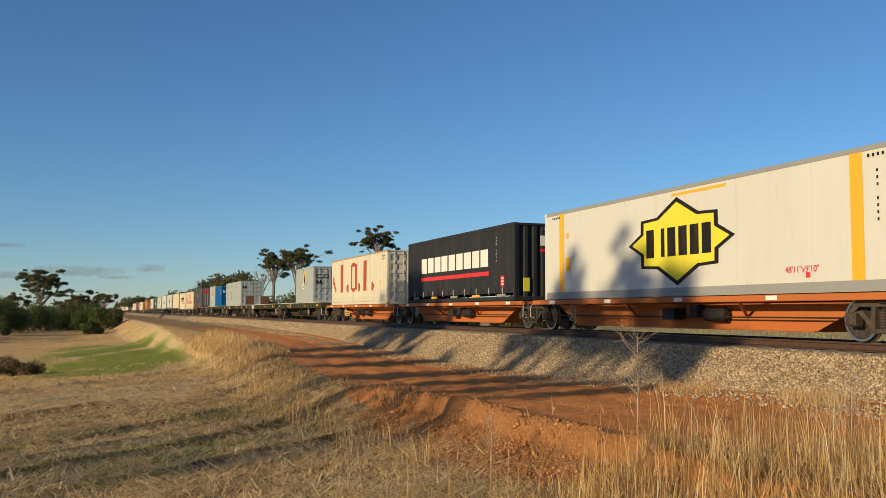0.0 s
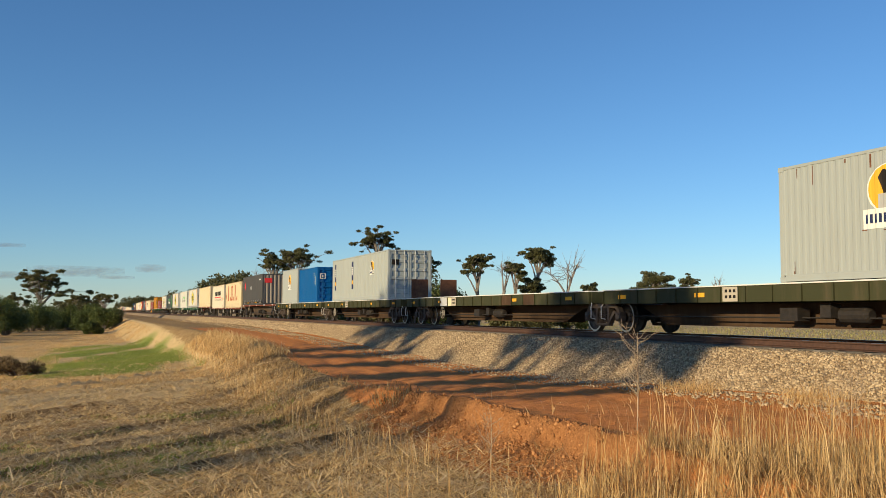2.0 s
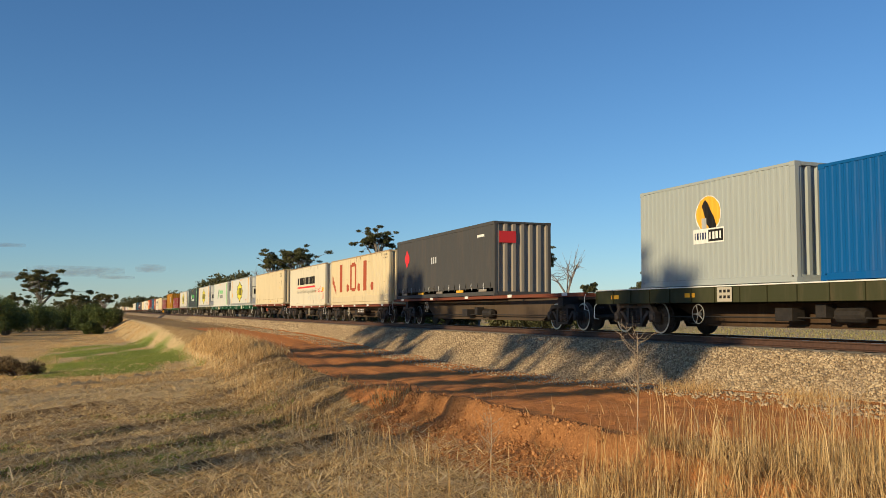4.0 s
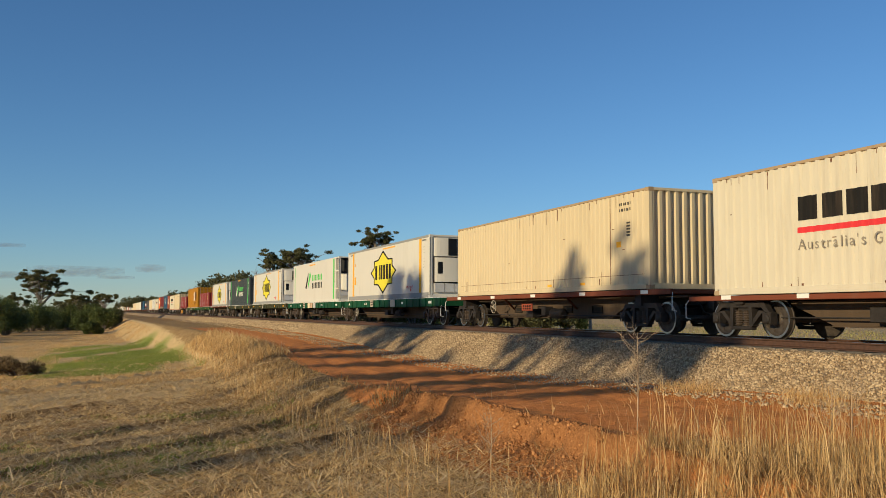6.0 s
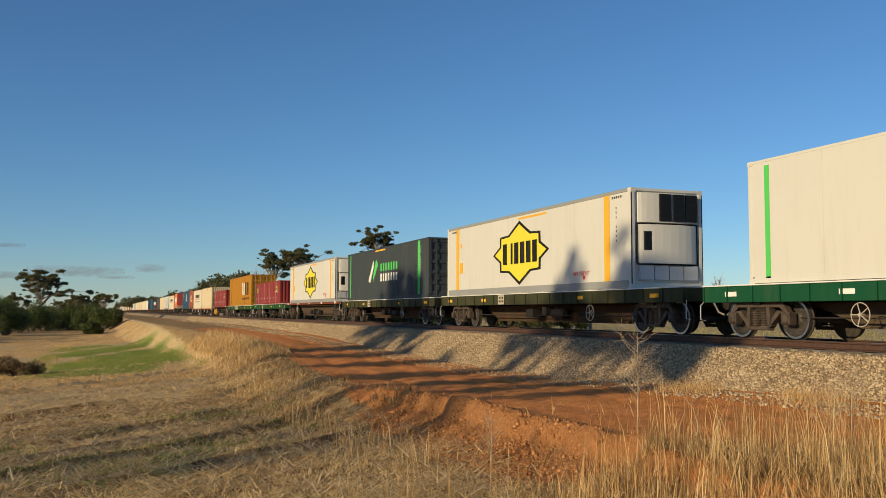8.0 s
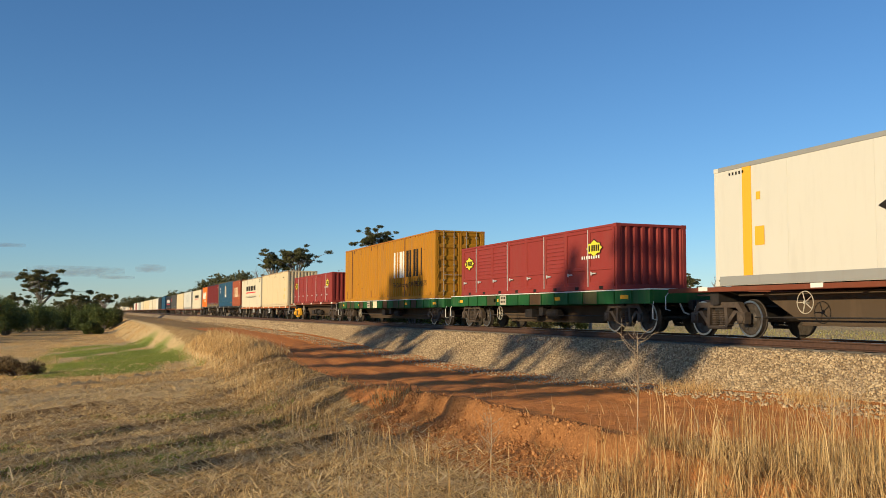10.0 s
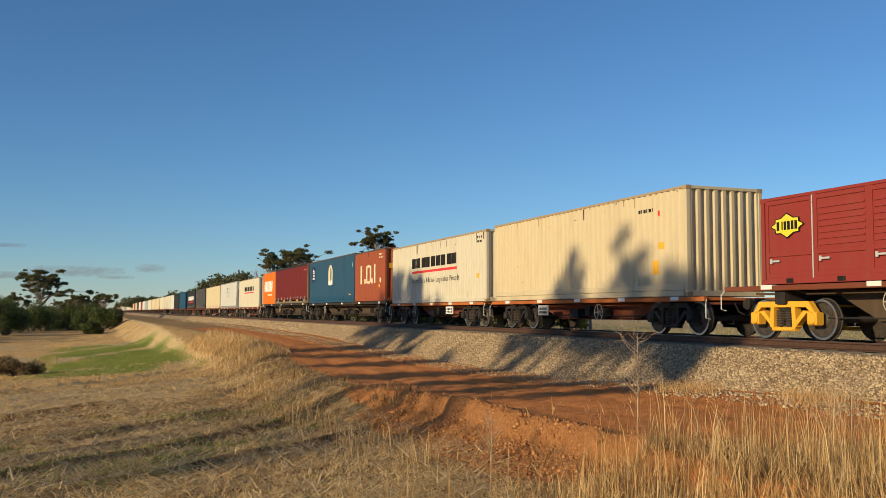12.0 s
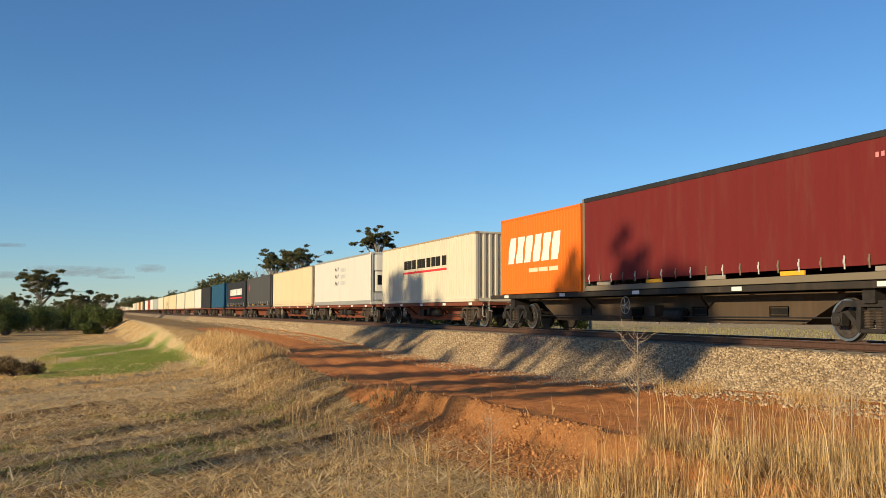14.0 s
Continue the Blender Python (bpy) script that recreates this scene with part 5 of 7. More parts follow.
def louvred(name, length, height, mat, label):
    """A low box of framed panels, some with louvres, with bars between its doors."""
    box = new(name)
    frame_of(box, length, height, mat)
    roof_of(box, length, height, mat)
    k = 8
    w = (length - 0.3) / k
    for i in range(k):
        a = 0.15 + w * i
        panel = part("side_panel", Form().box(-HALF + 0.03, a, 0.16, -HALF + 0.06, a + w, height - 0.07), mat, box)
        f = Form()
        f.slab(-HALF + 0.002, a, 0.16, -HALF + 0.035, a + 0.09, height - 0.07, 0.008).slab(-HALF + 0.002, a + w - 0.09, 0.16, -HALF + 0.035, a + w, height - 0.07, 0.008)
        for z in (0.16, 0.62, height - 0.18):
            f.slab(-HALF + 0.004, a + 0.09, z, -HALF + 0.033, a + w - 0.09, z + 0.10, 0.008)
        part("panel_frame", f, mat, panel)
        if i in (2, 5, 6):
            for j in range(7):
                z = 0.80 + j * (height - 1.05) / 7
                g = Form().prism([(-HALF + 0.008, z), (-HALF + 0.03, z + 0.085), (-HALF + 0.034, z + 0.01)], 1, a + 0.11, a + w - 0.11)
                part("louvre", g, mat, panel)
        part("door_handle", Form().slab(-HALF - 0.03, a + w - 0.45, 0.50, -HALF + 0.004, a + w - 0.17, 0.545, 0.008).slab(-HALF - 0.035, a + w - 0.22, 0.47, -HALF + 0.004, a + w - 0.16, 0.575, 0.008), GREY_PANEL, panel, "worn grey door handle")
        # the rail is not recessed: black stands for the shaded inside
        part("pocket_shade", Form().box(-HALF - 0.003, a + w * 0.5 - 0.11, 0.03, -HALF + 0.02, a + w * 0.5 + 0.11, 0.13), BLACK_PAINT, panel, "black plate for the shade inside a lashing recess")
        if i % 2:
            part("lock_bar", Form().lathe((-HALF - 0.012, a + 0.02, 0.12), 2, [(0, 0.016), (height - 0.2, 0.016)], 8), GREY_PANEL, panel)
    part("far_side", side_sheet([(0.1, 0), (length - 0.1, 0)], 0.15, height - 0.06, 1), mat, box)
    part("front_wall", end_sheet(corrugation(2 * HALF - 0.22, -HALF + 0.11, 0.27, 0.06), 0.15, height - 0.06, 0.015), mat, box)
    wall_at_rear(box, length, height, mat)
    tagged(box, label, "container", "freight containers")
    return box, Decals(box, [(0.1, 0.0), (length - 0.1, 0.0)], 0.006)


# ---- train: wagons ----
def side_frame_form():
    """The cast truss frame of a bogie, with its windows, at x = 0."""
    f = Form()
    x0, x1 = -0.075, 0.075
    f.prism([(-0.98, 0.60), (-0.78, 0.86), (0.78, 0.86), (0.98, 0.60), (0.86, 0.60), (0.70, 0.73), (-0.70, 0.73), (-0.86, 0.60)], 0, x0, x1)
    for s in (-1, 1):
        f.prism([(s * 0.98, 0.60), (s * 0.72, 0.60), (s * 0.30, 0.22), (s * 0.30, 0.34), (s * 0.62, 0.66)], 0, x0, x1)
        f.prism([(s * 0.30, 0.24), (s * 0.42, 0.30), (s * 0.38, 0.75), (s * 0.27, 0.75)], 0, x0 - 0.01, x1 + 0.01)
        f.slab(x0 - 0.02, s * 0.9 - 0.14, 0.34, x1 + 0.02, s * 0.9 + 0.14, 0.62, 0.03)
        f.lathe((x0 - 0.06, s * 0.9, 0.46), 0, [(0, 0.07), (0.02, 0.105), (0.12, 0.105)], 12)
    f.slab(x0, -0.36, 0.20, x1, 0.36, 0.29, 0.02)
    return f


def spring_form():
    f = Form()
    for y in (-0.14, 0.14):
        prof = []
        for i in range(7):
            prof += [(0.30 + i * 0.055, 0.08), (0.329 + i * 0.055, 0.11)]
        f.lathe((0, y, 0), 2, prof, 8)
    return f


def wheelset_form():
    f = Form()
    for s in (-1, 1):
        f.lathe((s * 0.755, 0, 0), 0, [(s * -0.085, 0.16), (s * -0.08, 0.47), (s * -0.045, 0.475), (s * -0.04, 0.448), (s * 0.06, 0.44), (s * 0.062, 0.385), (s * 0.025, 0.36), (s * 0.03, 0.19), (s * 0.07, 0.15), (s * 0.075, 0.08)], 24)
    f.lathe((0, 0, 0), 0, [(-1.02, 0.065), (-0.7, 0.08), (0.7, 0.08), (1.02, 0.065)], 10)
    for s in (-1, 1):
        for i in range(6):
            t = i * math.pi / 3
            y, z = 0.27 * math.cos(t), 0.27 * math.sin(t)
            f.slab(s * 0.785 - 0.014, y - 0.03, z - 0.03, s * 0.785 + 0.014, y + 0.03, z + 0.03, 0.01)
    return f


def wheelset_mesh():
    """Wheels and axle, with the worn bright rims as a second material."""
    f = wheelset_form()
    dull = len(f.f)
    for s in (-1, 1):
        f.lathe((s * 0.755, 0, 0), 0, [(s * 0.0605, 0.388), (s * 0.066, 0.39), (s * 0.066, 0.438), (s * 0.0605, 0.441)], 24)
        del f.f[-2:]      # an open ring
    me = mesh_of("wheelset", f, WHEEL_STEEL)
    me.materials.append(TREAD)
    for poly in me.polygons[dull:]:
        poly.material_index = 1
    return me


WHEELSETS = []


def bogie(wagon, y, tone):
    mats = {"brown": CAST_STEEL, "black": DARK_STEEL, "yellow": YELLOW_PAINT}
    b = part("bogie", shared("bolster", lambda: Form().slab(-1.0, -0.20, 0.46, 1.0, 0.20, 0.74, 0.03).lathe((0, 0, 0.7), 2, [(0, 0.3), (0.14, 0.28)], 14), DARK_STEEL), DARK_STEEL, wagon)
    b.location = (0, y, 0)
    for s in (-1, 1):
        o = part("side_frame", shared("side_frame_" + tone, side_frame_form, mats[tone]), None, b)
        o.location = (s * 1.0, 0, 0)
        o = part("spring_nest", shared("springs", spring_form, CAST_STEEL), None, b)
        o.location = (s * 1.0, 0, 0)
        if "wheelset" not in MESHES:
            MESHES["wheelset"] = wheelset_mesh()
        ws = part("wheelset", MESHES["wheelset"], None, b)
        ws.location = (0, s * 0.9, 0.46)
        WHEELSETS.append((ws, s * 0.9, wagon))
    return b


def handwheel_form():
    f = Form()
    pts = [(0, 0.24 * math.cos(t), 0.24 * math.sin(t)) for t in [2 * math.pi * i / 20 for i in range(21)]]
    f.tube(pts, [0.011] * 21, 6)
    for i in range(5):
        t = 2 * math.pi * i / 5
        f.tube([(0, 0, 0), (0, 0.23 * math.cos(t), 0.23 * math.sin(t))], [0.014, 0.012], 5)
    f.lathe((-0.03, 0, 0), 0, [(0, 0.04), (0.12, 0.04)], 8)
    return f


def wagon(kind, s0, s1, deck, mat, girder_mat, label, belly=0.28, tone="brown", detail=2, tags=YELLOW_PAINT, bulkheads=(), brake=None, board=None, rear_tone=None, lead=True, shared_rear=False, patches=()):
    """A container wagon from s0 (leading) to s1. kind: 'flat' with deep ribbed sills, 'belly' with a fish-bellied plate, 'spine' with a slim frame."""
    w = new("flat_wagon" if kind == "flat" else "container_wagon")
    L = s1 - s0
    a, b = 0.35, L - 0.35
    hx = 1.28
    bog = (2.1 if lead else 1.2, L + 0.05 if shared_rear else L - 2.1)
    if kind == "flat":
        low = deck - 0.42
        for s in (-1, 1):
            f = Form().slab(min(s * hx, s * (hx - 0.05)), a, low, max(s * hx, s * (hx - 0.05)), b, deck - 0.035, 0.01)
            part("side_sill", f, mat, w)
        k = max(4, round((b - a) / 0.92))
        me = shared("sill_rib_" + mat.name + "%.2f" % deck, lambda: Form().prism([(-0.035, low + 0.01), (-0.035, deck - 0.06), (-0.012, deck - 0.045), (0.0, deck - 0.045), (0.0, low + 0.01)], 1, -0.02, 0.02), mat)
        for i in range(k + 1):
            o = part("rib", me, None, w)
            o.location = (-hx, a + 0.03 + (b - a - 0.06) * i / k, 0)
        for i, patch in patches:
            ya, yb = (a + 0.03 + (b - a - 0.06) * (i + n) / k for n in (0, 1))
            part("sill_patch", Form().box(-hx - 0.004, ya + 0.022, low + 0.012, -hx + 0.01, yb - 0.022, deck - 0.05), patch, w, "repainted or sprayed-over panel of the sill")
        # white paint gives the deck's lip its sunlit bright line
        part("deck", Form().slab(-hx - 0.03, a, deck - 0.035, hx + 0.03, b, deck - 0.004, 0.006), WHITE_PAINT, w, "steel deck painted white for its sunlit edge")
        part("end_beam", Form().slab(-hx + 0.05, a - 0.02, low + 0.02, hx - 0.05, a + 0.10, deck - 0.04), mat, w)
        part("end_beam", Form().slab(-hx + 0.05, b - 0.10, low + 0.02, hx - 0.05, b + 0.02, deck - 0.04), mat, w)
        if detail:
            for i, y in enumerate((1.5, 5.6, L - 5.2, L - 1.6)):
                part("tag", Form().box(-hx - 0.004, y, low + 0.14, -hx + 0.01, y + 0.42, low + 0.25), tags, w, "small reflective tag")
            part("number_plate", Form().box(-hx - 0.04, L * 0.62, low + 0.02, -hx - 0.036, L * 0.62 + 0.55, deck - 0.05), HANDWHEEL, w, "pale worn plate with dark marks")
            for r in range(2):
                for i in range(3):
                    part("plate_mark", Form().box(-hx - 0.044, L * 0.62 + 0.07 + 0.15 * i, low + 0.10 + 0.14 * r, -hx - 0.0405, L * 0.62 + 0.16 + 0.15 * i, low + 0.17 + 0.14 * r), BLACK_PAINT, w)
    else:
        low = deck - (0.16 if kind == "belly" else 0.13)
        for s in (-1, 1):
            part("side_sill", Form().slab(min(s * hx, s * (hx - 0.09)), a, low, max(s * hx, s * (hx - 0.09)), b, deck - 0.012, 0.012), mat, w)
        k = max(4, round((b - a) / 3.0))
        for i in range(k + 1):
            y = a + 0.05 + (b - a - 0.2) * i / k
            part("cross_bearer", Form().slab(-hx + 0.06, y, low + 0.02, hx - 0.06, y + 0.10, deck - 0.03, 0.01), mat, w)
        if detail:
            for i in range(5):
                y = 1.4 + (L - 3.4) * i / 4
                part("tag", Form().box(-hx - 0.006, y, low + 0.03, -hx + 0.01, y + 0.36, low + 0.13), WHITE_PAINT, w, "small white reflective tag")
            if kind == "belly":
                for y in (L * 0.36, L * 0.64):
                    part("strut", Form().tube([(-hx + 0.06, y, low + 0.02), (-0.56, y + 0.5, low - 0.36)], [0.045, 0.045], 4), mat, w)
    # the deep middle girder, tapering up over the bogies
    gx = 0.36 if kind == "flat" else 0.55
    up = low - 0.02
    pts = [(0.6, up), (0.6, up - 0.05), (bog[0] + 1.15, up - 0.10), (bog[0] + 2.4, belly), (bog[1] - 2.4, belly), (bog[1] - 1.15, up - 0.10), (L - 0.6, up - 0.05), (L - 0.6, up)]
    part("girder", Form().prism(pts, 0, -gx, gx), girder_mat, w)
    f = Form().slab(-gx - 0.09, bog[0] + 2.4, belly - 0.02, gx + 0.09, bog[1] - 2.4, belly + 0.015, 0.008)
    part("girder_flange", f, girder_mat, w)
    for y in bog if lead else bog[1:]:
        part("bolster_mount", Form().slab(-1.15, y - 0.16, 0.80, 1.15, y + 0.16, up + 0.04, 0.02), DARK_STEEL, w)
        bogie(w, y, rear_tone if rear_tone and y > 5 else tone)
    for y, s in ((a, -1), (b, 1)):
        f = Form().slab(-0.09, min(y, y + s * 0.30), 0.72, 0.09, max(y, y + s * 0.30), 0.92, 0.02).slab(-0.16, min(y + s * 0.16, y + s * 0.34), 0.68, 0.16, max(y + s * 0.16, y + s * 0.34), 0.96, 0.04)
        part("coupler", f, DARK_STEEL, w)
        if detail > 1:
            part("brake_hose", Form().tube([(-0.35, y, 0.85), (-0.36, y + s * 0.18, 0.62), (-0.3, y + s * 0.34, 0.55)], [0.025] * 3, 6), HANDWHEEL if kind == "flat" else BLACK_PAINT, w)
            part("grab_rail", Form().tube([(-hx + 0.05, y + s * 0.03, low + 0.05), (-hx - 0.02, y + s * 0.10, low - 0.08), (-hx - 0.02, y + s * 0.10, low - 0.42), (-hx + 0.12, y + s * 0.10, low - 0.45)], [0.014] * 4, 5), WHITE_PAINT, w, "bent white grab rail")
    if detail:
        o = part("handwheel", shared("handwheel", handwheel_form, HANDWHEEL), None, w, "spoked pale handbrake wheel")
        o.location = (-hx + 0.02, brake or bog[1] - 3.2, low - 0.28)
        f = Form().lathe((-0.75, L * 0.42, 0.56), 1, [(0, 0.10), (0.05, 0.17), (0.75, 0.17), (0.80, 0.10)], 12)
        part("air_tank", f, DARK_STEEL, w)
        part("brake_gear", Form().slab(-0.95, L * 0.53, 0.42, -0.60, L * 0.53 + 0.55, 0.72).tube([(-0.8, bog[0] + 1.0, 0.5), (-0.8, bog[1] - 1.0, 0.5)], [0.02, 0.02], 5).slab(-1.0, L * 0.47, 0.5, -0.7, L * 0.47 + 0.3, 0.8), DARK_STEEL, w)
    if board:
        y0, y1, z0, z1, board_mat = board
        o = part("number_board", Form().slab(-hx + 0.01, y0, z0, -hx + 0.05, y1, z1, 0.006), board_mat, w, "plate with rows of worn marks")
        for r in range(2):
            for i in range(4):
                ya, h = y0 + (0.10 + 0.21 * i) * (y1 - y0), z1 - z0
                part("board_mark", Form().box(-hx + 0.002, ya, z0 + (0.18 + 0.36 * r) * h, -hx + 0.009, ya + 0.13 * (y1 - y0), z0 + (0.42 + 0.36 * r) * h), GREY_PANEL if board_mat is BROWN_GIRDER else BLACK_PAINT, o)
    if kind == "belly" and tone == "black" and detail:
        for i in range(4):
            y = bog[0] + 2.9 + (bog[1] - bog[0] - 6.4) * i / 3.4
            # no hole is cut: a black plate stands for the shade inside one
            part("girder_shade_plate", Form().slab(-gx - 0.004, y, belly + 0.16, -gx + 0.02, y + 0.62, belly + 0.40, 0.05), BLACK_PAINT, w, "black plate standing for a shaded girder cut-out")
    for y in bulkheads:
        part("bulkhead", Form().slab(-1.15, y, deck, 1.15, y + 0.06, deck + 0.95, 0.012), RUST_PLATE, w, "rusted upright end plate")
    tagged(w, label, "wagon", "train wagons")
    return rides(w, s0, 0.0)


# ---- train: what it is made of, from its leading end ----
WHITE_BOX = paint("white_box_paint", (0.64, 0.615, 0.545), 0.45, 0.22, 0.04)
CREAM_BOX = paint("cream_box_paint", (0.63, 0.525, 0.33), 0.55, 0.42, 0.28)
PALE_CREAM = paint("pale_cream_paint", (0.63, 0.575, 0.44), 0.55, 0.45, 0.30)
GREY_BOX = paint("light_grey_box_paint", (0.36, 0.385, 0.37), 0.5, 0.25, 0.04)
BLUE_BOX = paint("blue_box_paint", (0.012, 0.095, 0.30), 0.45, 0.25, 0.04)
STEEL_BLUE = paint("steel_blue_box_paint", (0.026, 0.082, 0.155), 0.5, 0.25, 0.05)
CHARCOAL = paint("charcoal_curtain", (0.030, 0.031, 0.034), 0.55, 0.35, 0.02)
DARK_GREY = paint("dark_grey_curtain", (0.075, 0.073, 0.072), 0.6, 0.4, 0.02)
SLATE = paint("slate_box_paint", (0.052, 0.062, 0.066), 0.5, 0.3, 0.03)
RED_BOX = paint("dull_red_box_paint", (0.265, 0.042, 0.034), 0.5, 0.35, 0.10)
MAROON = paint("maroon_curtain", (0.150, 0.021, 0.019), 0.6, 0.3, 0.02)
BRICK_BOX = paint("brick_orange_box_paint", (0.31, 0.082, 0.036), 0.55, 0.3, 0.08)
ORANGE_BOX = paint("bright_orange_box_paint", (0.74, 0.165, 0.004), 0.45, 0.15, 0.03)
AMBER_BOX = paint("amber_box_paint", (0.41, 0.19, 0.006), 0.55, 0.7, 0.4)
STRIPED_END = paint("grey_brown_end_paint", (0.30, 0.26, 0.21), 0.5, 0.4, 0.08)
OLIVE = paint("olive_wagon_paint", (0.050, 0.052, 0.024), 0.6, 0.5, 0.15)
WAGON_GREEN = paint("green_wagon_paint", (0.014, 0.075, 0.032), 0.5, 0.3, 0.06)
WAGON_MIDGREEN = paint("mid_green_wagon_paint", (0.026, 0.105, 0.030), 0.5, 0.45, 0.15)
WAGON_ORANGE = paint("orange_wagon_paint", (0.47, 0.145, 0.033), 0.55, 0.45, 0.2)
WAGON_BROWN = paint("red_brown_wagon_paint", (0.18, 0.055, 0.028), 0.6, 0.5, 0.2)
WAGON_BLACK = paint("black_wagon_paint", (0.040, 0.034, 0.028), 0.6, 0.6, 0.2)
DUSTY_GIRDER = paint("dusty_dark_girder", (0.085, 0.060, 0.040), 0.7, 0.5, 0.2)

# top rails: rust and grime, with the shade line along them in the colour
RUST_SHADE_RAIL = paint("rust_and_shade_cream_rail", (0.40, 0.29, 0.17), 0.7, 0.8, 0.9)
RUST_SHADE_AMBER = paint("rust_and_shade_amber_rail", (0.40, 0.16, 0.02), 0.7, 0.8, 0.9)
DARK_EDGE = paint("grimy_shade_rail", (0.10, 0.085, 0.075), 0.7, 0.6, 0.5)
KHAKI_FRAME = paint("khaki_frame_paint", (0.20, 0.165, 0.115), 0.6, 0.5, 0.15)
FAINT_BLACK = paint("worn_faint_lettering", (0.30, 0.265, 0.205), 0.7, 0.3, 0.03)
PINK_RUST = paint("rusty_cream_panel", (0.52, 0.36, 0.24), 0.7, 0.8, 0.8)
L20, L40, L48 = 6.058, 12.192, 14.63
LOW, HIGH = 1.02, 1.27       # deck heights


def name_bars(dec, mat, y0, y1, z0, z1, n, under=None):
    """A row of plain blocks, with a stripe below it."""
    dec.marks(mat, y0, y1, z0, z1, n, 0.84)
    if under:
        h = z1 - z0
        dec.bar(under, y0, y1, z0 - 0.52 * h, z0 - 0.28 * h)


def big_initials(dec, mat, blocks, dots, z0, z1, slash=None):
    """Tall plain bars and a frame, dots between them, and a slanting stroke."""
    for k, (a, b) in enumerate(blocks):
        w, h = b - a, z1 - z0
        if k % 2:      # an open frame between two upright bars
            dec.bar(mat, a + 0.04 * w, a + 0.28 * w, z0 + 0.06 * h, z1 - 0.06 * h)
            dec.bar(mat, a + 0.70 * w, a + 0.94 * w, z0 + 0.06 * h, z1 - 0.06 * h)
            dec.bar(mat, a + 0.28 * w, a + 0.70 * w, z1 - 0.14 * h, z1)
            dec.bar(mat, a + 0.28 * w, a + 0.70 * w, z0, z0 + 0.12 * h)
        else:
            dec.bar(mat, a + 0.42 * w, a + 0.84 * w, z0, z1)
    for y in dots:
        dec.disc(mat, y, z0 + 0.13 * (z1 - z0), 0.145 * (z1 - z0))
    if slash:
        y0, y1 = slash
        k = (z1 - z0) * 0.42 / (y1 - y0)
        dec.band(mat, y0, y1, lambda q: z0 - 0.12 + (q - y0) * k * 1.1, lambda q: z0 + 0.16 + (q - y0) * k * 1.5)


def code_bars(dec, y, z, height, mat=BLACK_PAINT, n=8):
    for i in range(n):
        if i != 3:
            dec.bar(mat, y, y + 0.045, z - i * height / n, z - i * height / n + height / n * 0.45)


def lash_marks(dec, length, height, mat=BLACK_PAINT):
    for y in (0.5, length - 1.1):
        for i in range(5):
            dec.bar(mat, y + 0.12 * i, y + 0.12 * i + 0.06, height - 0.22, height - 0.15)


def weathered(dec, length, height, seed, mat=RUST_PLATE, n=26):
    """Rust that runs down from the top rail and creeps up from the lower one, and small scrapes."""
    rng = np.random.default_rng(seed)
    f = dec.form(mat)
    for i in range(n):
        y, w, h = 0.2 + (length - 0.4) * rng.random(), 0.012 + 0.03 * rng.random(), 0.05 + 0.4 * rng.random() ** 3
        z = height - 0.09 - h if i % 3 else 0.17
        dec.band(mat, y, y + w, lambda q: z, lambda q: z + h, 0.0025, 1, f)
    for i in range(n // 4):
        y, z = 0.3 + (length - 0.6) * rng.random(), 0.3 + (height - 0.6) * rng.random()
        dec.band(mat, y, y + 0.05 + 0.10 * rng.random(), lambda q: z, lambda q: z + 0.02, 0.0025, 1, f)


def end_code(dec, y, z, mat=BLACK_PAINT, rows=2, n=6):
    """Short rows of small marks high on the side, near the leading end."""
    for r in range(rows):
        dec.marks(mat, y, y + 0.115 * n, z - 0.17 * r, z - 0.17 * r + 0.085, n - r, 0.6)


def star_box(s, length, deck, label):
    box, d = reefer("refrigerated_container", length, 2.9, WHITE_BOX, label)
    d.bar(YELLOW_PAINT, 1.17, 1.50, 0.10, 2.88)
    d.bar(YELLOW_PAINT, length - 1.36, length - 1.04, 0.10, 2.88)
    star_badge(d, 7.4, 1.46, 2.32, 1.17)
    d.bar(YELLOW_PAINT, length - 1.78, length - 1.46, 0.92, 1.36, 0.008)
    d.bar(YELLOW_PAINT, length - 1.66, length - 1.52, 1.98, 2.16, 0.008)
    d.bar(YELLOW_PAINT, length * 0.36, length * 0.51, 2.66, 2.73)
    code_bars(d, 0.78, 2.35, 1.1)
    lash_marks(d, length, 2.88)
    d.bar(RED_PAINT, 2.65, 2.78, 0.34, 0.46)
    d.finish()
    text_part("48'11\"x9'10\"", 0.20, RED_PAINT, box, 3.4, 0.46, -HALF - 0.006)
    return rides(box, s, deck)


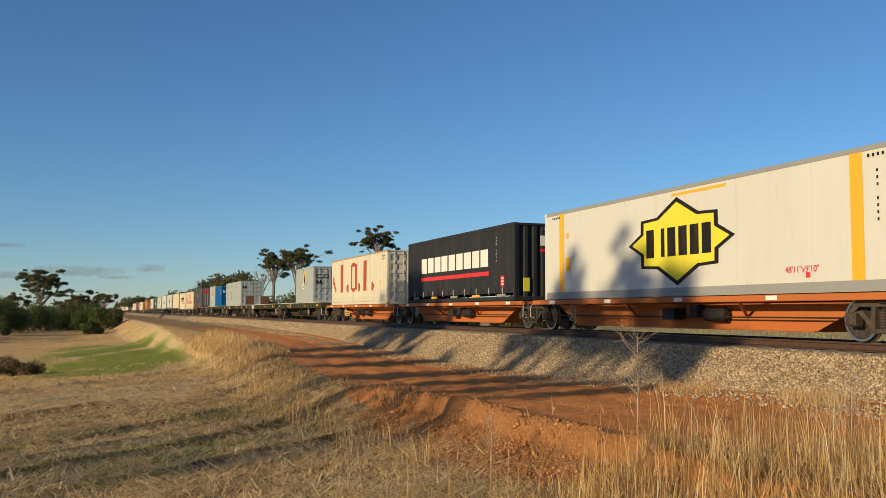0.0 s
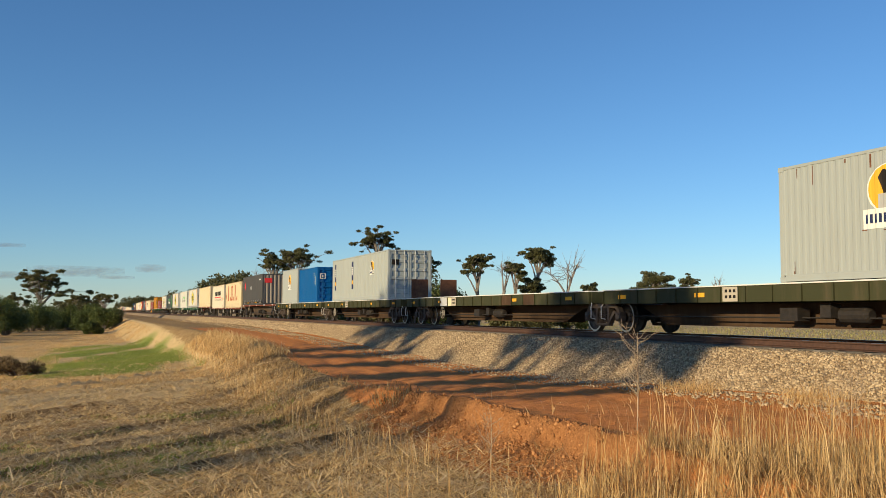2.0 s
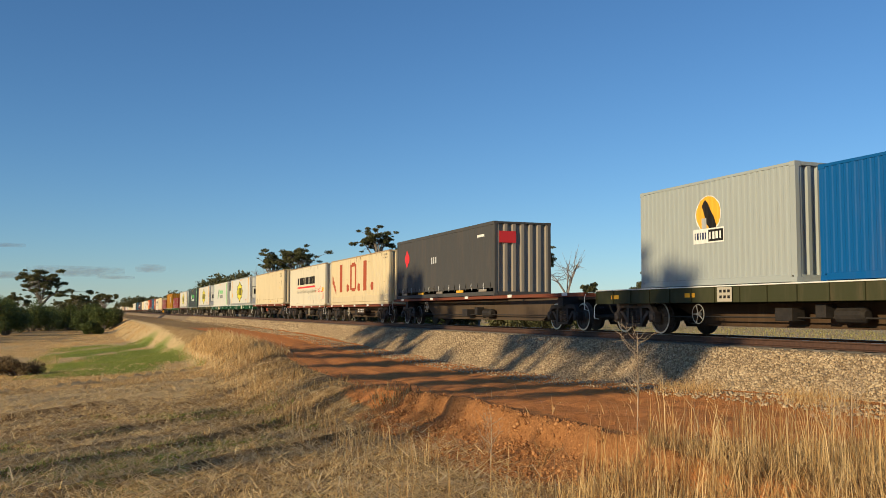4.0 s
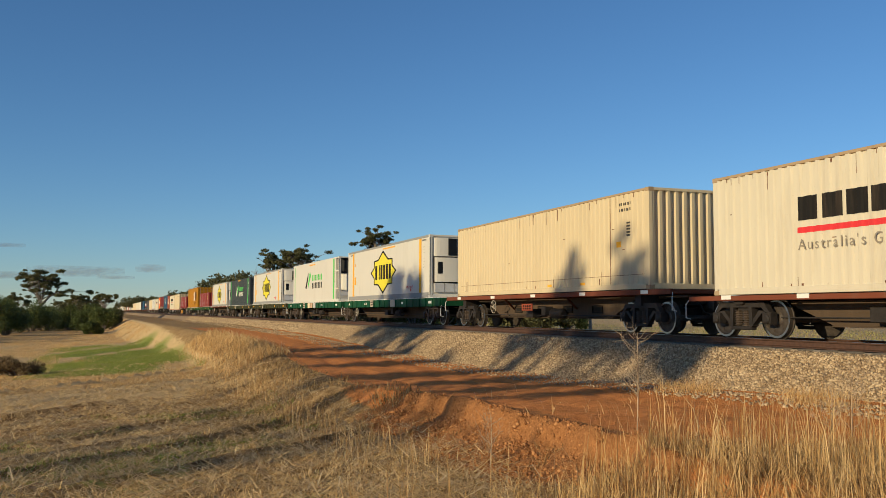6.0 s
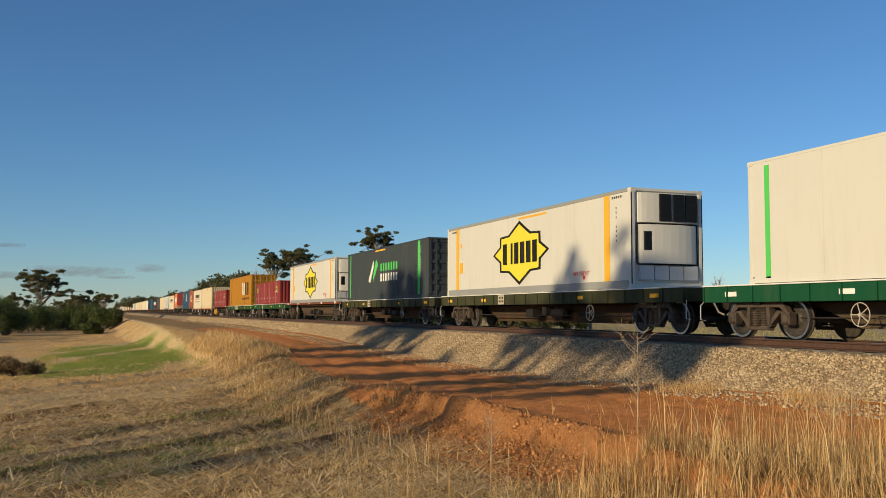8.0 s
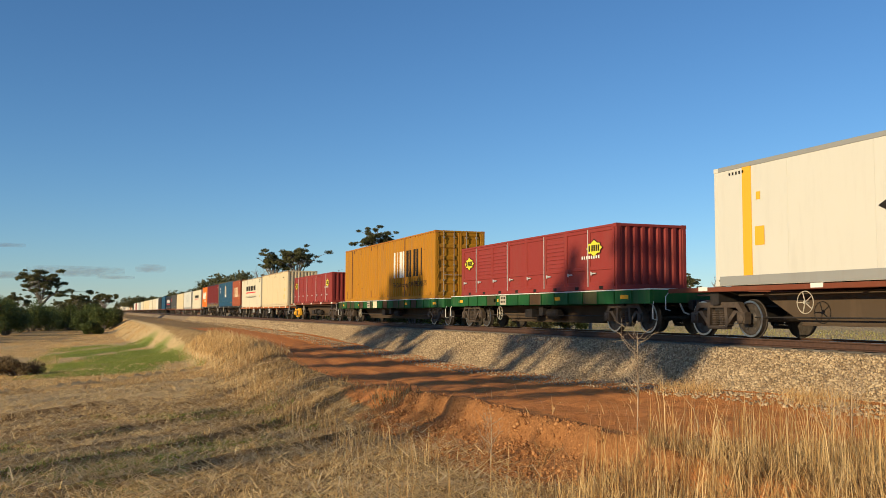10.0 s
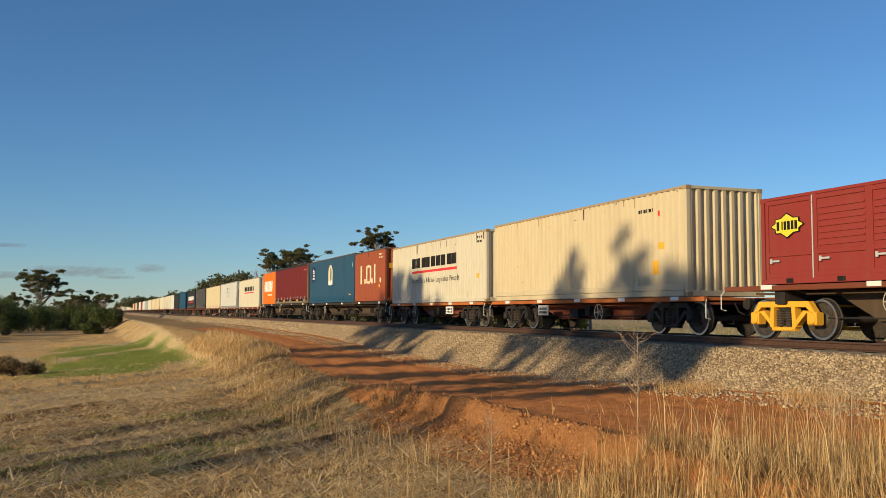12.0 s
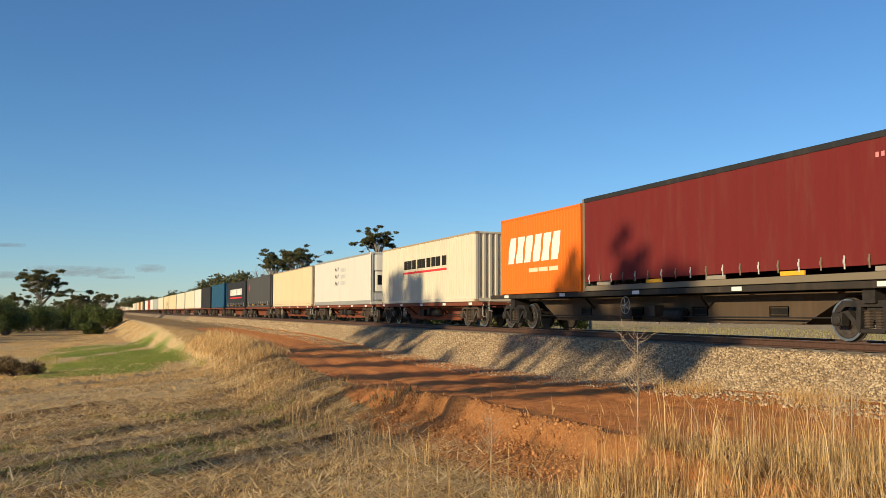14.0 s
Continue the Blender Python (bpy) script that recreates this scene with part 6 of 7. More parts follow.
def leaf_box(s, length, deck, mat, word, label, kind):
    if kind == "reefer":
        box, d = reefer("refrigerated_container", length, 2.85, mat, label, "cage", False)
    else:
        box, d = corrugated("container", length, 2.80, mat, "doors", label, pitch=0.2, depth=0.012)
    d.bar(GREEN_STRIPE, 1.18, 1.50, 0.17, 2.75)
    d.bar(GREEN_STRIPE, length - 0.72, length - 0.56, 0.12, 2.7)
    c = 8.05
    dark = BLACK_PAINT if kind == "reefer" else word
    # two slanted strokes that face each other
    d.band(dark, c + 0.95, c + 1.9, lambda q: 0.98 + max(c + 1.55 - q, q - c - 1.72) * 0.35 + max(0.0, c + 1.55 - q) * 1.0, lambda q: 1.12 + (c + 1.9 - q) * 1.15, 0.004, 8)
    d.band(GREEN_STRIPE, c + 0.10, c + 1.05, lambda q: 0.98 + (c + 1.05 - q) * 0.95, lambda q: 2.2 - abs(q - c - 0.42) * 0.8 - max(0.0, q - c - 0.6) * 0.9, 0.004, 8)
    d.marks(GREEN_STRIPE, c - 3.45, c - 0.25, 1.52, 1.93, 7, 0.55)
    d.marks(word, c - 3.45, c - 0.25, 0.97, 1.38, 7, 0.55)
    d.bar(YELLOW_PAINT, length * 0.47, length * 0.60, 2.62, 2.70)
    code_bars(d, 1.06, 2.4, 1.5, BLACK_PAINT if kind == "reefer" else WHITE_PAINT, 12)
    d.finish()
    return rides(box, s, deck)


def build_train():
    # A: orange, 48 foot white badge box
    wagon("belly", 11.3, 28.75, LOW, WAGON_ORANGE, WAGON_ORANGE, "orange fish-bellied wagon with rust and dust", 0.20, shared_rear=True)
    star_box(12.6, 14.95, LOW, "cream-white refrigerated container with a yellow star badge")
    # B: charcoal curtain
    wagon("belly", 28.85, 43.9, LOW, WAGON_ORANGE, WAGON_ORANGE, "orange fish-bellied wagon with rust and dust", 0.20, lead=False, shared_rear=True)
    box, d = curtain_sided("curtain_container", L40, 2.88, CHARCOAL, CHARCOAL, CHARCOAL, "charcoal curtain-sided container with white blocks and red stripe")
    name_bars(d, WHITE_PAINT, 2.33, 10.29, 1.36, 2.04, 9, RED_PAINT)
    code_bars(d, 1.6, 2.4, 1.0, WHITE_PAINT)
    d.bar(RED_PAINT, 0.9, 1.2, 0.55, 0.95)
    for k in range(3):
        d.bar(WHITE_PAINT, 0.95, 1.15, 0.62 + 0.11 * k, 0.66 + 0.11 * k, 0.014)
    d.finish()
    part("end_mark", Form().box(-0.15, -0.006, 2.05, 0.32, 0.012, 2.42), WHITE_PAINT, box, "white mark on the ribbed end")
    part("end_stripe", Form().box(-0.15, -0.006, 1.82, 0.32, 0.012, 1.93), RED_PAINT, box, "red stripe on the ribbed end")
    part("end_label", Form().box(-0.85, -0.006, 0.35, -0.60, 0.012, 0.85), LIME_PAINT, box, "worn yellow label")
    rides(box, 30.0, LOW)
    # C: faded initials
    wagon("belly", 44.0, 59.4, LOW, WAGON_ORANGE, WAGON_ORANGE, "orange fish-bellied wagon with a yellow plate", 0.20, lead=False, board=(9.2, 10.1, 0.36, 0.66, YELLOW_PAINT))
    box, d = corrugated("container", L40, 2.87, PALE_CREAM, "doors", "weathered cream container with faded red blocks and dots", GREY_PANEL, smooth_base=0.30, rail_mat=RUST_SHADE_RAIL)
    big_initials(d, FADED_RED, [(8.56, 10.21), (6.02, 7.62), (3.33, 4.88)], [8.2, 5.58, 2.79], 0.78, 2.52, (11.0, 11.95))
    d.bar(YELLOW_PAINT, 1.2, 1.45, 1.0, 1.3)
    weathered(d, L40, 2.87, 1)
    end_code(d, 0.35, 2.55, FADED_BLACK)
    d.finish()
    rides(box, 45.7, LOW)
    # D, E: olive flats, one short grey box, then empty
    wagon("flat", 60.2, 77.3, HIGH, OLIVE, BROWN_GIRDER, "olive green flat wagon carrying one grey container", brake=4.5, shared_rear=True)
    box, d = corrugated("container", L20, 2.56, GREY_BOX, "doors", "light grey short container with a yellow bird badge", GREY_PANEL, pitch=0.2, depth=0.012)
    bird_badge(d, 3.04, 1.55, 1.0)
    weathered(d, L20, 2.56, 10, n=8)
    d.finish()
    for x0, x1, z0, z1 in ((-1.0, -0.60, 1.72, 2.0), (-0.45, -0.1, 1.72, 2.0), (-1.0, -0.62, 1.32, 1.58)):
        part("label_plate", Form().box(x0, 0.006, z0, x1, 0.016, z1), BLACK_PAINT, box)
    text_part("HIRE", 0.21, WHITE_PAINT, box, 0.003, 1.78, -0.985, True)
    text_part("ME", 0.21, WHITE_PAINT, box, 0.003, 1.78, -0.42, True)
    rides(box, 63.4, HIGH + 0.005)
    w = wagon("flat", 77.4, 95.9, HIGH, OLIVE, BROWN_GIRDER, "empty olive green flat wagon with rusted end plates", lead=False, patches=((4, BROWN_GIRDER), (6, BROWN_GIRDER), (12, CREAM_PAINT), (13, GREY_PANEL)))
    for x0, y in ((-1.22, 17.55), (0.28, 17.55)):
        part("bulkhead", Form().slab(x0, y, HIGH - 0.004, x0 + 0.85, y + 0.07, HIGH + 0.92, 0.015), RUST_PLATE, w, "rusted upright plate")
    # F: two greys
    wagon("flat", 96.0, 113.3, HIGH, OLIVE, BROWN_GIRDER, "olive green flat wagon carrying two grey containers", shared_rear=True)
    for k, s in enumerate((98.85, 104.95)):
        box, d = corrugated("container", L20, 2.62, GREY_BOX, "doors", "light grey ribbed short container with navy strips" if k else "light grey ribbed short container with a bird badge", GREY_PANEL)
        if k:
            for y in (1.10, 5.3):
                d.bar(NAVY_PAINT, y - 0.19, y + 0.19, 0.68, 2.33)
                for i in range(4):
                    d.bar(WHITE_PAINT, y - 0.12, y + 0.12, 1.55 + 0.13 * i, 1.55 + 0.13 * i + 0.08, 0.008)
                d.disc(YELLOW_PAINT, y, 1.1, 0.12, 0.008)
        else:
            bird_badge(d, 3.04, 1.75, 0.62)
            part("label_plate", Form().box(-1.02, 0.006, 1.82, -0.62, 0.016, 2.1), BLACK_PAINT, box)
        d.finish()
        rides(box, s, HIGH + 0.005)
    # G: grey and blue
    wagon("flat", 113.4, 131.0, HIGH, OLIVE, BROWN_GIRDER, "olive green flat wagon carrying a grey and a blue container", lead=False)
    box, d = corrugated("container", L20, 2.46, BLUE_BOX, "doors", "bright blue short container with white marks", BLUE_BOX, pitch=0.2, depth=0.014)
    d.bar(WHITE_PAINT, 0.9, 1.15, 2.0, 2.06)
    d.bar(WHITE_PAINT, 0.95, 1.1, 1.85, 1.92)
    for i in range(4):
        d.bar(WHITE_PAINT, 0.62, 0.72, 1.7 - 0.16 * i, 1.8 - 0.16 * i)
    d.finish()
    f = Form().box(-1.0, 0.008, 1.62, -0.62, 0.018, 1.68).box(-1.0, 0.008, 1.95, -0.62, 0.018, 2.0).box(-1.0, 0.008, 1.68, -0.95, 0.018, 1.95).box(-0.67, 0.008, 1.68, -0.62, 0.018, 1.95).box(-0.88, 0.008, 1.74, -0.72, 0.018, 1.88)
    for i in range(5):
        for j in range(3):
            if (i + j) % 3 or i < 2:
                f.box(0.16 + 0.26 * j, 0.008, 1.9 - 0.16 * i, 0.36 + 0.26 * j, 0.018, 1.97 - 0.16 * i)
    part("end_marks", f, WHITE_PAINT, box)
    rides(box, 115.5, HIGH + 0.005)
    box, d = corrugated("container", L20, 2.66, GREY_BOX, "plain", "light grey short container with a yellow bird badge", GREY_PANEL, pitch=0.2, depth=0.014)
    bird_badge(d, 3.05, 1.6, 0.95)
    d.finish()
    rides(box, 122.25, HIGH + 0.005)
    # H: dark grey curtain
    wagon("spine", 131.1, 151.3, HIGH - 0.03, WAGON_BROWN, DUSTY_GIRDER, "brown skeleton wagon with grimy bogies", 0.32, "black")
    box, d = curtain_sided("curtain_container", L40, 2.88, DARK_GREY, DARK_GREY, STRIPED_END, "dark grey curtain-sided container with a red mark")
    d.outline(RED_PAINT, 10.6, 1.95, [(-0.35, 0.1), (0.0, 0.45), (0.35, 0.1)])
    d.marks(GREY_PANEL, 6.4, 7.2, 1.55, 1.85, 3)
    d.bar(WHITE_PAINT, 1.0, 1.7, 2.35, 2.45)
    d.finish()
    part("red_badge", Form().box(-1.0, -0.012, 2.05, -0.3, 0.008, 2.5), RED_PAINT, box, "red badge plate")
    rides(box, 138.4, HIGH - 0.03)
    # I, J, K
    wagon("spine", 151.4, 166.0, LOW, WAGON_BROWN, DUSTY_GIRDER, "brown skeleton wagon with a white plate", 0.32, "black", brake=8.55, board=(5.1, 6.6, 0.52, 0.82, BROWN_GIRDER))
    box, d = corrugated("container", 12.75, 2.86, CREAM_BOX, "ribs", "cream container with tall faded red blocks and dots", smooth_base=0.36, rail_mat=RUST_SHADE_RAIL)
    big_initials(d, FADED_RED, [(9.1, 10.87), (6.53, 8.04), (3.7, 5.32)], [8.57, 6.03, 3.26], 0.80, 2.52, (11.44, 12.5))
    weathered(d, 12.75, 2.86, 2)
    end_code(d, 0.35, 2.6, FADED_BLACK)
    d.finish()
    rides(box, 151.95, LOW)
    wagon("spine", 166.1, 179.7, LOW, WAGON_BROWN, DUSTY_GIRDER, "brown skeleton wagon with a pale handbrake wheel", 0.32, "black", brake=5.0)
    box, d = corrugated("container", L40 - 0.2, 2.89, PALE_CREAM, "ribs", "pale cream container with black blocks, red stripe and graffiti", STRIPED_END, rail_mat=RUST_SHADE_RAIL)
    name_bars(d, BLACK_PAINT, 3.13, 9.14, 1.58, 2.10, 9, RED_PAINT)
    scribble(d, RED_PAINT, 0.75, 3.0, 0.82, 1.36, 6, 5, 0.04, 3)
    scribble(d, RED_PAINT, 0.3, 0.8, 0.35, 0.95, 2, 8, 0.03, 3)
    scribble(d, GREY_PANEL, 0.9, 5.6, 0.36, 0.80, 14, 6, 0.022, 3)
    d.bar(YELLOW_PAINT, 0.55, 0.95, 0.98, 1.24)
    text_part("Australia's Global Logistics People", 0.33, FAINT_BLACK, box, 9.10, 0.95, spacing=1.30)
    weathered(d, L40 - 0.2, 2.89, 3)
    d.finish()
    rides(box, 166.4, LOW)
    wagon("belly", 179.8, 197.0, HIGH - 0.02, WAGON_BROWN, DUSTY_GIRDER, "brown wagon with graffiti-marked side boxes", 0.42, "black", board=(8.6, 9.4, 0.66, 0.90, FADED_RED))
    box, d = corrugated("container", 14.3, 2.84, CREAM_BOX, "ribs", "long plain cream container with an orange lower rail", pitch=0.26, depth=0.02, rail_mat=RUST_SHADE_RAIL)
    d.bar(WAGON_ORANGE, 0.2, 14.1, 0.03, 0.10)
    for y in (3.6, 5.8):
        d.bar(YELLOW_PAINT, y, y + 0.3, 0.20, 0.28)
        d.bar(BLACK_PAINT, y + 0.04, y + 0.2, 0.03, 0.15)
    weathered(d, 14.3, 2.84, 4)
    d.bar(RUST_PLATE, 0.3, 14.0, 0.42, 0.432, 0.003)
    d.bar(RUST_PLATE, 2.05, 2.085, 0.15, 2.74, 0.003)
    for k in range(5):
        d.bar(FADED_BLACK, 0.95, 1.15, 1.55 + 0.09 * k, 1.60 + 0.09 * k)
    d.bar(YELLOW_PAINT, 1.45, 1.7, 1.25, 1.42)
    end_code(d, 0.9, 2.45, FADED_BLACK)
    d.finish()
    rides(box, 181.2, HIGH - 0.02)
    # L, M: green flats with cold boxes
    wagon("flat", 197.1, 214.5, HIGH, WAGON_GREEN, DUSTY_GIRDER, "dark green flat wagon with white tags", 0.30, "brown", 2, WHITE_PAINT, shared_rear=True, patches=((7, CREAM_PAINT),))
    star_box(199.0, 14.63, HIGH, "white refrigerated container with a yellow star badge")
    wagon("flat", 214.6, 232.4, HIGH, WAGON_GREEN, DUSTY_GIRDER, "dark green flat wagon with white tags", 0.30, "brown", 2, WHITE_PAINT, lead=False, patches=((8, GREY_PANEL), (9, PINK_RUST), (10, CREAM_PAINT)))
    leaf_box(216.0, 14.4, HIGH, WHITE_BOX, BLACK_PAINT, "white refrigerated container with bright green stripes and chevron", "reefer")
    # N, O, P
    wagon("flat", 232.5, 250.9, HIGH + 0.02, OLIVE, BROWN_GIRDER, "olive flat wagon with amber tags under a white container", brake=5.2)
    star_box(235.4, 14.63, HIGH + 0.02, "white refrigerated container with a yellow star badge")
    wagon("flat", 251.0, 268.3, HIGH, OLIVE, BROWN_GIRDER, "olive flat wagon under a slate container", brake=5.2)
    leaf_box(252.5, 14.5, HIGH, SLATE, WHITE_PAINT, "slate grey container with bright green stripes and chevron", "dry")
    wagon("spine", 268.4, 287.2, HIGH - 0.03, WAGON_BROWN, DUSTY_GIRDER, "brown skeleton wagon under a white container", 0.34)
    star_box(270.2, 14.75, HIGH - 0.03, "white refrigerated container with a yellow star badge")
    # Q, R: green flats
    wagon("flat", 287.3, 303.0, HIGH, WAGON_MIDGREEN, DUSTY_GIRDER, "mid green flat wagon under a low red container", patches=((3, OLIVE), (7, BROWN_GIRDER), (11, OLIVE)))
    def red_box(s, deck):
        box, d = louvred("louvred_container", L40, 1.97, RED_BOX, "low dull red container of framed and louvred panels")
        for y in (1.3, 11.35):
            star_badge(d, y, 1.30, 0.52, 0.29)
        d.marks(WHITE_PAINT, 0.95, 2.1, 0.98, 1.08, 8, 0.6)
        d.finish()
        return rides(box, s, deck)
    red_box(289.5, HIGH)
    wagon("flat", 303.1, 322.5, HIGH - 0.05, WAGON_MIDGREEN, DUSTY_GIRDER, "mid green flat wagon with brown and sprayed panels", patches=((4, BROWN_GIRDER), (6, OLIVE), (7, OLIVE), (9, BROWN_GIRDER), (11, CREAM_PAINT), (12, OLIVE), (14, BROWN_GIRDER), (16, OLIVE), (17, BROWN_GIRDER), (19, OLIVE)))
    box, d = corrugated("container", 16.05, 3.10, AMBER_BOX, "doors", "long rust-streaked amber container with white and dark blocks", STRIPED_END, pitch=0.36, depth=0.06, rail_mat=RUST_SHADE_AMBER)
    d.marks(WHITE_PAINT, 4.40, 6.32, 1.10, 2.41, 4, 0.42)
    d.marks(BLACK_PAINT, 1.72, 4.32, 1.10, 2.41, 5, 0.48)
    weathered(d, 16.05, 3.10, 9, n=60)
    d.finish()
    text_part("The CAR carrying CAR SPECIALISTS", 0.335, BLACK_PAINT, box, 6.25, 0.62, -HALF - 0.004)
    for y in (1.5, 4.36, 6.6, 9.2, 12.0, 14.4):
        part("panel_joint", Form().slab(-HALF - 0.002, y, 0.17, -HALF + 0.02, y + 0.09, 3.02), RUST_PLATE if y in (4.36, 14.4) else AMBER_BOX, box, "rust-streaked vertical joint")
    rides(box, 304.9, HIGH - 0.05)
    # S
    wagon("spine", 322.6, 338.2, HIGH - 0.04, WAGON_BROWN, DUSTY_GIRDER, "brown skeleton wagon with a yellow bogie under a low red container", 0.34, rear_tone="yellow")
    red_box(324.4, HIGH - 0.04)
    # T, U: orange skeletons
    wagon("spine", 338.3, 352.1, LOW, WAGON_ORANGE, WAGON_BROWN, "orange skeleton wagon with dark bogies", 0.40, "black", brake=5.5, board=(8.8, 9.5, 0.50, 0.84, GREY_PANEL))
    box, d = corrugated("container", L40, 2.9, CREAM_BOX, "ribs", "weathered cream container with deep ribs and a yellow label", smooth_base=0.18, rail_mat=RUST_SHADE_RAIL)
    d.bar(YELLOW_PAINT, 1.3, 1.6, 0.62, 1.0)
    d.bar(YELLOW_PAINT, 1.05, 1.3, 1.3, 1.48)
    d.marks(BLACK_PAINT, 1.5, 2.3, 2.35, 2.45, 6, 0.6)
    d.bar(RED_PAINT, 1.2, 1.3, 2.2, 2.35)
    weathered(d, L40, 2.9, 5)
    d.finish()
    rides(box, 339.4, LOW)
    wagon("spine", 352.2, 365.1, LOW, WAGON_ORANGE, WAGON_BROWN, "orange skeleton wagon with a pale handbrake wheel", 0.40, "black", brake=8.76, board=(3.7, 4.5, 0.52, 0.84, WHITE_PAINT))
    box, d = corrugated("container", L40, 2.85, PALE_CREAM, "ribs", "pale cream container with black blocks and a red stripe", STRIPED_END, smooth_base=0.0, rail_mat=RUST_SHADE_RAIL)
    name_bars(d, BLACK_PAINT, 3.16, 9.16, 1.66, 2.13, 9, RED_PAINT)
    text_part("Australia's Global Logistics People", 0.33, FADED_BLACK, box, 9.10, 0.95, spacing=1.30)
    d.bar(YELLOW_PAINT, 0.75, 1.0, 0.95, 1.15)
    weathered(d, L40, 2.85, 6)
    end_code(d, 0.4, 2.55)
    d.finish()
    rides(box, 352.4, LOW)
    # V: black, brick short box and steel blue
    wagon("belly", 365.2, 384.7, HIGH - 0.08, WAGON_BLACK, DUSTY_GIRDER, "black skeleton wagon with white tags", 0.40, "black")
    box, d = corrugated("container", L20, 2.85, BRICK_BOX, "ribs", "brick orange short container with cream blocks and dots", rail_mat=DARK_EDGE)
    big_initials(d, CREAM_PAINT, [(4.15, 5.1), (2.65, 3.75), (1.45, 2.35)], [4.0, 2.5, 1.0], 1.0, 2.05)
    weathered(d, L20, 2.85, 7, n=14)
    end_code(d, 0.5, 2.5, CREAM_PAINT)
    d.bar(YELLOW_PAINT, 0.95, 1.2, 0.75, 0.92)
    d.finish()
    part("label_plate", Form().box(-1.0, 0.0, 1.75, -0.45, 0.012, 2.0), YELLOW_PAINT, box)
    rides(box, 365.9, HIGH - 0.08)
    box, d = corrugated("container", L40, 2.93, STEEL_BLUE, "ribs", "steel blue container with white bird-shaped patch", smooth_base=0.28, rail_mat=DARK_EDGE)
    d.outline(CREAM_PAINT, 6.05, 1.80, [(-0.52, 0.25), (-0.40, 0.52), (-0.15, 0.66), (0.15, 0.66), (0.40, 0.52), (0.52, 0.25)])
    d.outline(STEEL_BLUE, 6.0, 1.82, [(-0.26, 0.10), (-0.08, 0.45), (0.06, 0.50), (0.14, 0.2)], 0.008)
    d.bar(WHITE_PAINT, 5.5, 6.6, 1.18, 1.46, 0.008)
    d.marks(STEEL_BLUE, 5.6, 6.1, 1.23, 1.41, 3, 0.6)
    d.bar(NAVY_PAINT, 10.6, 11.5, 1.5, 2.55, 0.003)
    d.band(WHITE_PAINT, 10.85, 11.25, lambda q: 2.22, lambda q: 2.5 - abs(q - 11.05) * 1.4)
    for k in range(3):
        d.bar(WHITE_PAINT, 10.78 - 0.06 * k, 11.30 + 0.06 * k, 2.08 - 0.2 * k, 2.18 - 0.2 * k)
    d.bar(YELLOW_PAINT, 0.9, 1.25, 0.42, 0.5)
    d.bar(WHITE_PAINT, 0.5, 0.6, 2.1, 2.4)
    weathered(d, L40, 2.93, 8)
    code_bars(d, 0.75, 2.5, 1.1, WHITE_PAINT)
    d.finish()
    rides(box, 372.15, HIGH - 0.08)
    # W: maroon curtain and orange short box
    wagon("belly", 384.8, 405.5, HIGH - 0.02, WAGON_BLACK, DUSTY_GIRDER, "black skeleton wagon with white tags", 0.36, "black", brake=10.8)
    box, d = curtain_sided("curtain_container", 13.0, 2.9, MAROON, KHAKI_FRAME, STRIPED_END, "maroon curtain-sided container with a dark roof rail", CHARCOAL)
    d.marks(paint("pink_paint", (0.6, 0.25, 0.25)), 0.35, 1.5, 2.4, 2.5, 8, 0.6)
    d.finish()
    part("badge", Form().lathe((-0.75, 0.0, 2.3), 1, [(-0.012, 0.16), (0.01, 0.16)], 16), WHITE_PAINT, box, "round white badge")
    rides(box, 385.1, HIGH - 0.02)
    box, d = corrugated("container", L20, 2.8, ORANGE_BOX, "ribs", "bright orange short container with white slanted blocks", pitch=0.2, depth=0.02)
    for i in range(6):
        a = 5.45 - 0.68 * i
        d.slanted(WHITE_PAINT, a - 0.52, a, 1.12, 2.06, 0.22)
    d.marks(CREAM_PAINT, 1.45, 3.75, 0.76, 0.90, 3, 0.85)
    d.finish()
    rides(box, 398.25, HIGH - 0.02)
    # X, Y, Z: red-brown skeletons
    wagon("belly", 405.6, 421.0, LOW, WAGON_BROWN, WAGON_BROWN, "red-brown fish-bellied wagon with dusty bogies", 0.26)
    box, d = corrugated("container", 12.9, 2.86, PALE_CREAM, "ribs", "pale cream container with black blocks and a red stripe", STRIPED_END, rail_mat=RUST_SHADE_RAIL)
    name_bars(d, BLACK_PAINT, 3.34, 9.35, 1.65, 2.08, 9, RED_PAINT)
    d.finish()
    rides(box, 406.8, LOW)
    wagon("belly", 421.1, 436.5, LOW, WAGON_BROWN, WAGON_BROWN, "red-brown fish-bellied wagon with dusty bogies", 0.26)
    box, d = reefer("refrigerated_container", 14.2, 2.93, WHITE_BOX, "white smooth container with slanted blue-grey strokes")
    for r in range(3):
        for i in range(3):
            d.band(NAVY_PAINT, 7.4 + 0.35 * i, 7.6 + 0.35 * i, lambda q, r=r, i=i: 1.2 + 0.45 * r + (7.6 + 0.35 * i - q) * 0.9, lambda q, r=r, i=i: 1.36 + 0.45 * r + (7.6 + 0.35 * i - q) * 0.9)
        d.marks(GREY_PANEL, 5.6, 6.9, 1.25 + 0.4 * r, 1.5 + 0.4 * r, 4, 0.6)
    d.finish()
    rides(box, 421.9, LOW)
    wagon("belly", 436.6, 453.3, LOW, WAGON_BROWN, WAGON_BROWN, "red-brown fish-bellied wagon with dusty bogies", 0.26)
    box, d = corrugated("container", 15.4, 2.88, CREAM_BOX, "ribs", "long plain cream container", pitch=0.28, depth=0.02, smooth_base=0.3, rail_mat=RUST_SHADE_RAIL)
    d.finish()
    rides(box, 437.1, LOW)
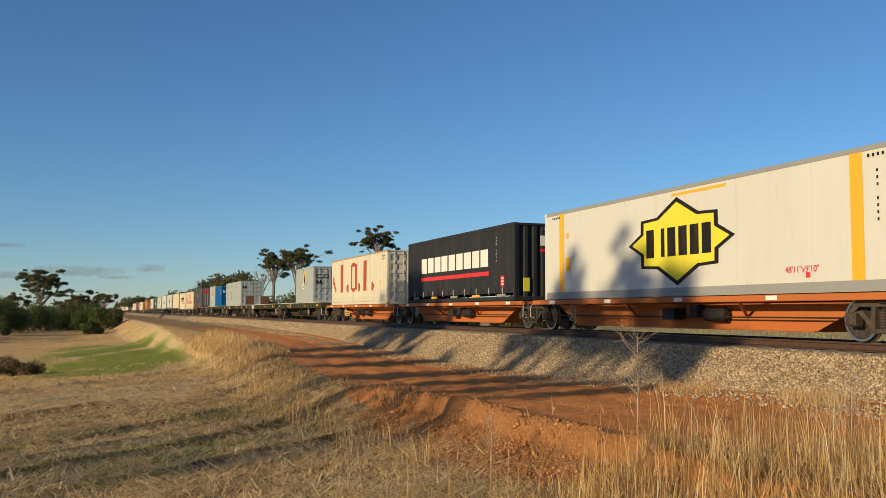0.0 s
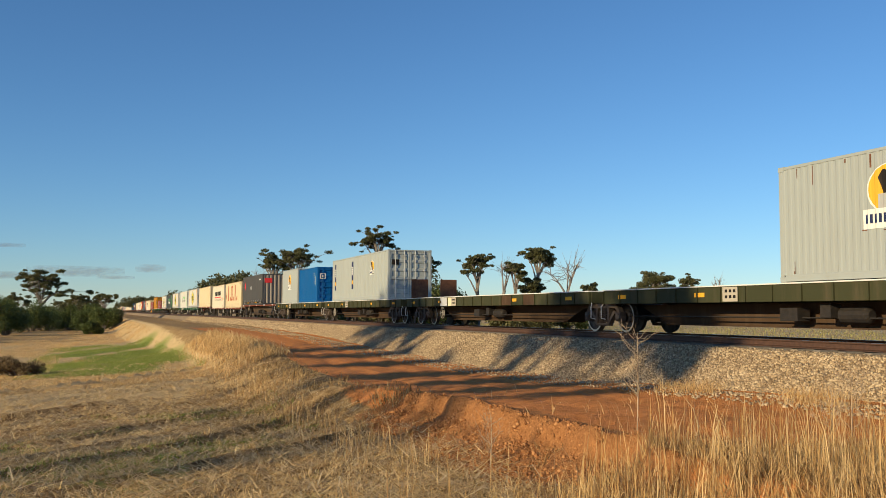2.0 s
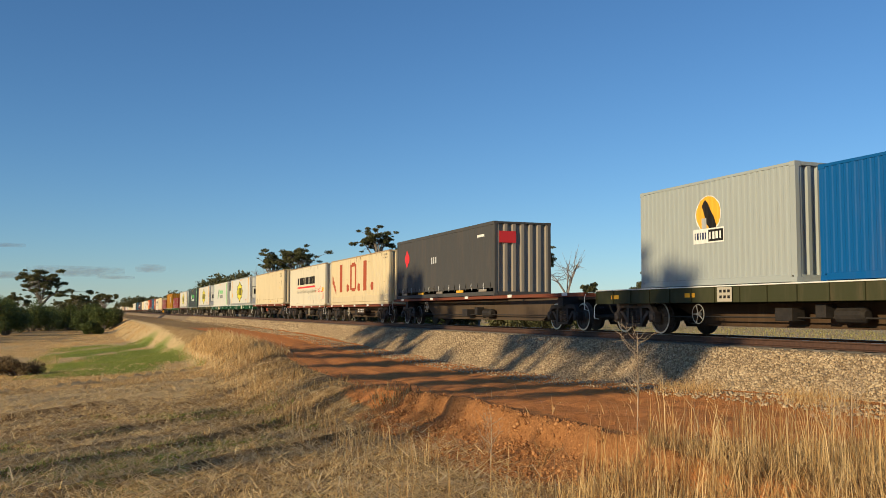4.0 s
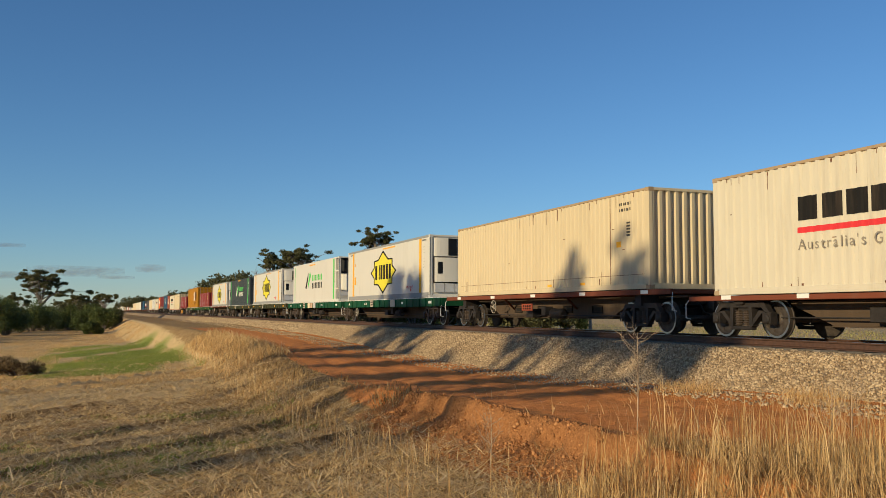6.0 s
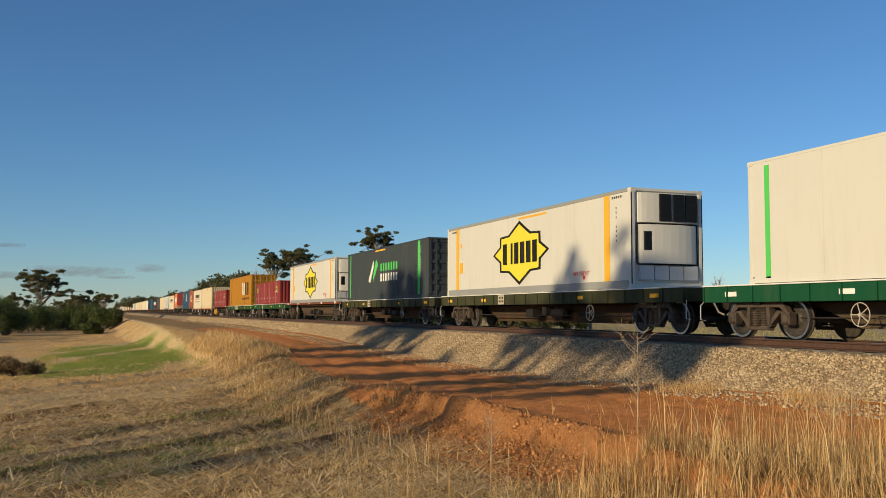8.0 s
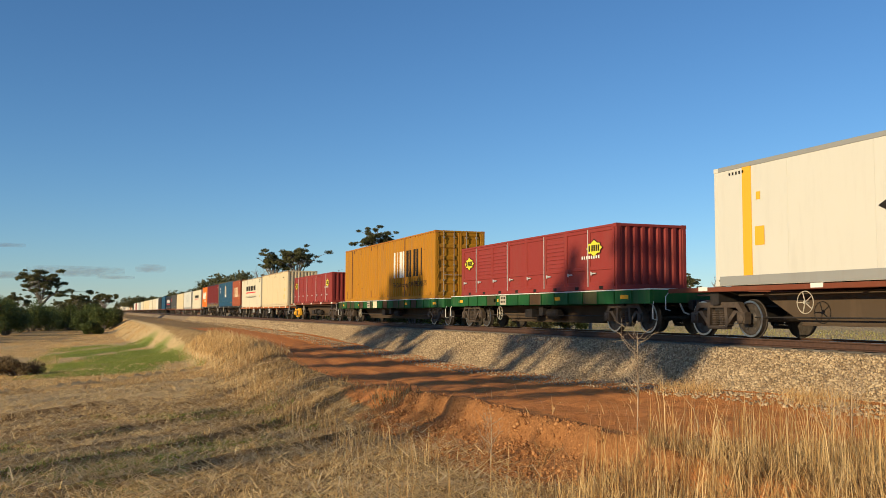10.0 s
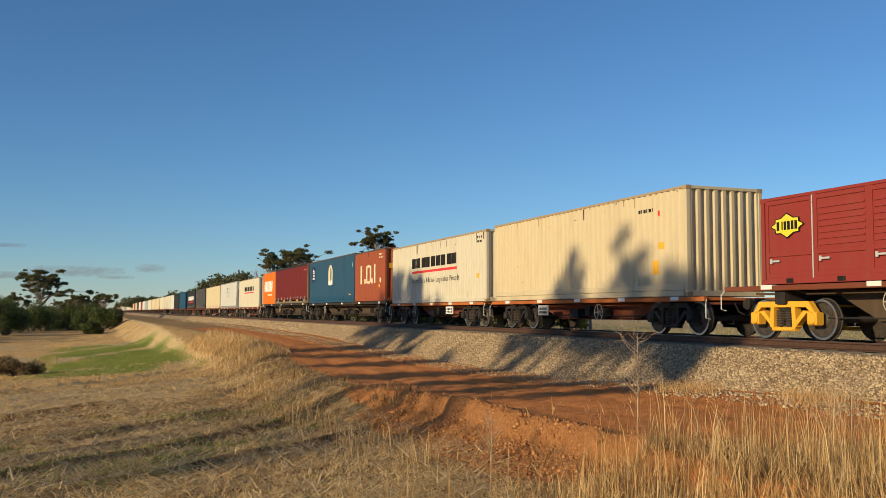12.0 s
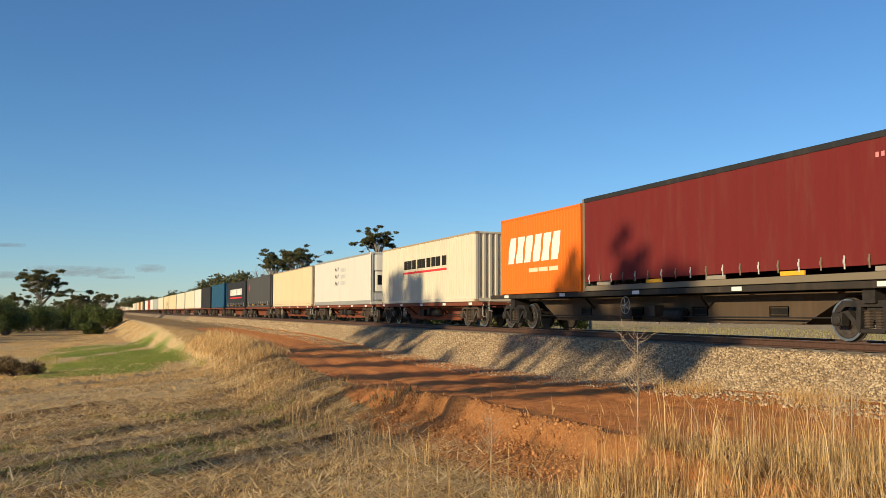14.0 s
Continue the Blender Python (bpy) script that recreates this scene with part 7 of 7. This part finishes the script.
    # the far rest of the train
    wagon("belly", 453.4, 468.2, LOW, WAGON_BROWN, WAGON_BROWN, "red-brown fish-bellied wagon with dusty bogies", 0.26, "brown", 0)
    box, d = curtain_sided("curtain_container", 13.3, 2.88, DARK_GREY, DARK_GREY, STRIPED_END, "dark grey curtain-sided container with a red mark")
    d.outline(RED_PAINT, 11.9, 1.95, [(-0.35, 0.1), (0.0, 0.45), (0.35, 0.1)])
    d.finish()
    rides(box, 454.2, LOW)
    wagon("belly", 468.3, 484.5, LOW, WAGON_BROWN, WAGON_BROWN, "red-brown fish-bellied wagon with dusty bogies", 0.26, "brown", 0)
    box, d = curtain_sided("curtain_container", 14.2, 2.80, CHARCOAL, CHARCOAL, CHARCOAL, "charcoal curtain-sided container with white blocks and red stripe")
    name_bars(d, WHITE_PAINT, 2.6, 11.6, 1.36, 2.04, 9, RED_PAINT)
    d.finish()
    rides(box, 468.8, LOW)
    far = [(486.5, 12.6, 3.0, STEEL_BLUE, "steel blue container far down the train"), (501.0, 11.6, 2.9, CHARCOAL, "charcoal container far down the train"), (513.2, 9.6, 2.9, WHITE_BOX, "white container far down the train"),
           (523.5, 16.2, 2.9, PALE_CREAM, "pale cream container far down the train"), (541.6, 17.8, 2.9, PALE_CREAM, "pale cream container far down the train"),
           (561.4, 18.4, 2.9, CREAM_BOX, "cream container far down the train"), (581.6, 16.0, 2.9, CREAM_BOX, "cream container far down the train"),
           (600.0, 19.6, 2.9, PALE_CREAM, "pale cream container far down the train"), (622.0, 18.6, 2.8, GREY_BOX, "light grey container far down the train"),
           (643.0, 16.4, 2.9, WHITE_BOX, "white container far down the train"), (661.5, 12.2, 2.9, RED_BOX, "red container far down the train"), (675.8, 17.0, 2.9, WHITE_BOX, "white container far down the train"),
           (697.4, 14.6, 2.9, SLATE, "slate container far down the train")]
    rng = random.Random(5)
    tones = [(CREAM_BOX, "cream"), (WHITE_BOX, "white"), (PALE_CREAM, "pale cream"), (GREY_BOX, "light grey"), (CREAM_BOX, "cream"), (BRICK_BOX, "brick orange"), (PALE_CREAM, "pale cream"), (WHITE_BOX, "white")]
    s = 714.0
    while s < 1330:
        m, word = tones[rng.randrange(len(tones))]
        n = rng.choice((12.19, 14.6, 14.6))
        far.append((s, n, 2.9, m, word + " container far down the train"))
        s += n + 2.4
    for i, (s, n, h, m, label) in enumerate(far):
        wagon("belly", s - 0.9, s + n + 0.9, 1.06, WAGON_BROWN, WAGON_BROWN, "brown wagon far down the train", 0.3, "brown", 0)
        box, d = corrugated("container", n, h, m, "ribs", label, pitch=0.5, fine=False)
        rides(box, s, 1.06)


build_train()


# ---- movement ----
def motions():
    for ob, y, z in MOVERS:
        walk(ob, [(t, pose(TRACK_X, y - SPEED * t, z)) for t in (0.0, 7.0, SECONDS)])
    starts = {ob.name: y for ob, y, z in MOVERS}
    for ws, y, owner in WHEELSETS:
        # the wheels turn while their wagon passes close by
        t0 = min(max((starts[owner.name] - 34.0) / SPEED, 0.0), SECONDS)
        t1 = min(max((starts[owner.name] + 18.0 - 4.0) / SPEED, 0.0), SECONDS)
        if t1 - t0 < 0.3:
            continue
        k0, k1 = math.ceil(t0 * FPS), math.floor(t1 * FPS)
        rows = [(k / FPS, pose(0, y, 0.46, 85.0 * (k - k0))) for k in range(k0, k1 + 1)]
        if k0 > 1:
            rows.insert(0, (0.0, pose(0, y, 0.46)))
        if k1 < SECONDS * FPS - 1:
            rows.append((SECONDS, pose(0, y, 0.46, 85.0 * (k1 - k0))))
        walk(ws, rows)


motions()
